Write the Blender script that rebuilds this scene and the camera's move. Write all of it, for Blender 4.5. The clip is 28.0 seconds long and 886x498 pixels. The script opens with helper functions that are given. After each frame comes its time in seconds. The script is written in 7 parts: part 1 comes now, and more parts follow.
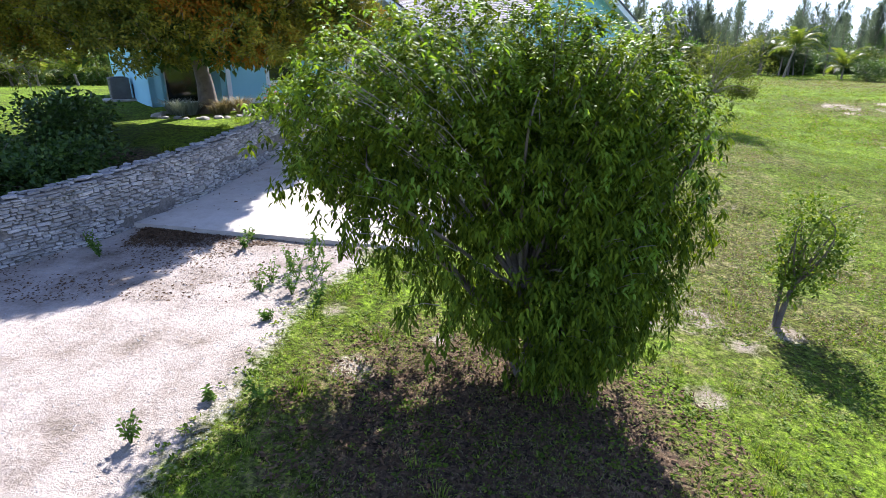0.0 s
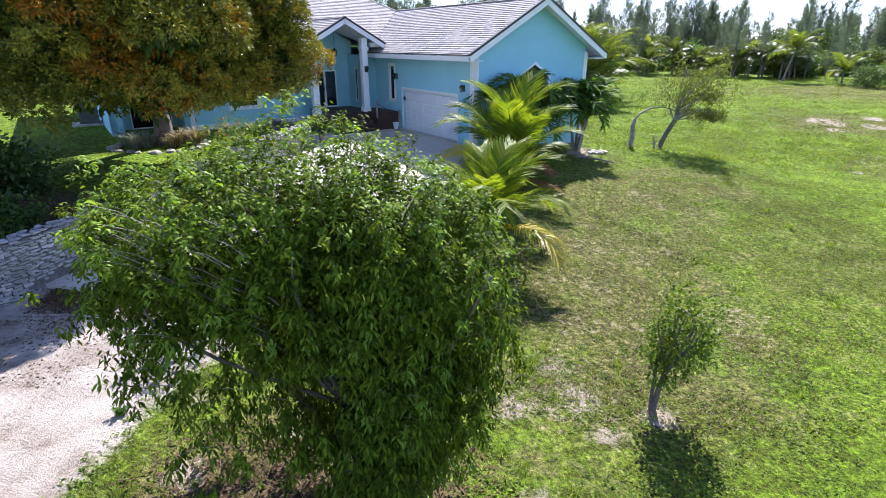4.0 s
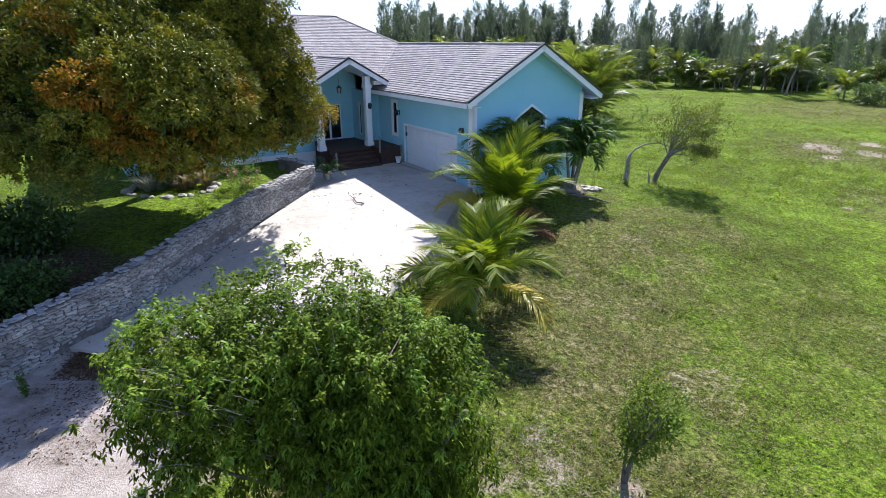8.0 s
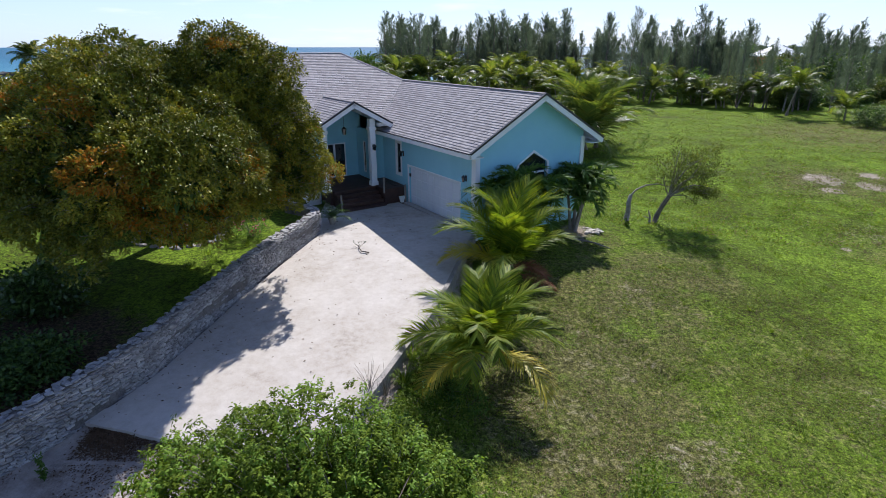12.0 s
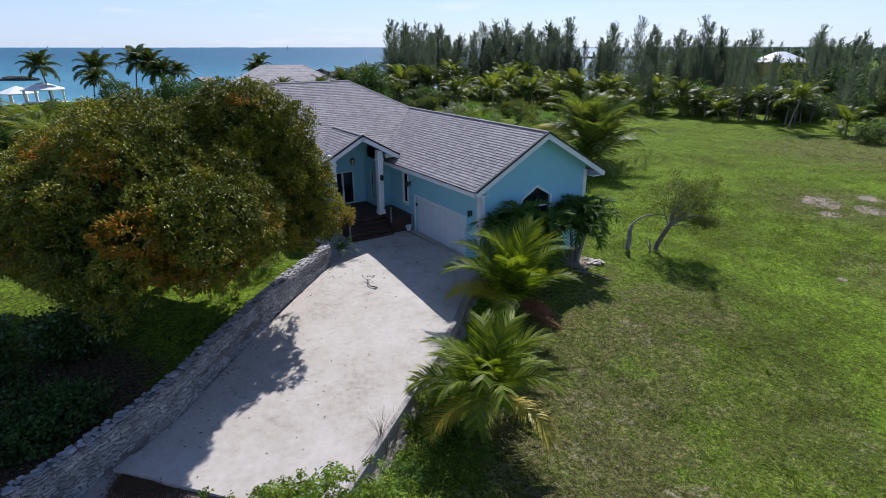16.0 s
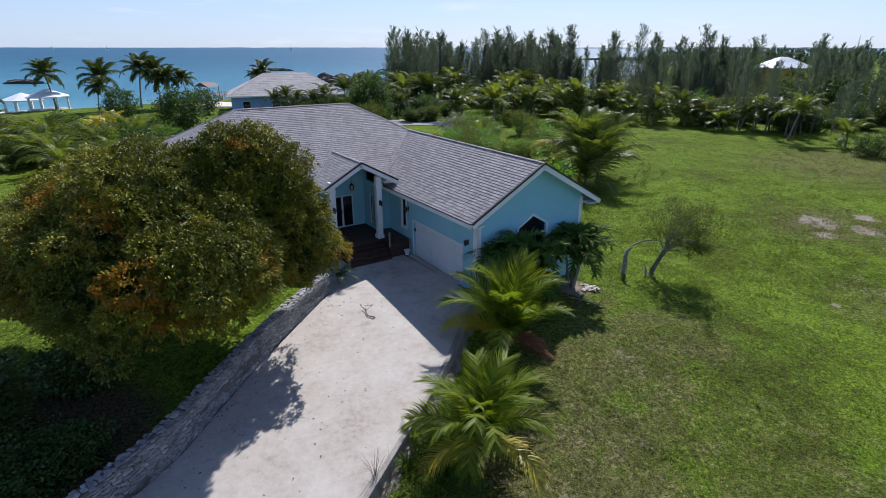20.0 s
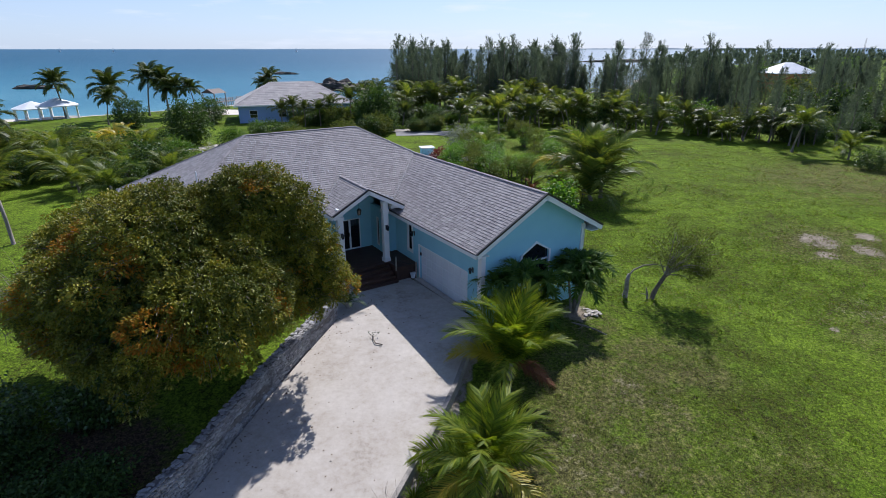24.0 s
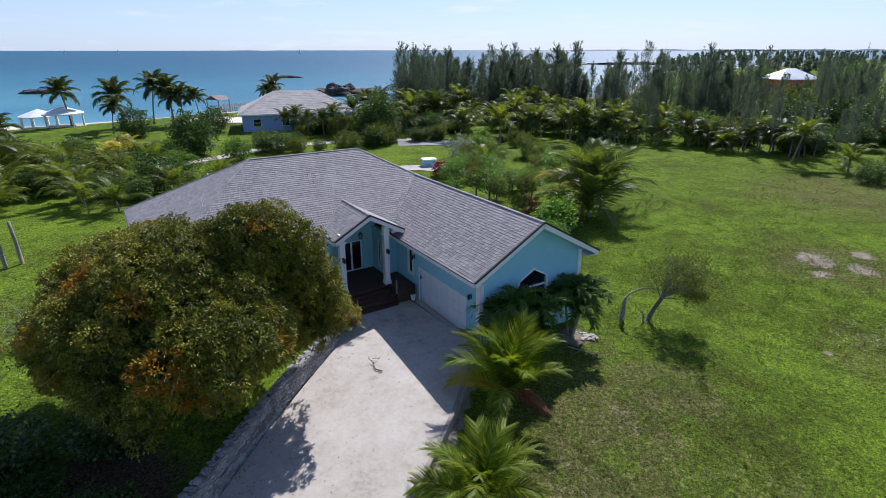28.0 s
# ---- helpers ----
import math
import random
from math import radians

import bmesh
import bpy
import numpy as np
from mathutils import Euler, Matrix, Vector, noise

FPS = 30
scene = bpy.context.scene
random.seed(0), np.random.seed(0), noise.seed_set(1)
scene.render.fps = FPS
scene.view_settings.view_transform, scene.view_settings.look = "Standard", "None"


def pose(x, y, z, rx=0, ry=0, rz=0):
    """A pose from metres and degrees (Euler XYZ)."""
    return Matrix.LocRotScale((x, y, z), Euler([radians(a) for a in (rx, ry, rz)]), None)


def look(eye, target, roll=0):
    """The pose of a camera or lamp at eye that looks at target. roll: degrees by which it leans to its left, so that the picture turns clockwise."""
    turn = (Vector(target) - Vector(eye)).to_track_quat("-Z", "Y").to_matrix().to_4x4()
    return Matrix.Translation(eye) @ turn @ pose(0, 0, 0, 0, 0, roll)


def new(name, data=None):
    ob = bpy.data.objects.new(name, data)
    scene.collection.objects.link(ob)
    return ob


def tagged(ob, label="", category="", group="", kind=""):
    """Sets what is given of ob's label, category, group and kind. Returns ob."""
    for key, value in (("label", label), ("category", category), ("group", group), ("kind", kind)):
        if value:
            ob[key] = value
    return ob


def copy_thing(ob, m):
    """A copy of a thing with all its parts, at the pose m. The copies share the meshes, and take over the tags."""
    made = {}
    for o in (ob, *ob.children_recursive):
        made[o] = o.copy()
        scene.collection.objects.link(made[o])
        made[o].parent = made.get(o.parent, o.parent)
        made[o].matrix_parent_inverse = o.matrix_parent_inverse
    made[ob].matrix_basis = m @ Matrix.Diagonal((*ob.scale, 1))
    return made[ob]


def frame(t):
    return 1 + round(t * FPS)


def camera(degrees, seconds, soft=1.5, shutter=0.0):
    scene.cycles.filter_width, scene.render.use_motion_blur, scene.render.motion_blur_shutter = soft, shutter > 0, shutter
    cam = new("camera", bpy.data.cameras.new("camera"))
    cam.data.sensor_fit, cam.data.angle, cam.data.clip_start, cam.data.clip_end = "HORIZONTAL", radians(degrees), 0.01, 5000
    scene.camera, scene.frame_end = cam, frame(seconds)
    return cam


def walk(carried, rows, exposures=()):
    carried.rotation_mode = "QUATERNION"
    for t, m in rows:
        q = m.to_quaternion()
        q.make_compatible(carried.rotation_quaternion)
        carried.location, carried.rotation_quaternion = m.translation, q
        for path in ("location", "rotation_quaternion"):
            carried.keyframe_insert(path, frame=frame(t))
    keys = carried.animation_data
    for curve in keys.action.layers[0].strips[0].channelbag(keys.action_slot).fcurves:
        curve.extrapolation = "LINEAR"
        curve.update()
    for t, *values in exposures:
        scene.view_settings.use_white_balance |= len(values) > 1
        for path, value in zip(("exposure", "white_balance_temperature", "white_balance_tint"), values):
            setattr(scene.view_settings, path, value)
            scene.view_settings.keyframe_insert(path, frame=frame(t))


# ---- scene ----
EXPOSURES = [(0.0, 1.68, 6050, 18), (2.5, 1.74, 6050, 18), (4.5, 1.56, 6050, 17), (8.0, 1.22, 6050, 16), (11.0, 0.78, 6000, 16), (15.0, 0.43, 5950, 16), (21.0, 0.32, 5950, 16), (28.0, 0.38, 5950, 16)]
cam = camera(79.28, 28.0, soft=0.8)
PATH = [  # seconds, x, y, z, yaw, pitch, lean
    (0.0, 0.000, 0.000, 3.840, -0.00, -20.30, -0.04),
    (0.5, 0.333, 0.053, 3.875, 0.19, -20.42, -0.03),
    (1.0, 0.855, 0.132, 3.935, 0.39, -20.54, -0.02),
    (1.5, 1.532, 0.209, 4.019, 0.60, -20.66, -0.01),
    (2.0, 1.990, 0.260, 4.129, 0.79, -20.76, 0.00),
    (2.5, 2.290, 0.331, 4.309, 0.95, -20.87, 0.01),
    (3.0, 2.407, 0.423, 4.653, 1.08, -20.95, 0.03),
    (3.5, 2.423, 0.477, 5.042, 1.17, -21.03, 0.04),
    (4.0, 2.403, 0.495, 5.359, 1.24, -21.09, 0.05),
    (4.5, 2.433, 0.471, 5.624, 1.31, -21.13, 0.06),
    (6.5, 2.534, 0.331, 6.575, 1.63, -21.23, 0.10),
    (7.0, 2.577, 0.289, 6.814, 1.72, -21.23, 0.09),
    (7.5, 2.640, 0.259, 7.040, 1.81, -21.21, 0.06),
    (8.0, 2.709, 0.262, 7.265, 1.91, -21.18, 0.04),
    (8.5, 2.777, 0.266, 7.457, 1.99, -21.13, 0.01),
    (9.0, 2.769, 0.344, 7.714, 2.04, -21.07, 0.00),
    (9.5, 2.681, 0.359, 7.981, 2.08, -21.01, 0.00),
    (10.0, 2.606, 0.368, 8.257, 2.10, -20.95, 0.01),
    (10.5, 2.597, 0.420, 8.548, 2.11, -20.89, 0.02),
    (11.0, 2.604, 0.470, 8.801, 2.13, -20.83, 0.02),
    (11.5, 2.601, 0.553, 9.017, 2.14, -20.79, 0.01),
    (12.0, 2.643, 0.567, 9.186, 2.16, -20.77, 0.00),
    (12.5, 2.696, 0.528, 9.361, 2.18, -20.76, 0.00),
    (14.5, 2.591, 0.497, 10.265, 2.34, -20.77, 0.01),
    (15.0, 2.569, 0.474, 10.433, 2.38, -20.78, 0.00),
    (15.5, 2.513, 0.405, 10.663, 2.44, -20.78, -0.01),
    (16.0, 2.504, 0.389, 10.908, 2.50, -20.77, -0.03),
    (16.5, 2.526, 0.423, 11.149, 2.55, -20.77, -0.05),
    (17.0, 2.562, 0.456, 11.347, 2.59, -20.77, -0.07),
    (17.5, 2.601, 0.517, 11.539, 2.64, -20.78, -0.08),
    (18.0, 2.620, 0.561, 11.709, 2.69, -20.79, -0.09),
    (18.5, 2.668, 0.596, 11.853, 2.73, -20.80, -0.10),
    (19.0, 2.733, 0.599, 11.993, 2.77, -20.80, -0.10),
    (19.5, 2.760, 0.573, 12.166, 2.79, -20.78, -0.09),
    (20.0, 2.763, 0.518, 12.328, 2.81, -20.76, -0.08),
    (20.5, 2.728, 0.516, 12.499, 2.84, -20.74, -0.07),
    (21.0, 2.730, 0.529, 12.701, 2.88, -20.73, -0.06),
    (21.5, 2.721, 0.519, 12.902, 2.93, -20.72, -0.05),
    (23.5, 2.700, 0.422, 13.648, 3.19, -20.68, -0.00),
    (24.0, 2.718, 0.354, 13.796, 3.27, -20.67, 0.01),
    (24.5, 2.767, 0.316, 13.989, 3.35, -20.65, 0.03),
    (25.0, 2.817, 0.279, 14.195, 3.42, -20.64, 0.04),
    (25.5, 2.831, 0.264, 14.337, 3.46, -20.63, 0.05),
    (26.0, 2.874, 0.273, 14.503, 3.50, -20.62, 0.06),
    (26.5, 2.903, 0.302, 14.690, 3.52, -20.61, 0.07),
    (27.0, 2.931, 0.309, 14.858, 3.55, -20.60, 0.07),
    (27.5, 2.938, 0.299, 15.021, 3.57, -20.58, 0.06),
    (28.0, 2.910, 0.279, 15.221, 3.59, -20.56, 0.04),
]
walk(cam, [(t, pose(x, y, z, 90 + pitch, lean, yaw)) for t, x, y, z, yaw, pitch, lean in PATH], EXPOSURES)

# ---- light ----
SUN_AZ, SUN_EL = radians(14.5), radians(44.0)
world = bpy.data.worlds.new("sky")
scene.world = world
world.use_nodes = True
wn = world.node_tree
sky = wn.nodes.new("ShaderNodeTexSky")
sky.sky_type = "NISHITA"
sky.sun_disc = False
sky.sun_elevation, sky.sun_rotation = SUN_EL, SUN_AZ
sky.air_density, sky.dust_density, sky.ozone_density = 0.9, 0.35, 3.0
haze = wn.nodes.new("ShaderNodeMix")
haze.data_type, haze.blend_type = "RGBA", "MULTIPLY"
haze.inputs[0].default_value = 1.0
haze.inputs[7].default_value = (0.91, 0.95, 1.14, 1)
wn.links.new(sky.outputs[0], haze.inputs[6])
# pale sea haze low over the horizon, with thin drifting cloud in it
sky_way = wn.nodes.new("ShaderNodeTexCoord")
sky_split = wn.nodes.new("ShaderNodeSeparateXYZ")
wn.links.new(sky_way.outputs["Generated"], sky_split.inputs[0])
veil = wn.nodes.new("ShaderNodeMapRange")
for i, v in enumerate((0.0, 0.35, 0.62, 0.05)):
    veil.inputs[i + 1].default_value = v
wn.links.new(sky_split.outputs["Z"], veil.inputs[0])
misty = wn.nodes.new("ShaderNodeMix")
misty.data_type = "RGBA"
misty.inputs[7].default_value = (6.0, 7.4, 8.7, 1)
wn.links.new(veil.outputs[0], misty.inputs[0])
wn.links.new(haze.outputs[2], misty.inputs[6])
stretch = wn.nodes.new("ShaderNodeMapping")
stretch.inputs["Scale"].default_value = (5.0, 5.0, 34.0)
wn.links.new(sky_way.outputs["Generated"], stretch.inputs[0])
wisps = wn.nodes.new("ShaderNodeTexNoise")
wisps.inputs["Scale"].default_value, wisps.inputs["Detail"].default_value, wisps.inputs["Roughness"].default_value = 1.3, 6.0, 0.6
wn.links.new(stretch.outputs[0], wisps.inputs["Vector"])
wispy = wn.nodes.new("ShaderNodeMapRange")
for i, v in enumerate((0.54, 0.74, 0.0, 0.55)):
    wispy.inputs[i + 1].default_value = v
wn.links.new(wisps.outputs["Fac"], wispy.inputs[0])
cloudy = wn.nodes.new("ShaderNodeMix")
cloudy.data_type = "RGBA"
cloudy.inputs[7].default_value = (8.3, 8.8, 9.2, 1)
wn.links.new(wispy.outputs[0], cloudy.inputs[0])
wn.links.new(misty.outputs[2], cloudy.inputs[6])
wn.links.new(cloudy.outputs[2], wn.nodes["Background"].inputs[0])
wn.nodes["Background"].inputs[1].default_value = 0.083
sun_data = bpy.data.lights.new("sun", "SUN")
sun_data.energy, sun_data.angle, sun_data.color = 4.75, radians(0.55), (1.0, 0.95, 0.86)
sun = new("sun", sun_data)
sun_way = Vector((math.sin(SUN_AZ) * math.cos(SUN_EL), math.cos(SUN_AZ) * math.cos(SUN_EL), math.sin(SUN_EL)))
sun.matrix_world = look(sun_way * 300, (0, 0, 0))

# ---- materials ----
def nodes_of(name):
    m = bpy.data.materials.new(name)
    m.use_nodes = True
    t = m.node_tree
    return m, t, t.nodes["Principled BSDF"]


def node(t, kind, **inputs):
    n = t.nodes.new(kind)
    for k, v in inputs.items():
        n.inputs[k.replace("_", " ")].default_value = v
    return n


def ramp(t, src, stops):
    r = t.nodes.new("ShaderNodeValToRGB")
    while len(r.color_ramp.elements) < len(stops):
        r.color_ramp.elements.new(0.5)
    for e, (p, c) in zip(r.color_ramp.elements, stops):
        e.position, e.color = p, (*c, 1)
    t.links.new(src, r.inputs[0])
    return r.outputs[0]


def noise_out(t, scale, detail=4, rough=0.6, vec=None, what="Fac"):
    n = node(t, "ShaderNodeTexNoise", Scale=scale, Detail=detail, Roughness=rough)
    if vec is None:
        g = t.nodes.new("ShaderNodeNewGeometry")
        vec = g.outputs["Position"]
    t.links.new(vec, n.inputs["Vector"])
    return n.outputs[what]


def mixc(t, fac, a, b, mode="MIX"):
    n = t.nodes.new("ShaderNodeMix")
    n.data_type, n.blend_type = "RGBA", mode
    for sock, v in ((n.inputs[0], fac), (n.inputs[6], a), (n.inputs[7], b)):
        if hasattr(v, "is_linked"):
            t.links.new(v, sock)
        elif isinstance(v, tuple):
            sock.default_value = (*v, 1)
        else:
            sock.default_value = v
    return n.outputs[2]


def calc(t, op, a, b=0.0, clamp=False):
    n = t.nodes.new("ShaderNodeMath")
    n.operation, n.use_clamp = op, clamp
    for sock, v in ((n.inputs[0], a), (n.inputs[1], b)):
        if hasattr(v, "is_linked"):
            t.links.new(v, sock)
        else:
            sock.default_value = v
    return n.outputs[0]


def bump(t, b, src, strength=0.4, dist=0.02):
    n = node(t, "ShaderNodeBump", Strength=strength, Distance=dist)
    t.links.new(src, n.inputs["Height"])
    t.links.new(n.outputs[0], b.inputs["Normal"])


def speckled(name, dark, light, scale=6.0, fine=60.0, rough=0.8, relief=0.3, dist=0.01, island=0.0, gloss=0.5):
    """A surface with large stains, fine grain, fine relief and, where asked, a tone for each piece."""
    m, t, b = nodes_of(name)
    big = noise_out(t, scale, 5, 0.6)
    small = noise_out(t, fine, 3, 0.7)
    mixed = calc(t, "ADD", calc(t, "MULTIPLY", big, 0.6), calc(t, "MULTIPLY", small, 0.4))
    col = ramp(t, mixed, ((0.32, dark), (0.68, light)))
    if island:
        g = t.nodes.new("ShaderNodeNewGeometry")
        o = t.nodes.new("ShaderNodeObjectInfo")
        k = calc(t, "FRACT", calc(t, "ADD", g.outputs["Random Per Island"], o.outputs["Random"]))
        v = calc(t, "ADD", calc(t, "MULTIPLY", k, island), 1.0 - island / 2)
        h = node(t, "ShaderNodeHueSaturation")
        t.links.new(col, h.inputs["Color"])
        t.links.new(v, h.inputs["Value"])
        col = h.outputs[0]
    t.links.new(col, b.inputs["Base Color"])
    b.inputs["Roughness"].default_value = rough
    b.inputs["Specular IOR Level"].default_value = gloss
    if relief:
        bump(t, b, small, relief, dist)
    return m


def leafy(name, colours, through_tint, translucent=0.35, rough=0.45, gloss=0.4):
    """Leaves: a tone for each leaf, light passing through."""
    m, t, b = nodes_of(name)
    g = t.nodes.new("ShaderNodeNewGeometry")
    o = t.nodes.new("ShaderNodeObjectInfo")
    big = noise_out(t, 0.9, 2, 0.5)
    k = calc(t, "ADD", calc(t, "MULTIPLY", g.outputs["Random Per Island"], 0.6), calc(t, "MULTIPLY", big, 0.5))
    k = calc(t, "ADD", k, calc(t, "MULTIPLY", o.outputs["Random"], 0.1))
    n = len(colours)
    col = ramp(t, k, [(0.15 + 0.75 * i / (n - 1), c) for i, c in enumerate(colours)])
    t.links.new(col, b.inputs["Base Color"])
    b.inputs["Roughness"].default_value = rough
    b.inputs["Specular IOR Level"].default_value = gloss
    tr = t.nodes.new("ShaderNodeBsdfTranslucent")
    t.links.new(mixc(t, 1.0, col, through_tint, "MULTIPLY"), tr.inputs["Color"])
    mx = t.nodes.new("ShaderNodeMixShader")
    mx.inputs[0].default_value = translucent
    t.links.new(b.outputs[0], mx.inputs[1])
    t.links.new(tr.outputs[0], mx.inputs[2])
    t.links.new(mx.outputs[0], t.nodes["Material Output"].inputs[0])
    return m


def plain(name, col, rough=0.5, metal=0.0, var=0.12):
    return speckled(name, tuple(c * (1 - var) for c in col), tuple(min(1, c * (1 + var)) for c in col), 3.0, 40.0, rough, 0.08, 0.004)


PAINT = speckled("blue_stucco", (0.27, 0.57, 0.69), (0.33, 0.645, 0.75), 0.8, 45, 0.85, 0.35, 0.006)
WHITE = speckled("white_paint", (0.72, 0.76, 0.78), (0.84, 0.86, 0.86), 1.5, 50, 0.55, 0.1, 0.003)
DOORW = speckled("white_door_paint", (0.70, 0.74, 0.77), (0.80, 0.83, 0.85), 1.0, 40, 0.5, 0.08, 0.003)
BLACK = speckled("black_metal", (0.012, 0.013, 0.015), (0.03, 0.03, 0.033), 8, 60, 0.45, 0.1, 0.002)
DARKMETAL = speckled("weathered_grey_metal", (0.07, 0.065, 0.06), (0.14, 0.13, 0.125), 3, 40, 0.6, 0.15, 0.003)
DECK = speckled("dark_deck_wood", (0.035, 0.018, 0.013), (0.085, 0.042, 0.028), 3, 50, 0.6, 0.3, 0.004, 0.35)
TILE = speckled("grey_roof_tile", (0.265, 0.248, 0.248), (0.325, 0.305, 0.302), 0.5, 30, 0.85, 0.4, 0.006, 0.34, 0.3)
STONE = speckled("wall_stone", (0.17, 0.166, 0.162), (0.50, 0.487, 0.47), 2.2, 28, 0.9, 0.6, 0.02, 0.5, 0.2)
MORTAR = speckled("wall_core", (0.05, 0.047, 0.045), (0.27, 0.25, 0.23), 1.5, 20, 0.95, 0.6, 0.03)
RENDER_GREY = speckled("weathered_cement", (0.16, 0.15, 0.135), (0.42, 0.39, 0.35), 1.6, 18, 0.9, 0.5, 0.02)
BARK = speckled("grey_bark", (0.07, 0.055, 0.045), (0.20, 0.165, 0.135), 5, 45, 0.9, 0.8, 0.02)
PALEBARK = speckled("pale_bark", (0.14, 0.12, 0.10), (0.34, 0.30, 0.26), 6, 40, 0.9, 0.7, 0.015)
PALMBARK = speckled("palm_bark", (0.12, 0.10, 0.08), (0.30, 0.26, 0.21), 5, 35, 0.9, 0.8, 0.02)
ROCK = speckled("brown_rock", (0.035, 0.03, 0.026), (0.14, 0.115, 0.09), 0.5, 6, 0.9, 0.8, 0.1)
LEAF_MANGO = leafy("mango_leaf", ((0.020, 0.036, 0.006), (0.045, 0.074, 0.008), (0.088, 0.135, 0.012), (0.15, 0.205, 0.018)), (1.5, 1.45, 0.45), 0.3, 0.6, 0.06)
LEAF_MANGO_NEW = leafy("new_mango_leaf", ((0.09, 0.17, 0.02), (0.15, 0.25, 0.03), (0.22, 0.32, 0.04)), (1.5, 1.5, 0.5), 0.38, 0.55, 0.15)
LEAF_ALMOND = leafy("almond_leaf", ((0.042, 0.056, 0.010), (0.085, 0.108, 0.014), (0.15, 0.17, 0.02), (0.23, 0.21, 0.025)), (1.5, 1.4, 0.5), 0.09, 0.5, 0.2)
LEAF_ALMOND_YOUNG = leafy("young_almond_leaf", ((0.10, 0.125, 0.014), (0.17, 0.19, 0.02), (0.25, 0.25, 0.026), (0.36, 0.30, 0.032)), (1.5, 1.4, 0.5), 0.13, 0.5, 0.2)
LEAF_AUTUMN = leafy("orange_leaf", ((0.13, 0.12, 0.016), (0.22, 0.17, 0.02), (0.31, 0.18, 0.018), (0.34, 0.13, 0.014)), (1.5, 1.2, 0.6), 0.2, 0.7, 0.12)
LEAF_PALM = leafy("palm_frond", ((0.045, 0.08, 0.011), (0.095, 0.155, 0.016), (0.155, 0.225, 0.02), (0.26, 0.285, 0.026)), (1.5, 1.45, 0.4), 0.46, 0.48, 0.14)
LEAF_PALM_FAR = leafy("far_palm_frond", ((0.05, 0.08, 0.018), (0.085, 0.13, 0.026), (0.13, 0.18, 0.035), (0.22, 0.23, 0.045)), (1.5, 1.45, 0.6), 0.42, 0.46, 0.22)
LEAF_PALM_DARK = leafy("dark_palm_frond", ((0.022, 0.042, 0.012), (0.042, 0.072, 0.018), (0.075, 0.108, 0.026), (0.13, 0.14, 0.035)), (1.4, 1.4, 0.6), 0.28, 0.46, 0.25)
LEAF_YELLOW = leafy("yellow_frond", ((0.30, 0.30, 0.03), (0.42, 0.38, 0.035), (0.48, 0.36, 0.03)), (1.2, 1.1, 0.5), 0.35)
LEAF_DEAD = leafy("dead_frond", ((0.10, 0.04, 0.018), (0.18, 0.07, 0.03), (0.24, 0.10, 0.04)), (1.0, 0.8, 0.6), 0.2, 0.8)
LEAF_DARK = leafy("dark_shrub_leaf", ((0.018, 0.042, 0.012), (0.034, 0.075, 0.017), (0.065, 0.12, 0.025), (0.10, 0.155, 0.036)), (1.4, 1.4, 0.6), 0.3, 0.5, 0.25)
LEAF_SHRUB = leafy("shrub_leaf", ((0.03, 0.065, 0.015), (0.055, 0.115, 0.022), (0.09, 0.165, 0.03), (0.14, 0.21, 0.045)), (1.4, 1.5, 0.6), 0.38, 0.55, 0.15)
LEAF_GLOSSY = leafy("glossy_shrub_leaf", ((0.02, 0.045, 0.014), (0.04, 0.085, 0.02), (0.07, 0.13, 0.028), (0.11, 0.17, 0.04)), (1.3, 1.4, 0.6), 0.25, 0.3, 0.55)
LEAF_BRIGHT = leafy("bright_glossy_leaf", ((0.04, 0.09, 0.014), (0.08, 0.17, 0.02), (0.13, 0.25, 0.03), (0.19, 0.31, 0.04)), (1.4, 1.5, 0.5), 0.35, 0.45, 0.25)
LEAF_PINE = leafy("casuarina_needles", ((0.034, 0.05, 0.04), (0.06, 0.084, 0.064), (0.092, 0.12, 0.086), (0.13, 0.16, 0.11)), (1.35, 1.4, 1.05), 0.45, 0.8, 0.1)
LEAF_SILVER = leafy("silver_leaf", ((0.14, 0.17, 0.13), (0.24, 0.27, 0.22), (0.34, 0.36, 0.30)), (1.1, 1.1, 0.8), 0.25, 0.5)
LEAF_PINK = leafy("pink_flower", ((0.45, 0.05, 0.14), (0.60, 0.09, 0.22)), (1.2, 0.8, 0.9), 0.3)
LEAF_RED = leafy("red_leaf", ((0.10, 0.012, 0.015), (0.22, 0.025, 0.03)), (1.2, 0.7, 0.7), 0.3)
GRASS = leafy("grass_blade", ((0.04, 0.07, 0.012), (0.09, 0.15, 0.018), (0.15, 0.23, 0.025), (0.24, 0.27, 0.06)), (1.4, 1.4, 0.5), 0.4, 0.6, 0.15)
LITTER = leafy("leaf_litter", ((0.045, 0.028, 0.017), (0.09, 0.056, 0.032), (0.15, 0.098, 0.06)), (1.0, 0.9, 0.7), 0.1, 0.8, 0.1)
WEED = leafy("lawn_weed", ((0.035, 0.065, 0.010), (0.075, 0.13, 0.014), (0.13, 0.20, 0.02), (0.20, 0.23, 0.05)), (1.4, 1.4, 0.5), 0.35, 0.55, 0.15)
DRYGRASS = leafy("dry_grass_blade", ((0.12, 0.11, 0.05), (0.20, 0.17, 0.09), (0.28, 0.24, 0.14)), (1.1, 1.0, 0.7), 0.3, 0.7, 0.2)


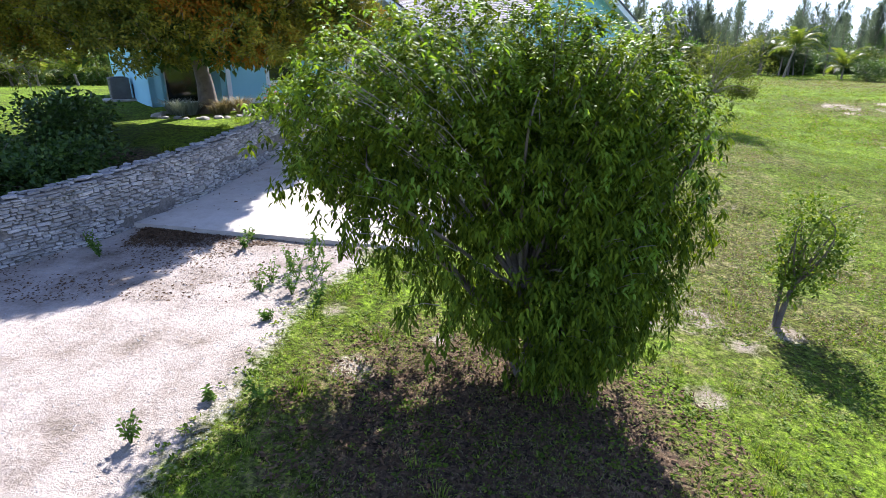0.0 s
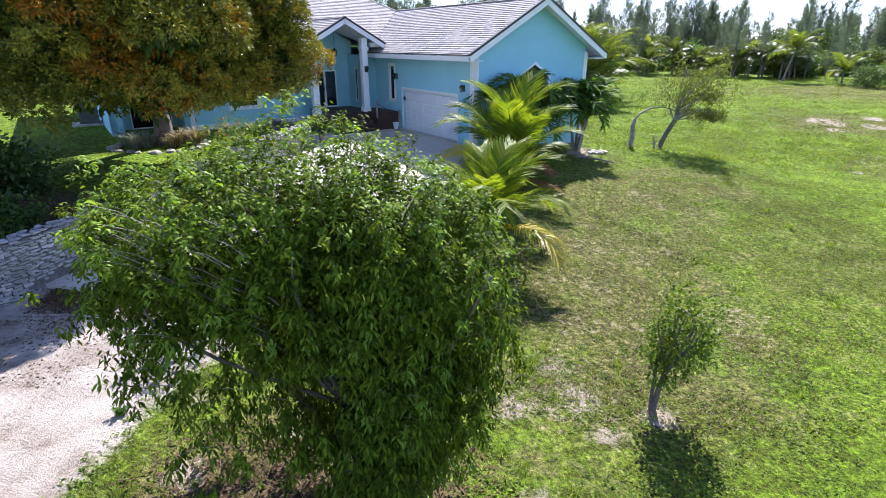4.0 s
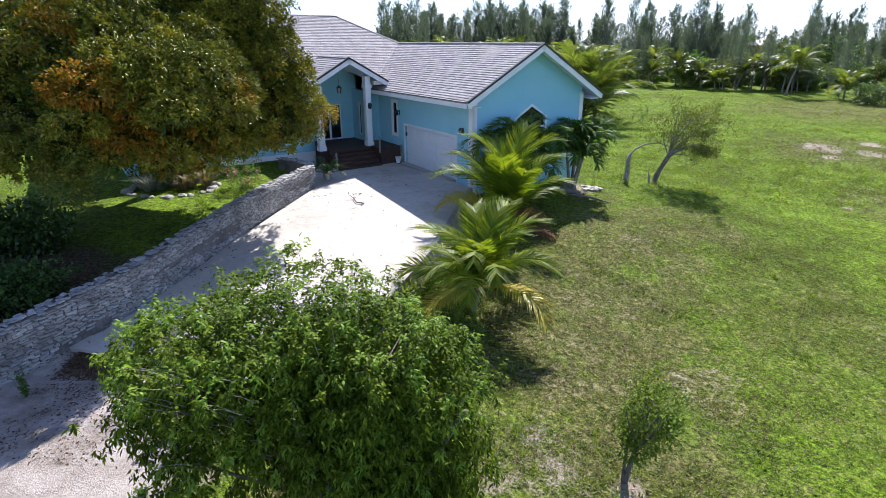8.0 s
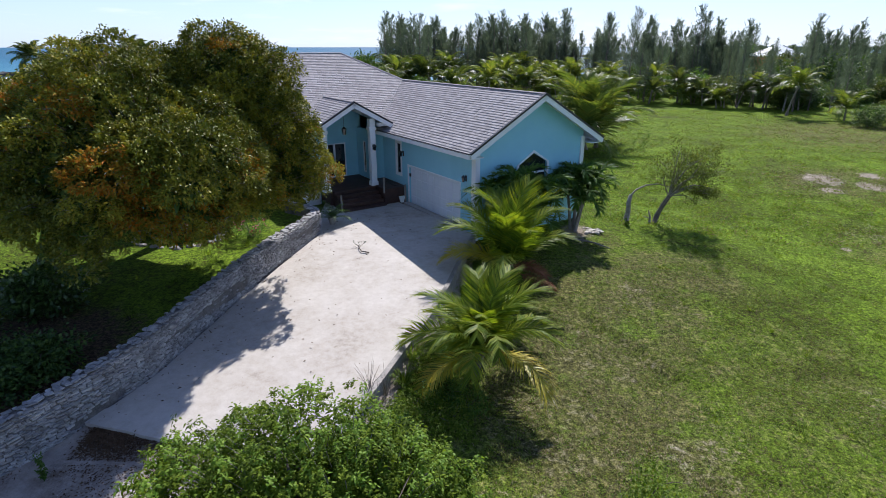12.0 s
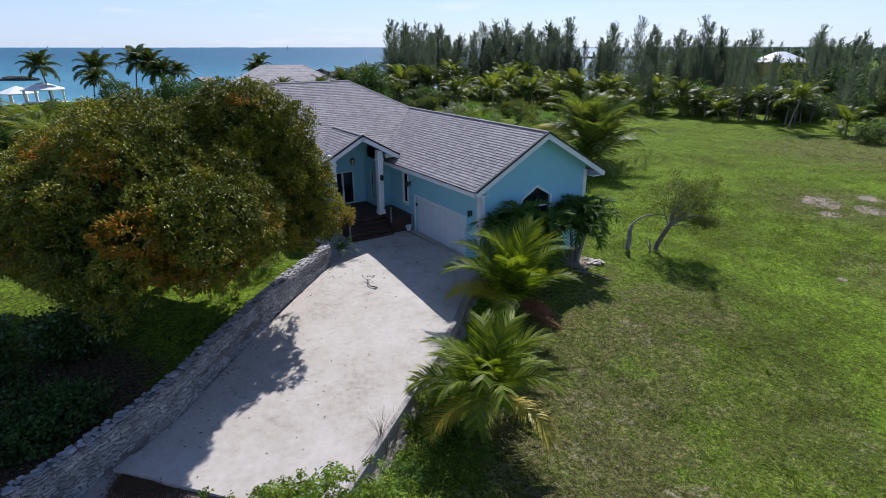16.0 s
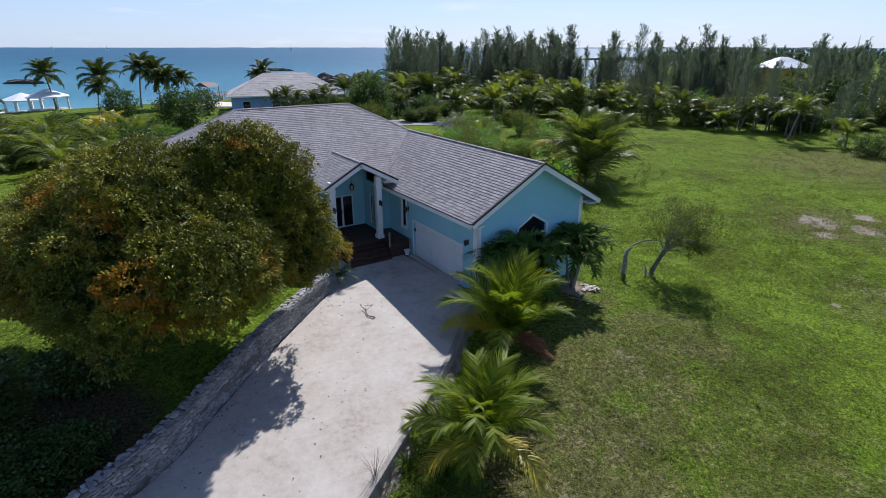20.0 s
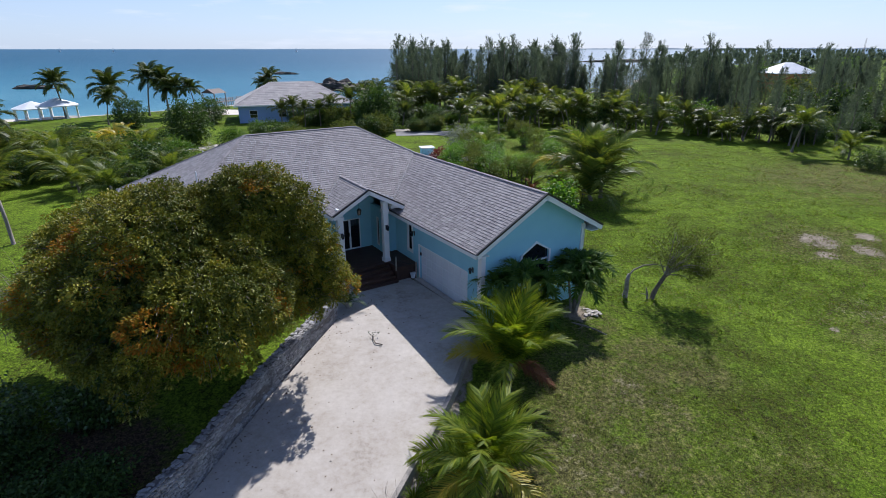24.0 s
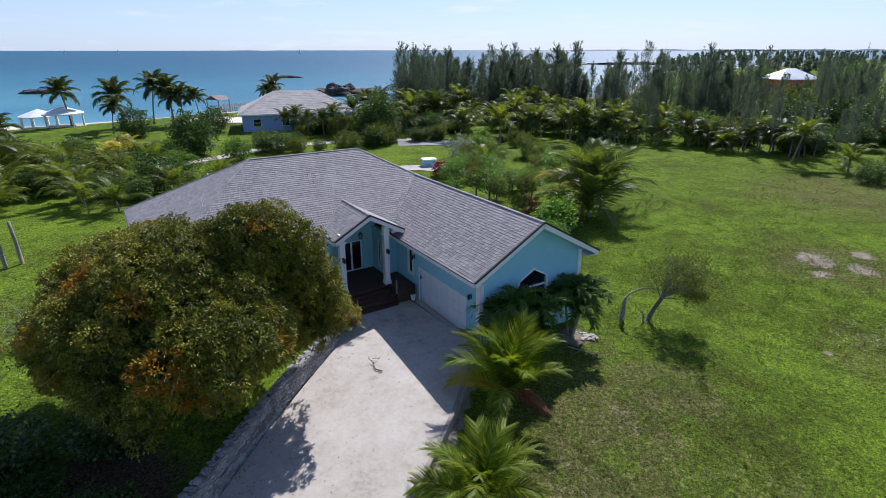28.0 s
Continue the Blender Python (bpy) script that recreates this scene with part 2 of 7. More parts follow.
def glass_material():
    m, t, b = nodes_of("window_glass")
    b.inputs["Base Color"].default_value = (0.012, 0.016, 0.02, 1)
    b.inputs["Roughness"].default_value = 0.06
    b.inputs["Specular IOR Level"].default_value = 0.7
    n = noise_out(t, 0.6, 2, 0.5)
    bump(t, b, n, 0.05, 0.02)
    return m


GLASS = glass_material()


# ---- mesh helpers ----
def mesh_of(name, verts, faces, mat=None, smooth=False):
    me = bpy.data.meshes.new(name)
    me.from_pydata([tuple(v) for v in verts] if not isinstance(verts, np.ndarray) else verts.tolist(), [], faces if not isinstance(faces, np.ndarray) else faces.tolist())
    if mat:
        me.materials.append(mat)
    if smooth:
        me.polygons.foreach_set("use_smooth", [True] * len(me.polygons))
    me.update()
    return me


def finish(name, bm, mat=None, smooth=False):
    me = bpy.data.meshes.new(name)
    bmesh.ops.recalc_face_normals(bm, faces=bm.faces)
    bm.to_mesh(me)
    bm.free()
    if mat:
        me.materials.append(mat)
    if smooth:
        me.polygons.foreach_set("use_smooth", [True] * len(me.polygons))
    return me


def part(name, data, mat, parent, label=""):
    """One mesh under a thing or a part; data is a bmesh or a mesh."""
    me = data if isinstance(data, bpy.types.Mesh) else finish(name, data, mat)
    if mat and not me.materials:
        me.materials.append(mat)
    ob = new(name, me)
    ob.parent = parent
    return tagged(ob, label)


def thing(name, m, label, category, group="", kind=""):
    ob = new(name)
    ob.matrix_world = m
    ob.empty_display_size = 0.2
    return tagged(ob, label, category, group, kind)


def box(bm, x0, x1, y0, y1, z0, z1, bevel=0.0, m=None):
    made = bmesh.ops.create_cube(bm, size=1)["verts"]
    for v in made:
        v.co = Vector(((x0 + x1) / 2 + v.co.x * (x1 - x0), (y0 + y1) / 2 + v.co.y * (y1 - y0), (z0 + z1) / 2 + v.co.z * (z1 - z0)))
    if bevel:
        edges = {e for v in made for e in v.link_edges}
        made = bmesh.ops.bevel(bm, geom=list(edges), offset=bevel, segments=1, affect="EDGES")["verts"]
    if m:
        for v in made:
            v.co = m @ v.co
    return bm


def boxed(x0, x1, y0, y1, z0, z1, bevel=0.0, m=None):
    return box(bmesh.new(), x0, x1, y0, y1, z0, z1, bevel, m)


def tube(points, radii, sides=8, closed=True):
    """Vertices and faces of a tapered tube through the points."""
    V, F = [], []
    pts = [Vector(p) for p in points]
    for i, p in enumerate(pts):
        d = (pts[min(i + 1, len(pts) - 1)] - pts[max(i - 1, 0)]).normalized()
        a = d.cross(Vector((0.31, 0.87, 0.12)) if abs(d.z) > 0.8 else Vector((0, 0, 1))).normalized()
        b = d.cross(a)
        for k in range(sides):
            w = 2 * math.pi * k / sides
            V.append(p + (a * math.cos(w) + b * math.sin(w)) * radii[i])
    for i in range(len(pts) - 1):
        for k in range(sides):
            k2 = (k + 1) % sides
            F.append((i * sides + k, i * sides + k2, (i + 1) * sides + k2, (i + 1) * sides + k))
    if closed:
        F.append(tuple(range(sides)))
        F.append(tuple(range((len(pts) - 1) * sides, len(pts) * sides)))
    return V, F


def tube_mesh(name, points, radii, mat, sides=8):
    V, F = tube(points, radii, sides)
    return mesh_of(name, V, F, mat, True)


def merge(pieces):
    V, F = [], []
    for v, f in pieces:
        o = len(V)
        V.extend(v)
        F.extend(tuple(i + o for i in q) for q in f)
    return V, F

# ---- ground ----
WALL_LINE = [(-13.5, 0.5), (-11.0, 4.6), (-8.55, 8.3), (-7.45, 10.0), (-6.75, 11.6), (-6.12, 13.4), (-5.42, 17.6), (-4.72, 20.8), (-3.95, 24.0)]
EDGE = [(-0.75, 9.95), (0.0, 12.2), (1.45, 16.6), (2.1, 19.0), (2.5, 21.0), (3.15, 23.9)]
GRAVEL_R = [(-3.3, 0.5), (-2.85, 3.8), (-2.45, 5.6), (-2.4, 7.4), (-1.4, 10.2)]
HOUSE = pose(6.32, 25.70, 0, 0, 0, 36)
HOUSE_IN = HOUSE.inverted()


def on_line(line, y):
    return float(np.interp(y, [p[1] for p in line], [p[0] for p in line]))


def smooth(a, b, x):
    k = min(1.0, max(0.0, (x - a) / (b - a)))
    return k * k * (3 - 2 * k)


def drive_z(y):
    return float(np.interp(y, [9.6, 25.0], [0.15, 1.15]))


def wall_top(y):
    return float(np.interp(y, [0.5, 9.5, 20.0, 24.5], [1.15, 1.35, 1.98, 2.05]))


SHORE = [(-400, 60), (-97, 124), (-60, 165), (0, 190), (60, 225), (130, 420), (600, 900), (2600, 3000)]


def shore_y(x):
    return float(np.interp(x, [p[0] for p in SHORE], [p[1] for p in SHORE]))


def ground_z(x, y):
    if y > 60 or x > 60 or x < -40:
        z = 0.6
    else:
        w = on_line(WALL_LINE, y) if y < 24 else -3.95 - (y - 24) * 0.4
        base = -0.85 + 1.3 * smooth(26, 48, y) + 0.25 * smooth(48, 62, y)
        left = float(np.interp(y, [0, 10, 24, 45, 60], [0.75, 0.95, 1.55, 1.2, 0.6]))
        if x < w - 0.22:
            z = left if y < 24 else left
        else:
            e = on_line(EDGE, y) if y > 10 else on_line(GRAVEL_R, y)
            high = drive_z(y) - (0.10 if y > 10 else 0.0)
            if x < e:
                z = high if y < 24 else 1.0
            else:
                drop = 0.3 * smooth(9.5, 11.5, y)
                z = max(base, high - drop - 0.115 * (x - e) - 0.05 * min(x - e, 1.0))
            if y <= 9.9:
                z -= 0.01
        p = HOUSE_IN @ Vector((x, y, 0))
        du, dv = max(-17 - p.x, 0, p.x - 3.3), max(0.6 - p.y if p.x > -3.4 else 9.5 - p.y, 0, p.y - 22)
        mound = 0.62 - 0.12 * math.hypot(du, dv)
        if x > w - 0.22:
            z = max(z, mound)
        k = smooth(45, 60, max(y, x * 0.9, -x + 12))
        z = z * (1 - k) + 0.6 * k
        if y < 60:
            z += 0.05 * noise.noise(Vector((x * 0.35, y * 0.35, 0))) + 0.02 * noise.noise(Vector((x * 1.4, y * 1.4, 3)))
    s = shore_y(x) - y
    if s < 45:
        z = z - 2.2 * smooth(45, 3, s) - 6.0 * smooth(2, -40, s)
    return z


def grow(lo, hi, step, reach, factor=1.22):
    a = list(np.arange(lo, hi + 1e-6, step))
    d = step
    while a[-1] < reach:
        d *= factor
        a.append(a[-1] + d)
    d = step
    while a[0] > -reach:
        d *= factor
        a.insert(0, a[0] - d)
    return a


def dryness(x, y):
    """How parched the lawn is, 0 to 1."""
    d = 0.0
    for a, b, rx, ry, k in ((6.6, 13.5, 5.0, 8.0, 0.75), (8.5, 19.5, 5.0, 6.0, 0.7), (13.0, 14.5, 7.0, 8.0, 0.38), (11.5, 22.5, 5.0, 4.0, 0.6), (4.2, 8.5, 3.0, 4.0, 0.5), (0.5, 5.0, 4.0, 4.0, 0.6), (30.0, 39.0, 8.0, 6.0, 0.55), (26.0, 27.0, 6.0, 5.0, 0.4), (44.0, 58.0, 16.0, 14.0, 0.6), (9.0, 25.5, 2.5, 2.0, 0.6)):
        d = max(d, k * (1 - smooth(0.35, 1.1, math.hypot((x - a) / rx, (y - b) / ry))))
    return d


def build_ground():
    xs = sorted(set(grow(-10, 34, 0.25, 4500)))
    ys = sorted(set(grow(1.0, 42, 0.25, 4500)))
    nx = len(xs)
    V = [(x, y, ground_z(x, y)) for y in ys for x in xs]
    F = [(j * nx + i, j * nx + i + 1, (j + 1) * nx + i + 1, (j + 1) * nx + i) for j in range(len(ys) - 1) for i in range(nx - 1)]
    me = mesh_of("ground", V, F, None, True)
    dirt, gravel, sand, dry, mould_and_shade = [], [], [], [], []
    spots = [(4.75, 8.7, 0.55), (4.35, 9.6, 0.6), (5.0, 7.7, 0.5), (6.1, 8.4, 0.6), (0.0, 7.0, 0.35), (-1.2, 6.0, 0.5), (3.6, 6.2, 0.5), (3.4, 8.2, 0.6), (-1.7, 7.6, 0.4),  (22.8, 27.6, 0.35), (29.0, 40.0, 1.5), (28.2, 37.6, 0.9), (31.5, 38.4, 1.2), (33.0, 41.0, 0.9), (42, 47, 2.0), (46, 50, 2.0), (8.3, 26.3, 1.0)]
    brown = [(5.5, 12.5, 3.2), (7.5, 16.5, 3.0), (4.5, 9.0, 2.4), (10, 20, 2.5), (9, 12, 2.2), (26, 30, 3), (16, 13, 3)]
    for x, y, z in V:
        d = 0.0
        if -4 < x < 60 and y < 70:
            for a, b, r in spots:
                d = max(d, (1.25 if b > 25 else 1.0) - math.hypot(x - a, (y - b)) / r * 0.95)
            for a, b, r in brown:
                d = max(d, 0.3 * (1 - smooth(0.3, 1.2, math.hypot(x - a, y - b) / r)))
        dirt.append(max(0.0, d))
        dry.append(dryness(x, y))
        # leaf mould under the mango; behind the wall, shade painted as brown ground
        mould_and_shade.append(max(1 - smooth(0.45, 1.15, math.hypot(x - 0.7, y - 5.0) / 2.6), 0.75 * (1 - smooth(0.5, 1.1, math.hypot((x + 9.6) / 4.0, (y - 12.5) / 4.6)))))
        g = 0.0
        if y < 11.5 and x > on_line(WALL_LINE, max(0.5, y)) - 0.2:
            g = smooth(0.9, -0.7, x - on_line(GRAVEL_R, max(0.5, y)))
        elif y < 24 and on_line(WALL_LINE, max(y, 0.5)) - 0.2 < x < on_line(EDGE, y) + 0.5:
            g = 0.8
        gravel.append(g)
        s = shore_y(x) - y
        sand.append(smooth(22, 6, s) if -450 < x < 140 else 0.0)
    for n, vals in (("dirt", dirt), ("gravel", gravel), ("sand", sand), ("dry", dry), ("mould_and_shade", mould_and_shade)):
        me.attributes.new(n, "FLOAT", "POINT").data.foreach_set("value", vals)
    m, t, b = nodes_of("lawn")

    def attr(n):
        a = t.nodes.new("ShaderNodeAttribute")
        a.attribute_name = n
        return a.outputs["Fac"]

    big = noise_out(t, 0.16, 4, 0.6)
    mid = noise_out(t, 0.9, 5, 0.65)
    fine = noise_out(t, 14, 4, 0.75)
    vfine = noise_out(t, 70, 2, 0.7)
    clump = noise_out(t, 4.5, 3, 0.7)
    k = calc(t, "ADD", calc(t, "MULTIPLY", big, 0.26), calc(t, "ADD", calc(t, "MULTIPLY", mid, 0.22), calc(t, "ADD", calc(t, "MULTIPLY", clump, 0.34), calc(t, "MULTIPLY", fine, 0.26))))
    grass = ramp(t, k, ((0.42, (0.042, 0.040, 0.014)), (0.485, (0.068, 0.088, 0.013)), (0.54, (0.088, 0.145, 0.013)), (0.61, (0.148, 0.24, 0.018))))
    straw = ramp(t, calc(t, "ADD", calc(t, "MULTIPLY", clump, 0.6), calc(t, "MULTIPLY", fine, 0.4)), ((0.38, (0.050, 0.046, 0.02)), (0.5, (0.105, 0.098, 0.040)), (0.62, (0.19, 0.175, 0.075))))
    pale = calc(t, "MULTIPLY", calc(t, "SUBTRACT", calc(t, "ADD", attr("dry"), calc(t, "MULTIPLY", calc(t, "SUBTRACT", calc(t, "ADD", mid, clump), 1.0), 1.6)), 0.28), 2.2, True)
    grass = mixc(t, calc(t, "MULTIPLY", pale, 0.85), grass, straw)
    clover = noise_out(t, 0.42, 4, 0.62)
    lush = calc(t, "MULTIPLY", calc(t, "SUBTRACT", calc(t, "ADD", clover, calc(t, "MULTIPLY", calc(t, "SUBTRACT", fine, 0.5), 0.35)), 0.56), 9.0, True)
    grass = mixc(t, calc(t, "MULTIPLY", lush, 0.8), grass, ramp(t, calc(t, "ADD", calc(t, "MULTIPLY", clump, 0.5), calc(t, "MULTIPLY", vfine, 0.5)), ((0.36, (0.05, 0.088, 0.009)), (0.62, (0.135, 0.238, 0.016)))))
    worn = calc(t, "MULTIPLY", calc(t, "SUBTRACT", 0.43, calc(t, "ADD", calc(t, "MULTIPLY", clover, 0.5), calc(t, "MULTIPLY", clump, 0.5))), 9.0, True)
    grass = mixc(t, calc(t, "MULTIPLY", worn, 0.4), grass, (0.105, 0.085, 0.045))
    # one brown for the mango's mould and the shade painted behind the wall
    dark_brown = ramp(t, calc(t, "ADD", calc(t, "MULTIPLY", fine, 0.5), calc(t, "MULTIPLY", vfine, 0.5)), ((0.35, (0.035, 0.026, 0.016)), (0.55, (0.105, 0.078, 0.05)), (0.68, (0.20, 0.16, 0.12))))
    grass = mixc(t, calc(t, "MULTIPLY", calc(t, "SUBTRACT", calc(t, "ADD", attr("mould_and_shade"), calc(t, "SUBTRACT", calc(t, "ADD", clump, mid), 1.0)), 0.3), 2.5, True), grass, dark_brown)
    mottle = noise_out(t, 7.0, 6, 0.8)
    grass = mixc(t, 1.0, grass, ramp(t, mottle, ((0.37, (0.36, 0.36, 0.42)), (0.5, (0.95, 0.92, 0.95)), (0.63, (1.65, 1.52, 1.35)))), "MULTIPLY")
    soil = ramp(t, calc(t, "ADD", calc(t, "MULTIPLY", mid, 0.5), calc(t, "MULTIPLY", vfine, 0.5)), ((0.3, (0.13, 0.105, 0.075)), (0.5, (0.28, 0.235, 0.18)), (0.7, (0.50, 0.45, 0.38))))
    stones = ramp(t, calc(t, "ADD", calc(t, "MULTIPLY", mid, 0.62), calc(t, "ADD", calc(t, "MULTIPLY", vfine, 0.16), calc(t, "MULTIPLY", fine, 0.22))), ((0.36, (0.13, 0.105, 0.08)), (0.45, (0.27, 0.23, 0.195)), (0.54, (0.38, 0.335, 0.295)), (0.66, (0.48, 0.43, 0.385))))
    beach = ramp(t, fine, ((0.3, (0.55, 0.49, 0.39)), (0.7, (0.68, 0.62, 0.52))))
    edge = calc(t, "ADD", attr("dirt"), calc(t, "SUBTRACT", calc(t, "ADD", calc(t, "MULTIPLY", fine, 0.9), calc(t, "ADD", calc(t, "MULTIPLY", clump, 1.1), calc(t, "MULTIPLY", mid, 0.7))), 1.5))
    dmask = calc(t, "MULTIPLY", calc(t, "SUBTRACT", edge, 0.2), 2.6, True)
    col = mixc(t, dmask, grass, soil)
    gm = calc(t, "MULTIPLY", calc(t, "SUBTRACT", calc(t, "ADD", attr("gravel"), calc(t, "MULTIPLY", calc(t, "SUBTRACT", calc(t, "ADD", mid, fine), 1.0), 0.9)), 0.38), 4.0, True)
    col = mixc(t, gm, col, stones)
    sm = calc(t, "MULTIPLY", calc(t, "SUBTRACT", calc(t, "ADD", attr("sand"), calc(t, "SUBTRACT", mid, 0.5)), 0.3), 3.0, True)
    col = mixc(t, sm, col, beach)
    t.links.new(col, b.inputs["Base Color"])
    b.inputs["Roughness"].default_value = 0.95
    b.inputs["Specular IOR Level"].default_value = 0.05
    bump(t, b, calc(t, "ADD", calc(t, "ADD", fine, clump), calc(t, "MULTIPLY", vfine, 0.5)), 0.8, 0.06)
    me.materials.append(m)
    tagged(new("ground", me), "uneven lawn with bare sandy patches and a worn gravel track", "lawn", kind="structure")


build_ground()


def water():
    m, t, b = nodes_of("sea_water")
    g = t.nodes.new("ShaderNodeNewGeometry")
    sep = t.nodes.new("ShaderNodeSeparateXYZ")
    t.links.new(g.outputs["Position"], sep.inputs[0])
    n = noise_out(t, 0.006, 4, 0.6)
    off = calc(t, "ADD", calc(t, "MULTIPLY", sep.outputs["Y"], 0.0011), calc(t, "MULTIPLY", n, 0.5))
    col = ramp(t, off, ((0.36, (0.10, 0.27, 0.33)), (0.46, (0.04, 0.17, 0.24)), (0.7, (0.018, 0.115, 0.18)), (1.0, (0.012, 0.09, 0.15))))
    t.links.new(col, b.inputs["Base Color"])
    b.inputs["Roughness"].default_value = 0.42
    b.inputs["IOR"].default_value = 1.33
    b.inputs["Specular IOR Level"].default_value = 0.25
    w1 = noise_out(t, 0.35, 4, 0.65)
    w2 = noise_out(t, 1.6, 3, 0.6)
    bump(t, b, calc(t, "ADD", w1, calc(t, "MULTIPLY", w2, 0.4)), 0.9, 0.6)
    R = 4700
    V = [(-R, 40, -1.85), (R, 40, -1.85), (R, R, -1.85), (-R, R, -1.85)]
    tagged(new("water", mesh_of("water", V, [(0, 1, 2, 3)], m)), "blue-green tropical sea reaching the horizon", "sea", kind="structure")


water()


# ---- concrete driveway ----
def concrete():
    m, t, b = nodes_of("old_concrete")
    big = noise_out(t, 0.55, 6, 0.7)
    mid = noise_out(t, 4.0, 5, 0.7)
    fine = noise_out(t, 60, 3, 0.7)
    k = calc(t, "ADD", calc(t, "MULTIPLY", big, 0.5), calc(t, "ADD", calc(t, "MULTIPLY", mid, 0.3), calc(t, "MULTIPLY", fine, 0.2)))
    col = ramp(t, k, ((0.36, (0.25, 0.22, 0.18)), (0.45, (0.40, 0.362, 0.312)), (0.55, (0.465, 0.432, 0.385)), (0.66, (0.53, 0.498, 0.45))))
    t.links.new(col, b.inputs["Base Color"])
    b.inputs["Roughness"].default_value = 0.85
    b.inputs["Specular IOR Level"].default_value = 0.25
    bump(t, b, calc(t, "ADD", mid, fine), 0.3, 0.01)
    return m


CONCRETE = concrete()


def driveway():
    ys = list(np.arange(10.0, 24.01, 0.35)) + [24.5, 25.5, 26.5, 27.5, 28.5, 29.5]
    V, F = [], []
    n = 12
    for y in ys:
        if y <= 24.01:
            a, b = on_line(WALL_LINE, y) + 0.1, on_line(EDGE, y)
        else:
            a, b = -4.4 - (y - 24) * 0.1, 3.15 - (y - 23.9) * 0.80
        for i in range(n + 1):
            k = i / n
            x = a + (b - a) * k
            yy = y + (1.45 * (1 - k) if y < 10.3 else 0) + (0.05 * noise.noise(Vector((x * 1.5, 0, 0))) if y < 10.3 else 0)
            if 10.3 <= y < 11.9:
                yy = max(yy, 10.0 + 1.45 * (1 - k) + (y - 10.0) * 0.25)
            V.append((x, yy, drive_z(yy)))
    m = n + 1
    for j in range(len(ys) - 1):
        for i in range(n):
            F.append((j * m + i, j * m + i + 1, (j + 1) * m + i + 1, (j + 1) * m + i))
    top = len(V)
    V += [(x, y, z - 0.55) for x, y, z in V]
    J = len(ys)
    for i in range(n):
        F.append((i + 1, i, top + i, top + i + 1))
    for j in range(J - 1):
        F.append((j * m + n, (j + 1) * m + n, top + (j + 1) * m + n, top + j * m + n)[::-1])
        F.append((j * m, (j + 1) * m, top + (j + 1) * m, top + j * m))
    tagged(new("driveway", mesh_of("driveway", V, F, CONCRETE)), "pale weathered concrete driveway sloping up to the garage", "driveway", kind="structure")
    # a low raised lip along the lawn side
    V, F = [], []
    pts = [(on_line(EDGE, y), y) for y in np.arange(10.0, 23.8, 0.6)]
    for x, y in pts:
        z = drive_z(y)
        V += [(x - 0.05, y, z - 0.5), (x - 0.05, y, z + 0.03), (x + 0.13, y, z + 0.035), (x + 0.15, y, z - 0.6)]
    for j in range(len(pts) - 1):
        for k in range(3):
            F.append((j * 4 + k, j * 4 + k + 1, j * 4 + 5 + k, j * 4 + 4 + k))
    tagged(new("kerb", mesh_of("kerb", V, F, RENDER_GREY)), "rough cement kerb along the driveway edge", "kerb", kind="structure")


driveway()


# ---- dry stone wall ----
def stone_mesh(rng, w, h, d):
    bm = bmesh.new()
    bmesh.ops.create_cube(bm, size=1)
    for v in bm.verts:
        v.co = Vector((v.co.x * w * rng.uniform(0.7, 1.04), v.co.y * d * rng.uniform(0.75, 1.0), v.co.z * h * rng.uniform(0.62, 1.12)))
    bmesh.ops.bevel(bm, geom=list(bm.edges), offset=min(w, h) * 0.09, segments=1, affect="EDGES")
    return finish("stone", bm, STONE)


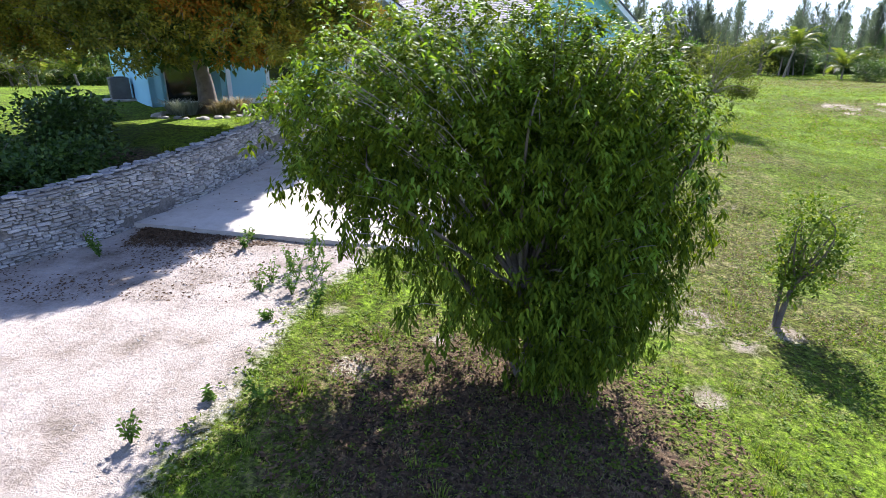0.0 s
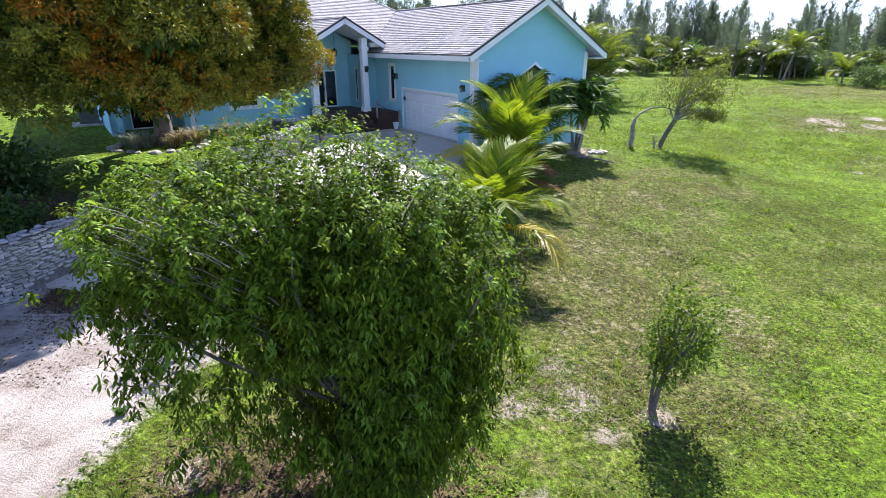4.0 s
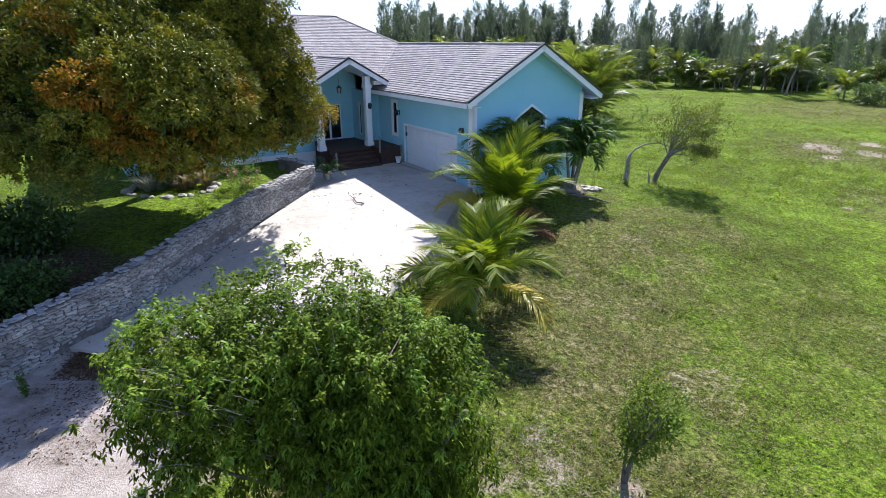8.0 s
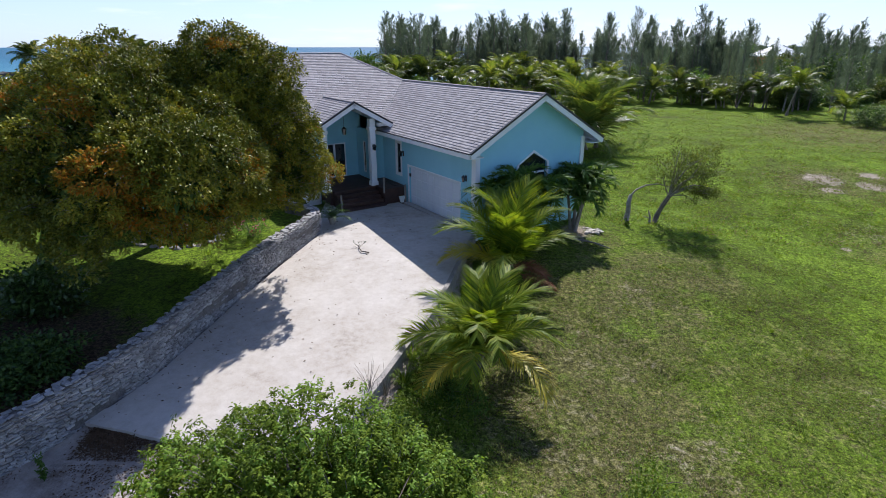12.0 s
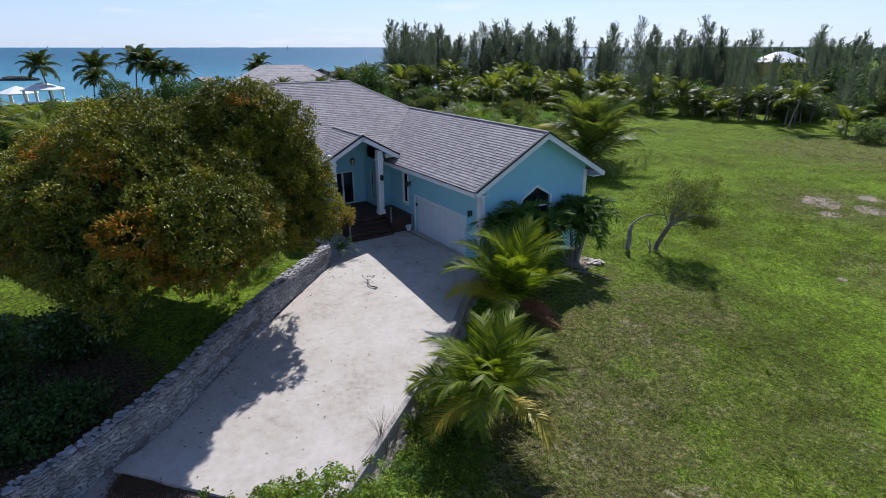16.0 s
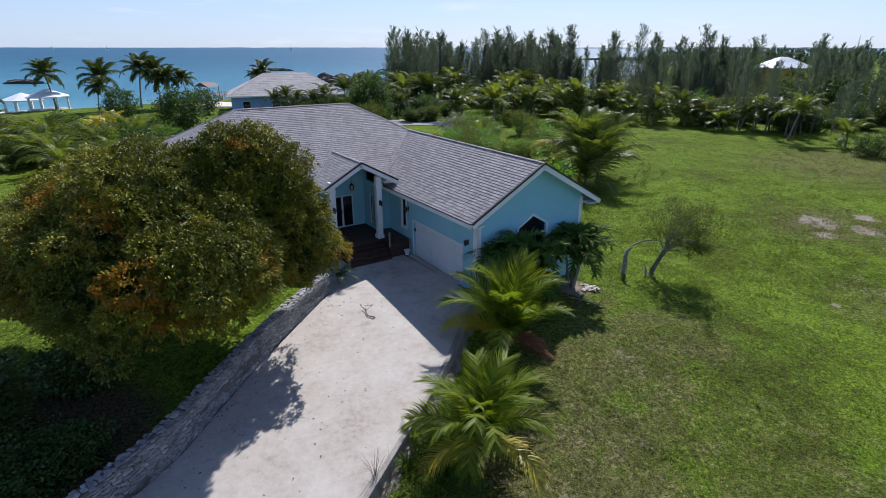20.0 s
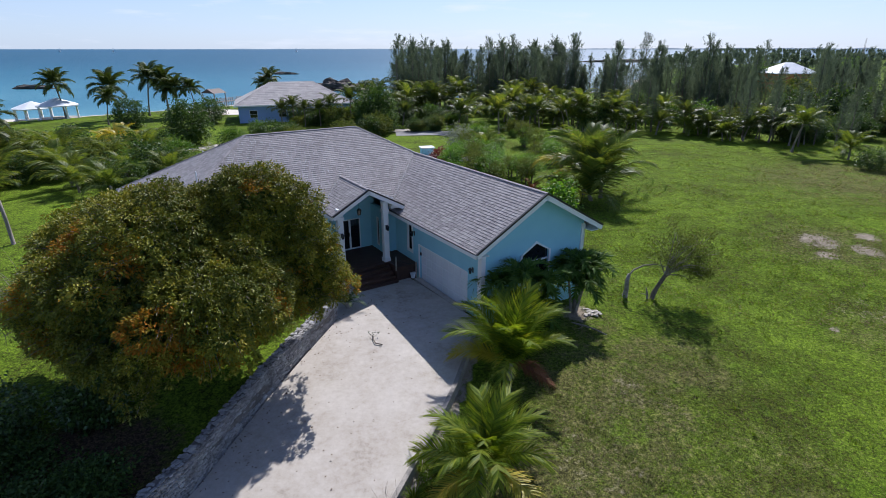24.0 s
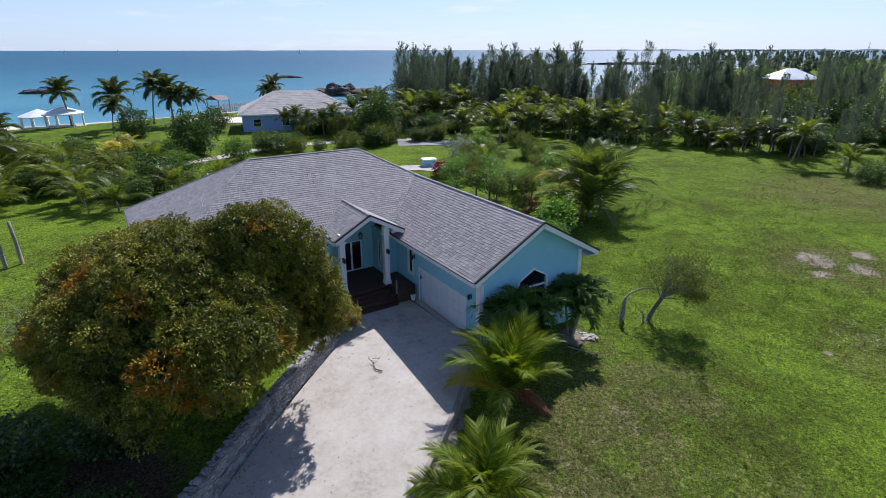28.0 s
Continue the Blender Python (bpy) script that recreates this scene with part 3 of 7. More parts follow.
def stone_wall():
    rng = random.Random(5)
    line = []
    for (x0, y0), (x1, y1) in zip(WALL_LINE, WALL_LINE[1:]):
        n = max(2, int(math.hypot(x1 - x0, y1 - y0) / 0.35))
        line += [(x0 + (x1 - x0) * i / n, y0 + (y1 - y0) * i / n) for i in range(n)]
    line += [(-3.95, 24.0), (-4.15, 24.55), (-4.6, 25.0), (-5.2, 25.4), (-5.9, 25.8)]
    root = thing("retaining_wall", pose(0, 0, 0), "dry-stacked pale limestone retaining wall beside the driveway", "wall", kind="structure")
    T = 0.36
    V, F, S = [], [], [0.0]
    for i, (x, y) in enumerate(line):
        a, b = Vector(line[max(i - 1, 0)]), Vector(line[min(i + 1, len(line) - 1)])
        d = (b - a).normalized()
        nrm = Vector((-d.y, d.x))
        if i:
            S.append(S[-1] + (Vector(line[i]) - Vector(line[i - 1])).length)
        zt, zb = wall_top(y) - 0.05, drive_z(y) - 0.35
        f, k = Vector((x, y)), Vector((x, y)) + nrm * T
        V += [(f.x, f.y, zb), (f.x, f.y, zt), (k.x, k.y, zt), (k.x, k.y, zb)]
    for i in range(len(line) - 1):
        for k in range(3):
            F.append((i * 4 + k, i * 4 + k + 1, i * 4 + 5 + k, i * 4 + 4 + k))
    e = (len(line) - 1) * 4
    F += [(0, 1, 2, 3), (e, e + 1, e + 2, e + 3)]
    part("core", mesh_of("core", V, F, MORTAR), None, root)
    kinds = [stone_mesh(rng, 1, 1, 1) for _ in range(16)]
    joined, count = [], 0
    proto = [([v.co.copy() for v in k.vertices], [tuple(p.vertices) for p in k.polygons]) for k in kinds]
    xs, yv = [p[0] for p in line], [p[1] for p in line]

    def at(s):
        x, y = float(np.interp(s, S, xs)), float(np.interp(s, S, yv))
        x2, y2 = float(np.interp(s + 0.05, S, xs)), float(np.interp(s + 0.05, S, yv))
        if s + 0.05 > S[-1]:
            x2, y2, x, y = x, y, float(np.interp(s - 0.05, S, xs)), float(np.interp(s - 0.05, S, yv))
        return x, y, math.atan2(y2 - y, x2 - x)

    def put(m):
        nonlocal count
        p = m.translation
        i = rng.randrange(16)
        if 8.0 < p.y < 12.2 and count < 300:
            ob = new("stone", kinds[i])
            ob.parent = root
            ob.matrix_basis = m
            count += 1
        else:
            joined.append(([m @ v for v in proto[i][0]], proto[i][1]))

    s_end = S[-1]
    row, z = 0, 0.0
    while z < 1.35:
        h = rng.uniform(0.035, 0.085)
        s = 3.5 + rng.uniform(0, 0.2)
        while s < s_end:
            w = rng.uniform(0.07, 0.30) * (1.5 if rng.random() < 0.15 else 1)
            x, y, a = at(s + w / 2)
            zz = drive_z(y) - 0.1 + z + h / 2 + 0.06 * noise.noise(Vector((s * 0.8, z, 0))) + rng.uniform(-0.01, 0.01)
            bald = noise.noise(Vector((s * 0.3, z * 2.2, 7.0))) > 0.08 and z < 0.72
            if zz < wall_top(y) - 0.06 and not (bald and rng.random() < 0.85):
                m = Matrix.Translation((x + math.sin(a) * -0.0, y, zz)) @ Matrix.Rotation(a, 4, "Z") @ Matrix.Rotation(rng.uniform(-0.11, 0.11), 4, "Y") @ Matrix.Translation((0, rng.uniform(-0.01, 0.045), 0)) @ Matrix.Diagonal((w * rng.uniform(0.88, 1.04), 0.14, h * rng.uniform(0.8, 1.08), 1))
                put(m)
            s += w
        z += h
        row += 1
    s = 3.5
    while s < s_end:
        w = rng.uniform(0.09, 0.24)
        x, y, a = at(s + w / 2)
        for k in range(3):
            m = Matrix.Translation((x, y, wall_top(y) - 0.02 + rng.uniform(-0.02, 0.04))) @ Matrix.Rotation(a + rng.uniform(-0.5, 0.5), 4, "Z") @ Matrix.Translation((0, 0.05 + 0.13 * k + rng.uniform(-0.03, 0.03), 0)) @ Matrix.Rotation(rng.uniform(-0.2, 0.2), 4, "X") @ Matrix.Diagonal((w * rng.uniform(0.75, 1.1), rng.uniform(0.09, 0.18), rng.uniform(0.03, 0.07), 1))
            put(m)
        s += w
    V, F = merge(joined)
    tagged(part("stone_courses", mesh_of("stone_courses", V, F, STONE), None, root), kind="stuff")


stone_wall()

# ---- house ----
SLOPE, EAVE = 0.55, 4.86


def prism(poly, v0, v1, axis="v"):
    """A wall panel: polygon in (along, z), thickness from v0 to v1."""
    bm = bmesh.new()
    n = len(poly)
    a = [bm.verts.new((p, v0, z) if axis == "v" else (v0, p, z)) for p, z in poly]
    b = [bm.verts.new((p, v1, z) if axis == "v" else (v1, p, z)) for p, z in poly]
    bm.faces.new(a)
    bm.faces.new(b[::-1])
    for i in range(n):
        bm.faces.new((a[i], b[i], b[(i + 1) % n], a[(i + 1) % n]))
    return bm


def panel(a0, a1, z0, z1, t0, t1, axis, holes=()):
    """A wall with rectangular openings that go through it."""
    A = sorted({a0, a1, *[h[0] for h in holes], *[h[1] for h in holes]})
    Z = sorted({z0, z1, *[h[2] for h in holes], *[h[3] for h in holes]})
    bm = bmesh.new()
    solid = {(i, j) for i in range(len(A) - 1) for j in range(len(Z) - 1) if not any(h[0] < (A[i] + A[i + 1]) / 2 < h[1] and h[2] < (Z[j] + Z[j + 1]) / 2 < h[3] for h in holes)}
    made = {}

    def corner(i, j, t):
        if (i, j, t) not in made:
            d = t1 if t else t0
            made[i, j, t] = bm.verts.new((A[i], d, Z[j]) if axis == "v" else (d, A[i], Z[j]))
        return made[i, j, t]

    for i, j in solid:
        for t in (0, 1):
            bm.faces.new([corner(*c, t) for c in ((i, j), (i + 1, j), (i + 1, j + 1), (i, j + 1))])
        for other, a, b in (((i - 1, j), (i, j), (i, j + 1)), ((i + 1, j), (i + 1, j), (i + 1, j + 1)), ((i, j - 1), (i, j), (i + 1, j)), ((i, j + 1), (i, j + 1), (i + 1, j + 1))):
            if other not in solid:
                bm.faces.new((corner(*a, 0), corner(*b, 0), corner(*b, 1), corner(*a, 1)))
    return bm


def beam(p, q, w, h, up=(0, 0, 1)):
    """A straight board from p to q, w thick, h deep, hanging below the line."""
    p, q = Vector(p), Vector(q)
    d = (q - p).normalized()
    s = d.cross(Vector(up)).normalized()
    n = s.cross(d)
    bm = bmesh.new()
    vs = []
    for c in (p, q):
        for a, b in ((-1, 0), (1, 0), (1, -1), (-1, -1)):
            vs.append(bm.verts.new(c + s * a * w / 2 + n * b * h))
    for f in ((0, 1, 2, 3), (7, 6, 5, 4), (0, 4, 5, 1), (1, 5, 6, 2), (2, 6, 7, 3), (3, 7, 4, 0)):
        bm.faces.new([vs[i] for i in f])
    return bm


def wall_lamp(root, x, y, z, facing):
    """A carriage lamp: back plate, arm, glass body, cap; facing: (dx, dy)."""
    m = Matrix.Translation((x, y, z)) @ Matrix.Rotation(math.atan2(facing[0], -facing[1]), 4, "Z")
    lamp = part("wall_lamp", boxed(-0.06, 0.06, -0.03, 0.0, -0.14, 0.14, 0.01, m), BLACK, root, "black carriage lamp on the wall")
    V, F = tube([(0, -0.02, 0.06), (0, -0.1, 0.13), (0, -0.17, 0.12), (0, -0.17, 0.06)], [0.012] * 4, 6)
    part("arm", mesh_of("arm", [m @ v for v in V], F, BLACK), None, lamp)
    V, F = tube([(0, -0.17, -0.15), (0, -0.17, 0.05)], [0.05, 0.085], 6)
    part("lantern_glass", mesh_of("lantern_glass", [m @ Vector(v) for v in V], F, GLASS), None, lamp)
    V, F = tube([(0, -0.17, 0.05), (0, -0.17, 0.08), (0, -0.17, 0.17)], [0.11, 0.09, 0.012], 6)
    part("cap", mesh_of("cap", [m @ Vector(v) for v in V], F, BLACK), None, lamp)


def casement(root, name, axis, a0, a1, z0, z1, t, out, bars=1, label="", mat=None):
    """A window or glazed door leaf with frame, glass and bars at the plane t, facing -out."""
    f = 0.06
    frame_bm = bmesh.new()
    def bx(bm, p0, p1, q0, q1, d0, d1):
        if axis == "v":
            box(bm, p0, p1, min(t + d0 * out, t + d1 * out), max(t + d0 * out, t + d1 * out), q0, q1)
        else:
            box(bm, min(t + d0 * out, t + d1 * out), max(t + d0 * out, t + d1 * out), p0, p1, q0, q1)
    for p0, p1, q0, q1 in ((a0, a0 + f, z0, z1), (a1 - f, a1, z0, z1), (a0 + f, a1 - f, z0, z0 + f), (a0 + f, a1 - f, z1 - f, z1)):
        bx(frame_bm, p0, p1, q0, q1, -0.03, 0.06)
    w = part(name, frame_bm, mat or WHITE, root, label)
    g = bmesh.new()
    bx(g, a0 + f, a1 - f, z0 + f, z1 - f, 0.02, 0.03)
    part("pane", g, GLASS, w, "dark reflecting glass")
    for i in range(bars):
        b = bmesh.new()
        q = z0 + (z1 - z0) * (i + 1) / (bars + 1)
        bx(b, a0 + f, a1 - f, q - 0.02, q + 0.02, -0.01, 0.02)
        part("glazing_bar", b, mat or WHITE, w)
    return w


def roof_plane(name, root, poly, mat):
    """A thin slab of roof boards along the polygon of (u, v, z)."""
    bm = bmesh.new()
    a = [bm.verts.new(p) for p in poly]
    b = [bm.verts.new((p[0], p[1], p[2] - 0.12)) for p in poly]
    bm.faces.new(a)
    bm.faces.new(b[::-1])
    n = len(poly)
    for i in range(n):
        bm.faces.new((a[i], b[i], b[(i + 1) % n], a[(i + 1) % n]))
    return part(name, bm, mat, root)


def tiles_on(root, poly, origin, along, upslope, near=None, course=0.18, width=0.27, seed=1):
    """Overlapping flat tiles in courses over a roof polygon. Returns the joined geometry of those not made singly."""
    rng = random.Random(seed)
    o, a, s = Vector(origin), Vector(along).normalized(), Vector(upslope).normalized()
    n = a.cross(s)
    if n.z < 0:
        n = -n
    P = [((Vector(p) - o).dot(a), (Vector(p) - o).dot(s)) for p in poly]
    top = max(p[1] for p in P)
    lo = min(p[1] for p in P)
    joined = []
    y = lo - 0.03
    r = 0
    while y < top - 0.04:
        c = min(max(y + course * 0.5, lo + 0.01), top - 0.01)
        cuts = []
        for (x0, y0), (x1, y1) in zip(P, P[1:] + P[:1]):
            if (y0 - c) * (y1 - c) < 0:
                cuts.append(x0 + (x1 - x0) * (c - y0) / (y1 - y0))
        cuts.sort()
        for k in range(0, len(cuts) - 1, 2):
            x = cuts[k] - rng.uniform(0, width) - (0.0 if r % 2 else width / 2)
            while x < cuts[k + 1]:
                w = width * rng.uniform(0.92, 1.08)
                x0, x1 = max(x, cuts[k]), min(x + w - 0.02, cuts[k + 1])
                if x1 - x0 > 0.03:
                    lift = 0.03 + rng.uniform(0, 0.008)
                    e = rng.uniform(-0.008, 0.008)
                    y1 = min(y + course * 1.12, top)
                    q = [o + a * x0 + s * (y + e) + n * lift, o + a * x1 + s * (y + e) + n * lift, o + a * x1 + s * y1 + n * 0.012, o + a * x0 + s * y1 + n * 0.012]
                    q += [o + a * x0 + s * (y + e) + n * 0.001, o + a * x1 + s * (y + e) + n * 0.001]
                    f = [(0, 1, 2, 3), (4, 5, 1, 0), (4, 0, 3), (1, 5, 2)]
                    if near and near(x0, y):
                        part("roof_tile", mesh_of("roof_tile", q, f, TILE), None, root)
                    else:
                        joined.append((q, f))
                x += w
        y += course
        r += 1
    return joined


def ridge_caps(p, q, seed=2):
    """Rounded cap tiles along a ridge or hip."""
    rng = random.Random(seed)
    p, q = Vector(p), Vector(q)
    L = (q - p).length
    d = (q - p) / L
    s = d.cross(Vector((0, 0, 1))).normalized()
    up = s.cross(d)
    out = []
    x = 0.0
    while x < L - 0.05:
        x1 = min(x + 0.36, L)
        V = []
        for c, k in ((x, 1.0), (x1 + 0.04, 0.86)):
            for ang in (-1.0, -0.5, 0.0, 0.5, 1.0):
                V.append(p + d * c + s * math.sin(ang) * 0.115 * k + up * ((math.cos(ang) - 0.62) * 0.09 * k + 0.025 + rng.uniform(0, 0.004)))
        F = [(i, i + 1, i + 6, i + 5) for i in range(4)]
        out.append((V, F))
        x = x1
    return out


def house():
    H = thing("house", HOUSE, "single-storey pale blue stucco house with grey tiled roof and attached garage", "house")
    # walls
    base = 0.0
    zt = EAVE + 0.2
    part("garage_side_wall", panel(0.6, 9.4, base, zt, -3.4, -3.15, "u", [(1.85, 6.5, 1.0, 3.12), (7.35, 7.85, 2.55, 4.28)]), PAINT, H)
    ztop = lambda u: 7.17 - SLOPE * abs(u) - 0.1
    part("gable_wall", prism([(-3.4, base), (-0.85, base), (-0.85, ztop(-0.85)), (-3.4, ztop(-3.4))], 0.6, 0.85), PAINT, H)
    part("gable_wall", prism([(0.95, base), (3.4, base), (3.4, ztop(3.4)), (0.95, ztop(0.95))], 0.6, 0.85), PAINT, H)
    part("gable_wall", prism([(-0.85, base), (0.95, base), (0.95, 2.45), (-0.85, 2.45)], 0.6, 0.85), PAINT, H)
    part("gable_wall", prism([(-0.85, 3.93), (0.05, 4.43), (0.95, 3.93), (0.95, ztop(0.95)), (0.0, ztop(0)), (-0.85, ztop(-0.85))], 0.6, 0.85), PAINT, H)
    part("side_wall", panel(0.85, 22.2, base, zt, 3.15, 3.4, "u"), PAINT, H)
    part("back_wall", panel(-16.4, 3.15, base, zt, 21.95, 22.2, "v"), PAINT, H)
    part("end_wall", panel(9.4, 21.95, base, zt, -16.4, -16.15, "u"), PAINT, H)
    part("front_wall", panel(-13.15, -7.35, base, zt, 9.4, 9.65, "v", [(-11.25, -9.95, 2.45, 3.9)]), PAINT, H)
    part("front_wall", panel(-16.4, -15.9, base, zt, 9.4, 9.65, "v"), PAINT, H)
    part("patio_wall", panel(-15.9, -13.15, base, zt, 11.6, 11.8, "v", [(-15.4, -13.6, 1.5, 3.7)]), PAINT, H)
    part("patio_wall", panel(9.65, 11.6, base, zt, -13.4, -13.15, "u"), PAINT, H)
    part("patio_floor", boxed(-15.9, -13.4, 9.0, 11.6, 0.9, 1.48, 0.01), CONCRETE, H)
    casement(H, "patio_door", "v", -15.4, -13.6, 1.5, 3.7, 11.65, 1, 0, "dark glazed sliding patio door")
    part("corner_board", boxed(-13.2, -13.0, 9.34, 9.4, 1.0, 4.7, 0.006), WHITE, H)
    casement(H, "window", "v", -11.25, -9.95, 2.45, 3.9, 9.45, 1, 1, "white-framed sash window")
    for a0, a1, z0, z1 in ((-11.37, -11.25, 2.33, 4.02), (-9.95, -9.83, 2.33, 4.02), (-11.25, -9.95, 3.9, 4.02), (-11.25, -9.95, 2.33, 2.45)):
        part("window_trim", boxed(a0, a1, 9.36, 9.4, z0, z1, 0.005), WHITE, H)
    part("plinth", boxed(-13.15, -7.4, 9.36, 9.4, 0.8, 1.75, 0.01), WHITE, H)
    part("front_wall", panel(-4.3, -3.4, 1.9, 4.8, 9.4, 9.65, "v"), PAINT, H)
    # entrance recess
    part("entrance_wall", panel(-7.35, -4.05, 1.0, 5.45, 11.0, 11.2, "v", [(-6.45, -5.05, 2.0, 3.95)]), PAINT, H)
    part("recess_side_wall", panel(9.4, 11.0, 1.9, 4.75, -4.3, -4.05, "u", [(9.85, 10.2, 2.3, 4.1)]), PAINT, H)
    part("recess_side_wall", panel(9.4, 11.0, 1.0, 5.1, -7.6, -7.35, "u"), PAINT, H)
    casement(H, "side_light", "u", 9.85, 10.2, 2.3, 4.1, -4.27, 1, 0, "narrow white-framed window")
    for a in (-6.45, -5.75):
        leaf = casement(H, "entrance_door", "v", a, a + 0.7, 2.0, 3.95, 11.02, 1, 0, "white french door leaf with dark glass")
        hx = a + 0.64 if a < -6.1 else a + 0.06
        part("handle", boxed(hx - 0.015, hx + 0.015, 10.95, 11.0, 2.85, 3.1, 0.006), BLACK, leaf)
    part("entrance_wall", prism([(-7.35, 5.45), (-4.05, 5.45), (-5.85, 6.36)], 11.0, 11.2), PAINT, H)
    # porch floor, steps and columns
    part("porch_floor", boxed(-7.35, -3.4, 8.1, 11.0, 1.2, 1.98), DECK, H, "dark stained timber porch")
    part("porch_platform", boxed(-4.72, -3.42, 6.85, 8.1, 1.0, 1.97, 0.01), DECK, H)
    for i in range(12):
        part("deck_board", boxed(-4.74, -3.42, 6.83 + i * 0.107, 6.83 + i * 0.107 + 0.098, 1.971, 1.995, 0.004), DECK, H)
    for i in range(5):
        z = 1.1 + 0.175 * (i + 1)
        part("step", boxed(-7.2, -4.76, 6.62 + 0.3 * i, 8.1, 1.0 if i == 0 else z - 0.17, z, 0.012), DECK, H)
    for x, y in ((-4.75, 8.12), (-7.5, 8.12)):
        col = part("column", boxed(x - 0.16, x + 0.16, y - 0.16, y + 0.16, 1.98, 5.6, 0.012), WHITE, H, "square white porch column")
        part("plinth", boxed(x - 0.2, x + 0.2, y - 0.2, y + 0.2, 1.975, 2.2, 0.01), WHITE, col)
        part("capital", boxed(x - 0.2, x + 0.2, y - 0.2, y + 0.2, 5.0, 5.15, 0.01), WHITE, col)
    for x, y, hh in ((-4.75, 6.9, 0.62), (-3.55, 6.72, 0.95), (-7.3, 6.75, 0.9)):
        z0 = 1.97 if x > -5 and y > 6.8 else 1.12
        V, F = tube([(x, y, z0 - 0.2), (x, y, z0 + hh), (x, y, z0 + hh + 0.05)], [0.05, 0.05, 0.03], 8)
        part("rail_post", mesh_of("rail_post", V, F, RENDER_GREY), None, H)
    pts = [Vector((-4.75, 6.9, 2.5)).lerp(Vector((-3.55, 6.72, 2.0)), k / 8) - Vector((0, 0, 0.12 * math.sin(math.pi * k / 8))) for k in range(9)]
    part("rail_chain", tube_mesh("rail_chain", pts, [0.014] * 9, BLACK, 5), None, H)
    # garage door
    gd = part("garage_door", boxed(-3.3, -3.26, 1.85, 6.5, 1.0, 3.12), DOORW, H, "wide white panelled garage door")
    for r in range(4):
        for c in range(8):
            a, z = 1.93 + c * 0.572, 1.14 + r * 0.497
            part("door_panel", boxed(-3.335, -3.3, a, a + 0.51, z, z + 0.42, 0.014), DOORW, gd)
    part("door_frame", boxed(-3.44, -3.4, 6.5, 6.62, 1.0, 3.24, 0.006), WHITE, H)
    part("door_frame", boxed(-3.44, -3.4, 1.73, 1.85, 1.0, 3.24, 0.006), WHITE, H)
    part("door_frame", boxed(-3.44, -3.4, 1.85, 6.5, 3.12, 3.24, 0.006), WHITE, H)
    part("threshold", boxed(-3.75, -3.4, 1.75, 6.6, 0.95, 1.165, 0.01), CONCRETE, H)
    part("door_keypad", boxed(-3.46, -3.401, 6.28, 6.4, 2.62, 2.8, 0.01), BLACK, H)
    casement(H, "window", "u", 7.35, 7.85, 2.55, 4.28, -3.38, 1, 0, "tall narrow white-framed window")
    for a0, a1, z0, z1 in ((7.25, 7.35, 2.45, 4.38), (7.85, 7.95, 2.45, 4.38), (7.35, 7.85, 4.28, 4.38), (7.35, 7.85, 2.45, 2.55)):
        part("window_trim", boxed(-3.43, -3.4, a0, a1, z0, z1, 0.005), WHITE, H)
    wall_lamp(H, -3.4, 1.3, 3.5, (-1, 0))
    wall_lamp(H, -3.4, 7.08, 3.75, (-1, 0))
    wall_lamp(H, -4.75, 7.96, 4.1, (0, -1))
    wall_lamp(H, -7.5, 7.96, 4.1, (0, -1))
    V, F = tube([(-5.85, 9.2, 6.3), (-5.85, 9.2, 5.1)], [0.008, 0.008], 5)
    pend = part("pendant_lamp", mesh_of("pendant_lamp", V, F, BLACK), None, H, "black lantern hanging in the porch")
    V, F = tube([(-5.85, 9.2, 4.7), (-5.85, 9.2, 5.0), (-5.85, 9.2, 5.12)], [0.09, 0.14, 0.02], 6)
    part("lantern_glass", mesh_of("lantern_glass", V, F, GLASS), None, pend)
    # corner boards
    for x0, x1, y0, y1 in ((-3.45, -3.22, 0.52, 0.6), (-3.47, -3.4, 0.52, 0.82), (3.22, 3.45, 0.52, 0.6), (3.4, 3.47, 0.52, 0.82)):
        part("corner_board", boxed(x0, x1, y0, y1, 0.0, 4.95, 0.005), WHITE, H)
    # gable window
    win = part("gable_window", prism([(-0.97, 2.33), (1.07, 2.33), (1.07, 2.45), (-0.97, 2.45)], 0.55, 0.64), WHITE, H, "pentagonal gable window with white trim")
    for p, q in (((-0.91, 2.45), (-0.91, 3.95)), ((1.01, 2.45), (1.01, 3.95))):
        part("window_trim", prism([(p[0] - 0.06, p[1]), (p[0] + 0.06, p[1]), (p[0] + 0.06, q[1]), (p[0] - 0.06, q[1])], 0.56, 0.63), WHITE, win)
    part("window_trim", prism([(-0.97, 3.93), (-0.85, 3.93), (0.05, 4.43), (0.05, 4.56)], 0.56, 0.63), WHITE, win)
    part("window_trim", prism([(1.07, 3.93), (0.95, 3.93), (0.05, 4.43), (0.05, 4.56)][::-1], 0.56, 0.63), WHITE, win)
    part("pane", prism([(-0.85, 2.45), (0.95, 2.45), (0.95, 3.93), (0.05, 4.43), (-0.85, 3.93)], 0.70, 0.72), GLASS, win, "dark reflecting glass")
    part("glazing_bar", prism([(-0.85, 3.42), (0.95, 3.42), (0.95, 3.5), (-0.85, 3.5)], 0.62, 0.70), WHITE, win)
    part("glazing_bar", prism([(0.01, 2.45), (0.09, 2.45), (0.09, 3.42), (0.01, 3.42)], 0.62, 0.70), WHITE, win)
    # roof
    gl, gr = (-4.2, 0, EAVE), (4.2, 0, EAVE)
    ap, vt, R, L = (0, 0, 7.17), (0, 12.9, 7.17), (-2.9, 15.8, 8.765), (-10.2, 15.8, 8.765)
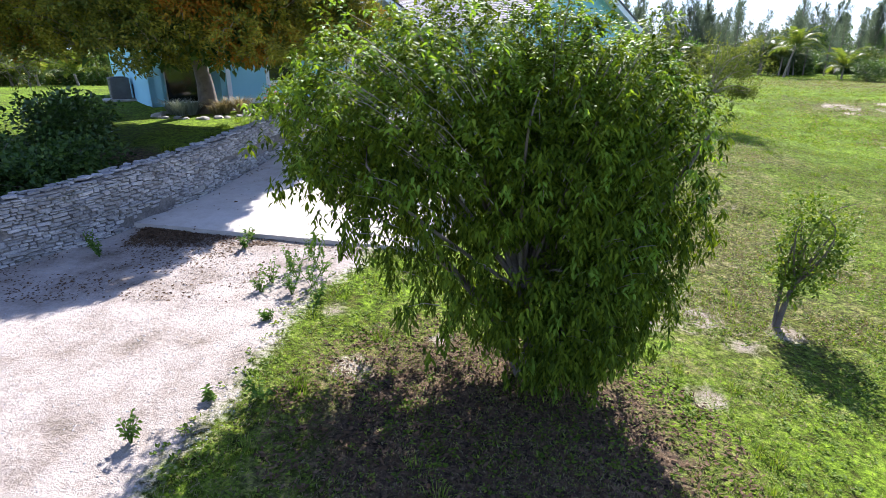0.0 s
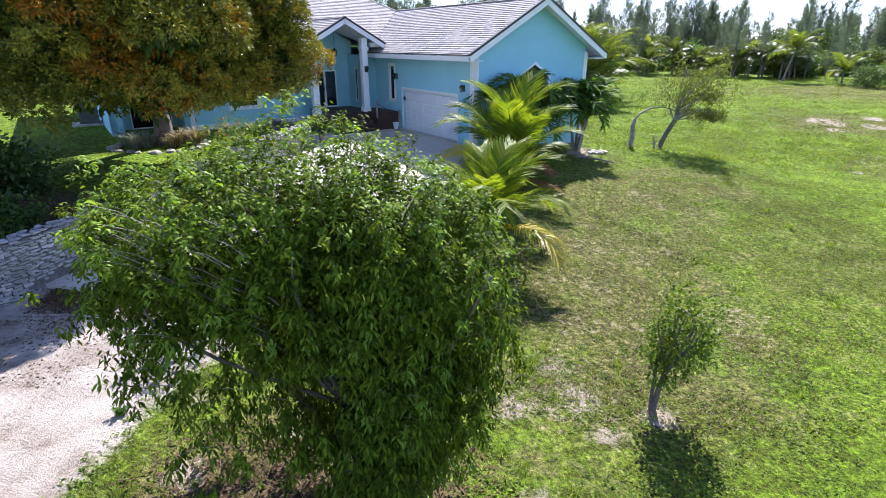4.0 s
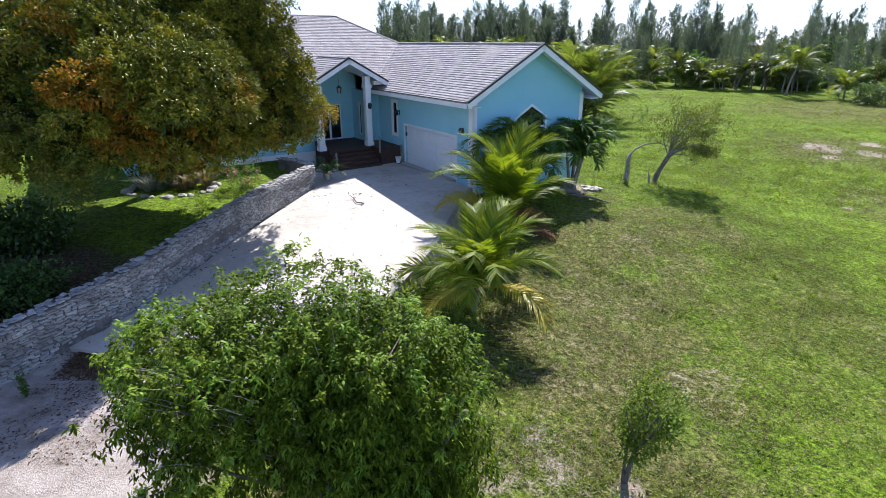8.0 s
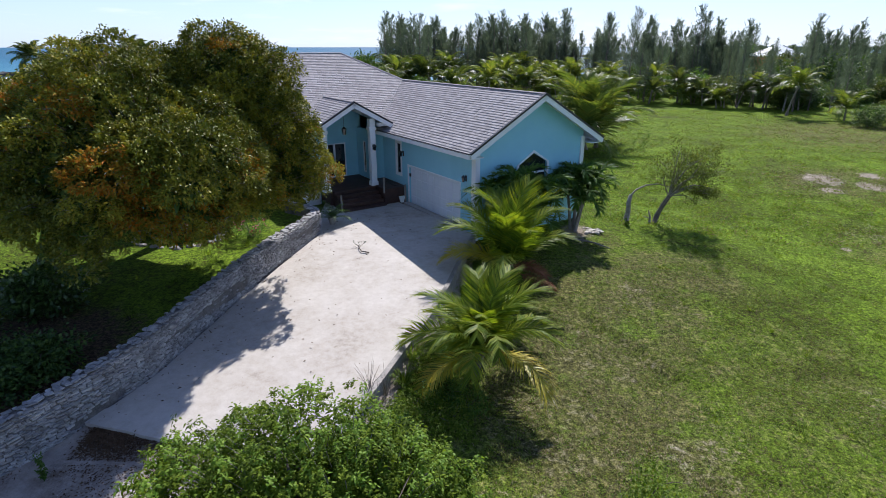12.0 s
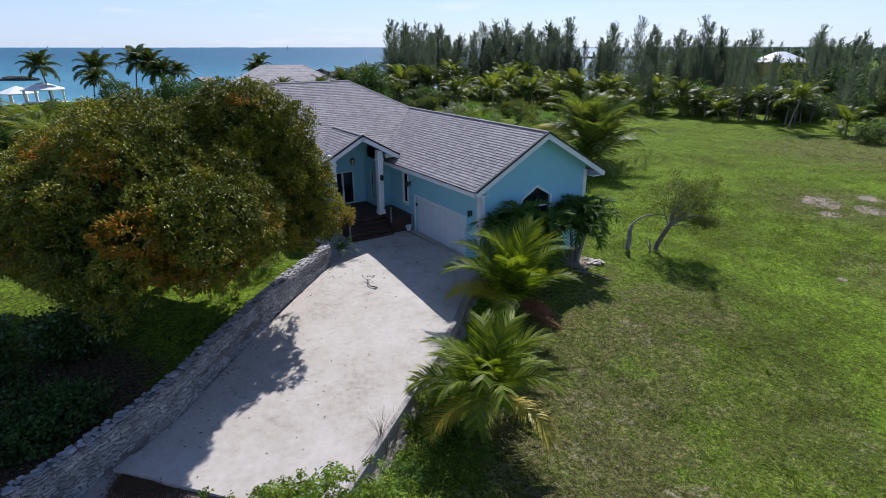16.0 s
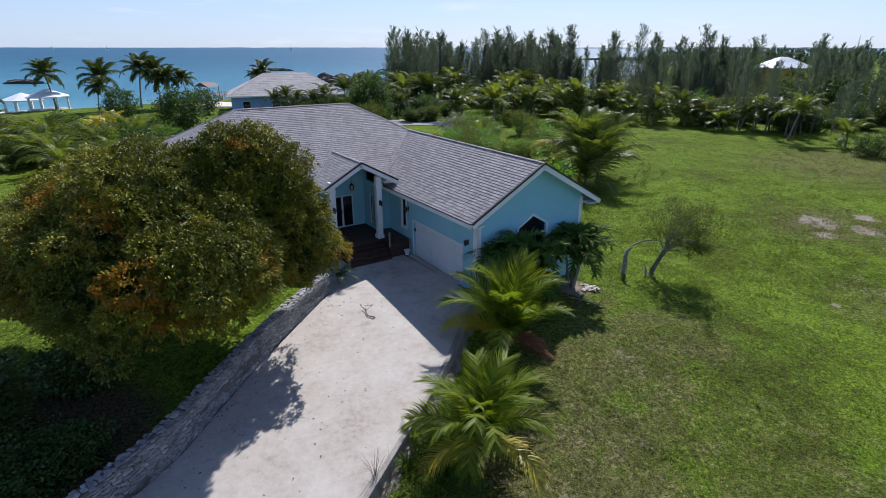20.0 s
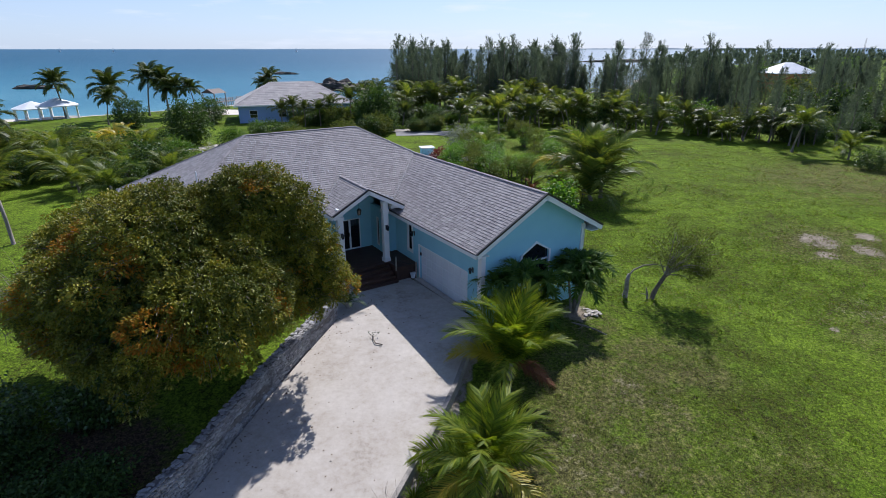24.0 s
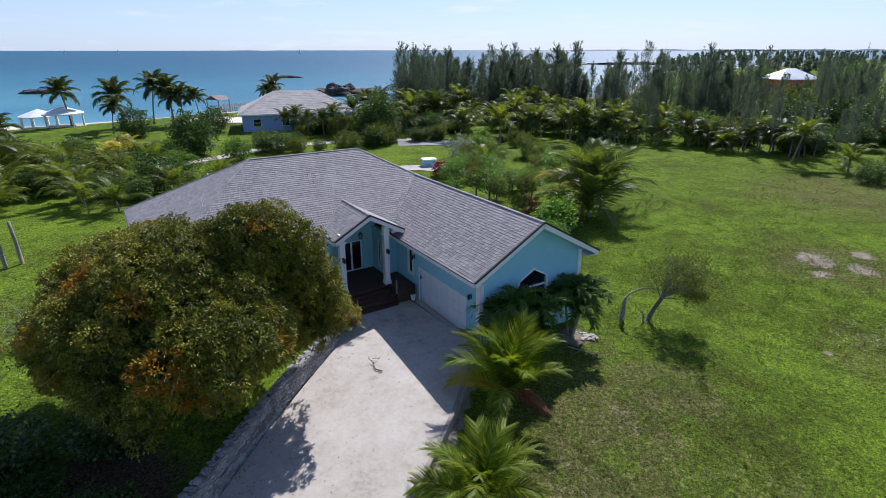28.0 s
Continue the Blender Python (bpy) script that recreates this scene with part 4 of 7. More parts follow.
    vb, fl, bl, br = (-4.2, 8.7, EAVE), (-17.3, 8.7, EAVE), (-17.3, 22.9, EAVE), (4.2, 22.9, EAVE)
    pa, pb = (-5.85, 7.75, 6.5), (-5.85, 11.68, 6.5)
    pl, pl2, pr, pr2 = (-8.05, 7.75, 5.29), (-8.05, 9.48, 5.29), (-3.65, 7.75, 5.29), (-3.65, 9.48, 5.29)
    k = math.hypot(1, SLOPE)
    planes = [
        ("roof", [ap, vt, vb, gl], gl, (0, 1, 0), (1, 0, SLOPE), lambda x, y: x < 3.6 and y < 4.8),
        ("roof", [ap, gr, br, R, vt], gr, (0, 1, 0), (-1, 0, SLOPE), None),
        ("roof", [R, vt, (-3.43, 9.47, EAVE + SLOPE * 0.77), pb], fl, (1, 0, 0), (0, 1, SLOPE), None),
        ("roof", [L, R, pb], fl, (1, 0, 0), (0, 1, SLOPE), None),
        ("roof", [fl, (-8.83, 8.7, EAVE), pb, L], fl, (1, 0, 0), (0, 1, SLOPE), None),
        ("roof", [(-8.83, 8.7, EAVE), (-8.05, 8.7, EAVE), pl2], fl, (1, 0, 0), (0, 1, SLOPE), None),
        ("roof", [L, fl, bl], fl, (0, 1, 0), (1, 0, SLOPE), None),
        ("roof", [R, L, bl, br], bl, (1, 0, 0), (0, -1, SLOPE), None),
        ("porch_roof", [pa, pb, pl2, pl], pl, (0, 1, 0), (1, 0, SLOPE), None),
        ("porch_roof", [pa, pb, pr2, pr], pr, (0, 1, 0), (-1, 0, SLOPE), None)]
    joined = []
    count = [0]
    for i, (name, poly, o, a, s, near) in enumerate(planes):
        slab = roof_plane(name, H, poly, WHITE)
        if near:
            def limit(x, y, near=near):
                if near(x, y) and count[0] < 299:
                    count[0] += 1
                    return True
                return False
        joined += tiles_on(slab, poly, o, a, s, limit if near else None, seed=10 + i)
    for i, (p, q) in enumerate(((ap, vt), (R, vt), (L, R), (L, fl), (L, bl), (R, br), (pa, pb))):
        joined += ridge_caps(p, q, 30 + i)
    V, F = merge(joined)
    tagged(part("roof_tiles", mesh_of("roof_tiles", V, F, TILE), None, H, "grey flat roof tiles laid in courses"), kind="stuff")
    lift = Vector((0, 0, 0.062))
    for p, q, w in ((gl, ap, 0.26), (gr, ap, 0.26), (pl, pa, 0.24), (pr, pa, 0.24)):
        d = Vector((0, -0.03, -0.0))
        part("barge_board", beam(Vector(p) + d, Vector(q) + d, 0.05, w), WHITE, H, "white barge board")
        part("drip_edge", beam(Vector(p) + d + lift, Vector(q) + d + lift, 0.1, 0.085), BLACK, H)
    for p, q in ((gl, vb), (gr, br), ((-8.05, 8.7, EAVE), fl), (fl, bl), (pl, pl2), (pr, (-3.65, 8.6, 5.29))):
        part("fascia", beam(Vector(p) - Vector((0, 0, 0.0)), Vector(q), 0.045, 0.2), WHITE, H, "white fascia board")
        part("drip_edge", beam(Vector(p) + lift * 0.9, Vector(q) + lift * 0.9, 0.07, 0.045), BLACK, H)
    part("soffit", boxed(-4.18, -3.4, 0.02, 8.7, EAVE - 0.22, EAVE - 0.18), WHITE, H)
    part("soffit", boxed(3.4, 4.18, 0.02, 22.8, EAVE - 0.22, EAVE - 0.18), WHITE, H)
    part("soffit", boxed(-17.2, -8.05, 8.72, 9.4, EAVE - 0.22, EAVE - 0.18), WHITE, H)
    part("porch_header", boxed(-4.4, -3.8, 7.95, 8.3, 5.15, 5.35, 0.01), WHITE, H)
    # vent pipes
    for u, v in ((-13.6, 13.2), (-12.2, 19.0)):
        z = EAVE + SLOPE * min(u + 17.3, v - 8.7, 22.9 - v)
        V, F = tube([(u, v, z - 0.1), (u, v, z + 0.55)], [0.04, 0.04], 8)
        part("vent_pipe", mesh_of("vent_pipe", V, F, WHITE), None, H)
    return H


house()

# ---- plants: generators ----
def leaf_cloud(P, D, L, Wd, droop, rng, segs=2):
    """Leaves at P pointing along D, each with its own tilt. Returns vertex and face arrays."""
    n = len(P)
    D = D / np.linalg.norm(D, axis=1, keepdims=True)
    up = np.array([0, 0, 1.0]) + rng.normal(0, 0.45, (n, 3))
    Sd = np.cross(D, up)
    Sd /= np.linalg.norm(Sd, axis=1, keepdims=True) + 1e-9
    L, Wd = L[:, None], Wd[:, None]
    dn = np.array([0, 0, -1.0])
    if segs == 1:
        mid = P + D * L * 0.5
        tip = P + D * L + dn * L * droop
        V = np.stack([P, mid + Sd * Wd, tip, mid - Sd * Wd], 1).reshape(-1, 3)
        F = np.arange(n)[:, None] * 4 + np.array([[0, 1, 2, 3]])
        return V, F
    m1, m2 = P + D * L * 0.35 + dn * L * droop * 0.12, P + D * L * 0.7 + dn * L * droop * 0.45
    tip = P + D * L * 0.97 + dn * L * droop
    V = np.stack([P, m1 + Sd * Wd, m1 - Sd * Wd, m2 + Sd * Wd * 0.8, m2 - Sd * Wd * 0.8, tip], 1).reshape(-1, 3)
    b = (np.arange(n) * 6)[:, None]
    F = [tuple(f) for q in ((0, 1, 2), (1, 3, 4, 2), (3, 5, 4)) for f in (b + np.array(q)).tolist()]
    return V, F


def shell_points(n, centre, radii, rng, lump=0.25, inner=0.55, seed=0.0, floor=-1.0):
    """Points in the outer part of a lumpy ellipsoid, with their outward ways."""
    out, way = [], []
    while len(out) < n:
        d = Vector(rng.normal(0, 1, 3)).normalized()
        if d.z < floor:
            continue
        k = 1 + lump * noise.noise(d * 1.7 + Vector((seed, 0, 0))) + lump * 0.7 * noise.noise(d * 4.1 + Vector((0, seed, 0)))
        r = k * (inner + (1 - inner) * math.sqrt(rng.random()))
        out.append((centre[0] + d.x * radii[0] * r, centre[1] + d.y * radii[1] * r, centre[2] + d.z * radii[2] * r))
        way.append(d)
    return np.array(out), np.array(way)


def limbs(root, base, targets, r0, mat, rng, fork=0.35, name="limb", sag=0.0):
    """Bent limbs from the fork to their targets, each a part."""
    b = Vector(base)
    for q in targets:
        q = Vector(q)
        pts, rad = [], []
        bend = Vector((rng.normal(0, 0.12), rng.normal(0, 0.12), 0.18)) * (q - b).length
        for i in range(7):
            k = i / 6
            pts.append(b.lerp(q, k) + bend * math.sin(math.pi * k) * (1 - sag))
            rad.append(r0 * (1 - 0.82 * k))
        part(name, tube_mesh(name, pts, rad, mat, 6), None, root)


def twig_mesh(starts, ends, r, mat):
    pieces = []
    for a, b in zip(starts, ends):
        a, b = Vector(a), Vector(b)
        c = a.lerp(b, 0.5) + Vector((0, 0, 0.08 * (b - a).length))
        pieces.append(tube([a, c, b], [r, r * 0.7, r * 0.3], 4, False))
    V, F = merge(pieces)
    return mesh_of("branchwork", V, F, mat, True)


def frond_arrays(L, rng, arch=0.9, width=0.42, n=46, seg=2, twist=0.0, vee=0.5, fat=1.0, limp=0.75):
    """A pinnate frond from the origin, out along +x and arching down: rachis tube and leaflets."""
    K = 10
    pts = []
    x = z = 0.0
    ang = 0.0
    for i in range(K + 1):
        pts.append(Vector((x, 0.03 * math.sin(i) * twist, z)))
        ang -= arch / K * (0.15 + 2.6 * (i / K) ** 2)
        x += L / K * math.cos(ang)
        z += L / K * math.sin(ang)
    V, F = tube(pts, [0.028 * (1 - 0.85 * i / K) * L / 2.2 for i in range(K + 1)], 4, False)
    for i in range(n):
        k = 0.14 + 0.86 * i / (n - 1)
        f = k * K
        j = min(int(f), K - 1)
        p = pts[j].lerp(pts[j + 1], f - j)
        d = (pts[j + 1] - pts[j]).normalized()
        ll = width * L * (0.35 + 0.9 * math.sin(math.pi * min(1, k * 0.86 + 0.08)) ** 0.8) * (0.62 + 0.0 * k)
        for s in (-1, 1):
            side = Vector((0, s, 0))
            upn = d.cross(Vector((0, 1, 0))) * -1
            w = (side * (1.0 - 0.4 * k) + d * (0.4 + 0.5 * k) + upn * vee * (1 - k * 0.7) * rng.uniform(0.4, 1.2) * (-1 if upn.z < 0 else 1)).normalized()
            w.z += rng.gauss(0, 0.06)
            hang = rng.uniform(0.4, 1.0) * ll * limp
            a = p
            m = p + w * ll * 0.5 + Vector((0, 0, -hang * 0.2))
            t = p + w * ll * 0.93 + Vector((0, 0, -hang))
            q = d * (0.016 * L / 2.2 + 0.006) * fat
            o = len(V)
            V += [a - q * 0.6, a + q * 0.6, m + q, m - q, t]
            F += [(o, o + 1, o + 2, o + 3), (o + 3, o + 2, o + 4)]
    return V, F


def palm(name, m, height, lean, nf, L, seed, label, trunk_r=0.14, group="", single=True, yellow=1, dead=1, mat=None, upright=0.5, leaflets=46, arch=1.0, span=1.65, fat=1.0, limp=0.75):
    """A coconut palm: ringed trunk, each frond a part of its own."""
    rng = random.Random(seed)
    root = thing(name, m, label, "palm tree", group)
    pts, rad = [], []
    n = max(6, int(height / 0.22))
    for i in range(n + 1):
        k = i / n
        pts.append(Vector((lean[0] * k ** 1.6, lean[1] * k ** 1.6, -0.25 + (height + 0.25) * k)))
        rad.append(trunk_r * (1.5 - 0.7 * min(1, k * 5) - 0.2 * k) * (1.0 if i % 2 else 1.1))
    part("trunk", tube_mesh("trunk", pts, rad, PALMBARK, 9), None, root)
    top = pts[-1]
    crown = []
    for i in range(nf):
        k = i / max(1, nf - 1)
        el = upright + 0.75 - span * k ** 1.2 + rng.uniform(-0.12, 0.12)
        az = i * 2.399 + rng.uniform(-0.25, 0.25)
        ln = L * rng.uniform(0.85, 1.08) * (0.75 if k < 0.12 else 1)
        if i >= nf - dead:
            ln *= 0.5
        V, F = frond_arrays(ln, rng, arch * rng.uniform(0.8, 1.3), 0.42, leaflets, 2, fat=fat, limp=limp)
        r = Matrix.Translation(top) @ Matrix.Rotation(az, 4, "Z") @ Matrix.Rotation(-el, 4, "Y") @ Matrix.Rotation(rng.uniform(-0.3, 0.3), 4, "X")
        V = [r @ v for v in V]
        old = k > 0.85
        fm = (LEAF_DEAD if i >= nf - dead else LEAF_YELLOW if old and i >= nf - dead - yellow else mat or LEAF_PALM)
        if single:
            part("frond", mesh_of("frond", V, F, fm), None, root, "yellowing frond" if fm is LEAF_YELLOW else "dead brown frond" if fm is LEAF_DEAD else "")
        else:
            crown.append((V, F))
    if not single:
        V, F = merge(crown)
        part("crown", mesh_of("crown", V, F, mat or LEAF_PALM_FAR), None, root)
    return root


def bush(name, m, radii, n, leaf, mat, seed, label, category="bush", group="", droop=0.2, stems=5, lump=0.35, wide=0.4, flowers=0, centre_z=None, stem_mat=None):
    """A shrub of stems and many small leaves, with an uneven outline."""
    rng = np.random.default_rng(seed)
    root = thing(name, m, label, category, group)
    cz = radii[2] * 0.95 if centre_z is None else centre_z
    C, Wy = shell_points(max(20, n // 9), (0, 0, cz), radii, rng, lump, 0.35, seed * 1.7)
    C[:, 2] = np.maximum(C[:, 2], 0.05)
    P = np.repeat(C, 9, 0) + rng.normal(0, leaf * 0.9, (len(C) * 9, 3))
    P[:, 2] = np.maximum(P[:, 2], 0.02)
    D = np.repeat(Wy, 9, 0) * 0.6 + rng.normal(0, 0.6, (len(P), 3)) + np.array([0, 0, 0.25])
    V, F = leaf_cloud(P, D, leaf * rng.uniform(0.7, 1.2, len(P)), leaf * wide * rng.uniform(0.7, 1.1, len(P)), droop, rng, 1)
    part("foliage", mesh_of("foliage", V, F, mat), None, root)
    pick = C[rng.integers(0, len(C), stems)]
    V, F = merge([tube([(0, 0, -0.1), (p[0] * 0.3, p[1] * 0.3, p[2] * 0.5), tuple(p)], [0.035 * radii[2], 0.022 * radii[2], 0.008], 5, False) for p in pick])
    part("branchwork", mesh_of("branchwork", V, F, stem_mat or BARK, True), None, root)
    if flowers:
        Q = C[rng.integers(0, len(C), flowers)]
        Q = np.repeat(Q, 6, 0) + rng.normal(0, 0.05, (flowers * 6, 3)) + np.array([0, 0, 0.08])
        V, F = leaf_cloud(Q, rng.normal(0, 1, (len(Q), 3)) + np.array([0, 0, 0.5]), np.full(len(Q), 0.07), np.full(len(Q), 0.03), 0.0, rng, 1)
        part("flowers", mesh_of("flowers", V, F, LEAF_PINK), None, root, "bright pink flowers")
    return root


def tuft_arrays(rng, n, h, spread, w=0.006, lean=0.5):
    """Grass-like blades from one foot."""
    a = rng.uniform(0, 2 * math.pi, n)
    r = spread * np.sqrt(rng.random(n))
    base = np.stack([r * np.cos(a), r * np.sin(a), np.zeros(n) - 0.01], 1)
    out = np.stack([np.cos(a), np.sin(a), np.zeros(n)], 1)
    hh = h * rng.uniform(0.5, 1.1, n)[:, None]
    side = np.stack([-np.sin(a), np.cos(a), np.zeros(n)], 1) * w
    ln = lean * rng.uniform(0.2, 1.2, n)[:, None]
    mid = base + out * hh * ln * 0.4 + np.array([0, 0, 1.0]) * hh * 0.65
    tip = base + out * hh * ln * 1.2 + np.array([0, 0, 1.0]) * hh * 0.9
    V = np.stack([base - side, base + side, mid + side * 0.8, mid - side * 0.8, tip], 1).reshape(-1, 3)
    b = (np.arange(n) * 5)[:, None]
    F = (b + np.array([0, 1, 2, 3])).tolist() + (b + np.array([3, 2, 4])).tolist()
    return V, F


# ---- mango tree by the gravel track ----
def mango_tree():
    rng = np.random.default_rng(11)
    x, y = 1.2, 6.15
    z = ground_z(x, y)
    root = thing("mango_tree", pose(x, y, z), "bushy young mango tree with long drooping glossy green leaves", "tree")
    stems = [((0, 0, -0.2), (-0.1, 0.05, 1.0), (-0.6, 0.1, 2.6), (-0.9, 0.1, 4.2)), ((0.1, 0, -0.2), (0.12, 0.1, 1.1), (0.3, 0.3, 2.6), (0.5, 0.4, 4.3)), ((-0.05, 0.1, -0.2), (-0.5, 0.2, 0.9), (-1.6, 0.5, 2.0), (-2.6, 0.6, 3.3)), ((0.05, -0.05, -0.2), (0.35, -0.2, 1.0), (1.0, -0.5, 2.2), (1.6, -0.5, 3.4))]
    for s in stems:
        pts = []
        for i in range(9):
            f = i / 8 * 3
            j = min(int(f), 2)
            pts.append(Vector(s[j]).lerp(Vector(s[j + 1]), f - j))
        part("stem", tube_mesh("stem", pts, [0.085 * (1 - 0.85 * i / 8) + 0.008 for i in range(9)], BARK, 7), None, root)
    C1, W1 = shell_points(2500, (-1.0, 0.2, 2.8), (2.75, 1.6, 2.1), rng, 0.34, 0.62, 3.0)
    C2, W2 = shell_points(950, (0.4, 0.0, 1.75), (1.2, 1.1, 1.75), rng, 0.32, 0.55, 8.0)
    C3, W3 = shell_points(1900, (-0.7, 0.2, 2.8), (2.2, 1.35, 1.7), rng, 0.3, 0.15, 5.0)
    C4, W4 = shell_points(900, (0.65, 0.15, 2.9), (1.35, 1.3, 1.6), rng, 0.28, 0.5, 15.0)
    C6, W6 = shell_points(420, (0.15, -0.55, 1.3), (0.85, 0.5, 1.15), rng, 0.3, 0.3, 33.0)
    C7, W7 = shell_points(650, (-1.5, 0.2, 3.6), (1.7, 1.3, 1.0), rng, 0.35, 0.3, 41.0)
    C5, W5 = shell_points(620, (0.15, 0.05, 3.7), (1.5, 1.3, 0.95), rng, 0.3, 0.2, 21.0)
    C, Wy = np.concatenate([C1, C2, C3, C4, C5, C6, C7]), np.concatenate([W1, W2, W3, W4, W5, W6, W7])
    keep = (C[:, 2] > 0.35 + 0.95 * np.maximum(0, -C[:, 0] - 0.3)) & (C[:, 2] > 0.2)
    keep &= C[:, 2] > 0.35 + 0.8 * np.maximum(0, C[:, 0] - 1.15)
    gap = np.array([noise.noise(Vector(c) * 1.15 + Vector((3, 1, 7))) for c in C])
    keep &= (gap > -0.2) | (C[:, 0] > 0.2) | (C[:, 2] > 2.9)
    C, Wy = C[keep], Wy[keep]
    # whorls of leaves at the twig tips: spreading on top, hanging in the shade below
    n = 18
    keep = (C[:, 0] > 0.1) | (C[:, 2] > 2.3) | (rng.random(len(C)) > 0.4)
    C, Wy = C[keep], Wy[keep]
    P = np.repeat(C, n, 0)
    a = np.tile(np.arange(n) * 2.399, len(C)) + np.repeat(rng.uniform(0, 6.28, len(C)), n)
    hang = np.repeat(np.clip(0.5 - 0.45 * Wy[:, 2] - 0.10 * (C[:, 2] - 2.4) + rng.normal(0, 0.2, len(C)), 0.0, 0.9), n)
    out = np.stack([np.cos(a), np.sin(a), 0.15 - 1.25 * hang + rng.normal(0, 0.3, len(P))], 1) + np.repeat(Wy, n, 0) * 0.3
    P = P + np.stack([np.zeros(len(P)), np.zeros(len(P)), -0.009 * np.tile(np.arange(n), len(C)) * (0.3 + hang)], 1) + rng.normal(0, 0.035, P.shape)
    Lf, Wf = rng.uniform(0.055, 0.1, len(P)), rng.uniform(0.011, 0.018, len(P))
    fresh = np.repeat(rng.random(len(C)) < 0.05 + 0.26 * (Wy[:, 2] > 0.1), n)
    for nm, sel, mt, lb in (("crown", ~fresh, LEAF_MANGO, ""), ("new_growth", fresh, LEAF_MANGO_NEW, "pale lime-green new leaves")):
        V, F = leaf_cloud(P[sel], out[sel], Lf[sel], Wf[sel], 0.55, rng, 2)
        tagged(part(nm, mesh_of(nm, V, F, mt), None, root, lb), kind="stuff")
    tagged(part("branchwork", twig_mesh(C[::6] * np.array([0.8, 0.8, 0.93]), C[::6], 0.006, PALEBARK), None, root), kind="stuff")
    limbs(root, (-0.2, 0.1, 1.3), [tuple(c * np.array([0.9, 0.9, 0.97])) for c in C[::170]], 0.03, BARK, rng)


mango_tree()


# ---- young citrus tree on the lawn ----
def sapling():
    rng = np.random.default_rng(21)
    x, y = 6.0, 8.55
    root = thing("young_tree", pose(x, y, ground_z(x, y)) @ Matrix.Scale(1.16, 4), "slender leaning young fruit tree in a bare earth ring", "tree")
    part("trunk", tube_mesh("trunk", [(0, 0, -0.1), (0.04, 0.0, 0.3), (0.10, 0.02, 0.6), (0.25, 0.03, 0.95)], [0.055, 0.042, 0.036, 0.028], BARK, 8), None, root)
    part("trunk", tube_mesh("trunk", [(-0.03, 0.02, -0.1), (-0.02, 0.05, 0.4), (0.0, 0.1, 0.9), (0.05, 0.12, 1.4)], [0.03, 0.026, 0.02, 0.012], BARK, 7), None, root)
    ends = [(0.25 + rng.normal(0, 0.33), rng.normal(0.05, 0.33), rng.uniform(1.0, 2.0)) for _ in range(16)]
    limbs(root, (0.14, 0.02, 0.7), ends, 0.018, BARK, rng)
    C, Wy = shell_points(330, (0.27, 0.05, 1.32), (0.48, 0.48, 0.74), rng, 0.45, 0.3, 4.0)
    C2, W2 = shell_points(40, (0.02, 0.05, 0.75), (0.22, 0.22, 0.4), rng, 0.4, 0.2, 9.0)
    C, Wy = np.concatenate([C, C2]), np.concatenate([Wy, W2])
    P = np.repeat(C, 9, 0) + rng.normal(0, 0.05, (len(C) * 9, 3))
    D = rng.normal(0, 0.7, P.shape) + np.repeat(Wy, 9, 0) * 0.5 + np.array([0, 0, 0.35])
    V, F = leaf_cloud(P, D, rng.uniform(0.05, 0.09, len(P)), rng.uniform(0.015, 0.025, len(P)), 0.2, rng, 1)
    part("crown", mesh_of("crown", V, F, WEED), None, root)


sapling()


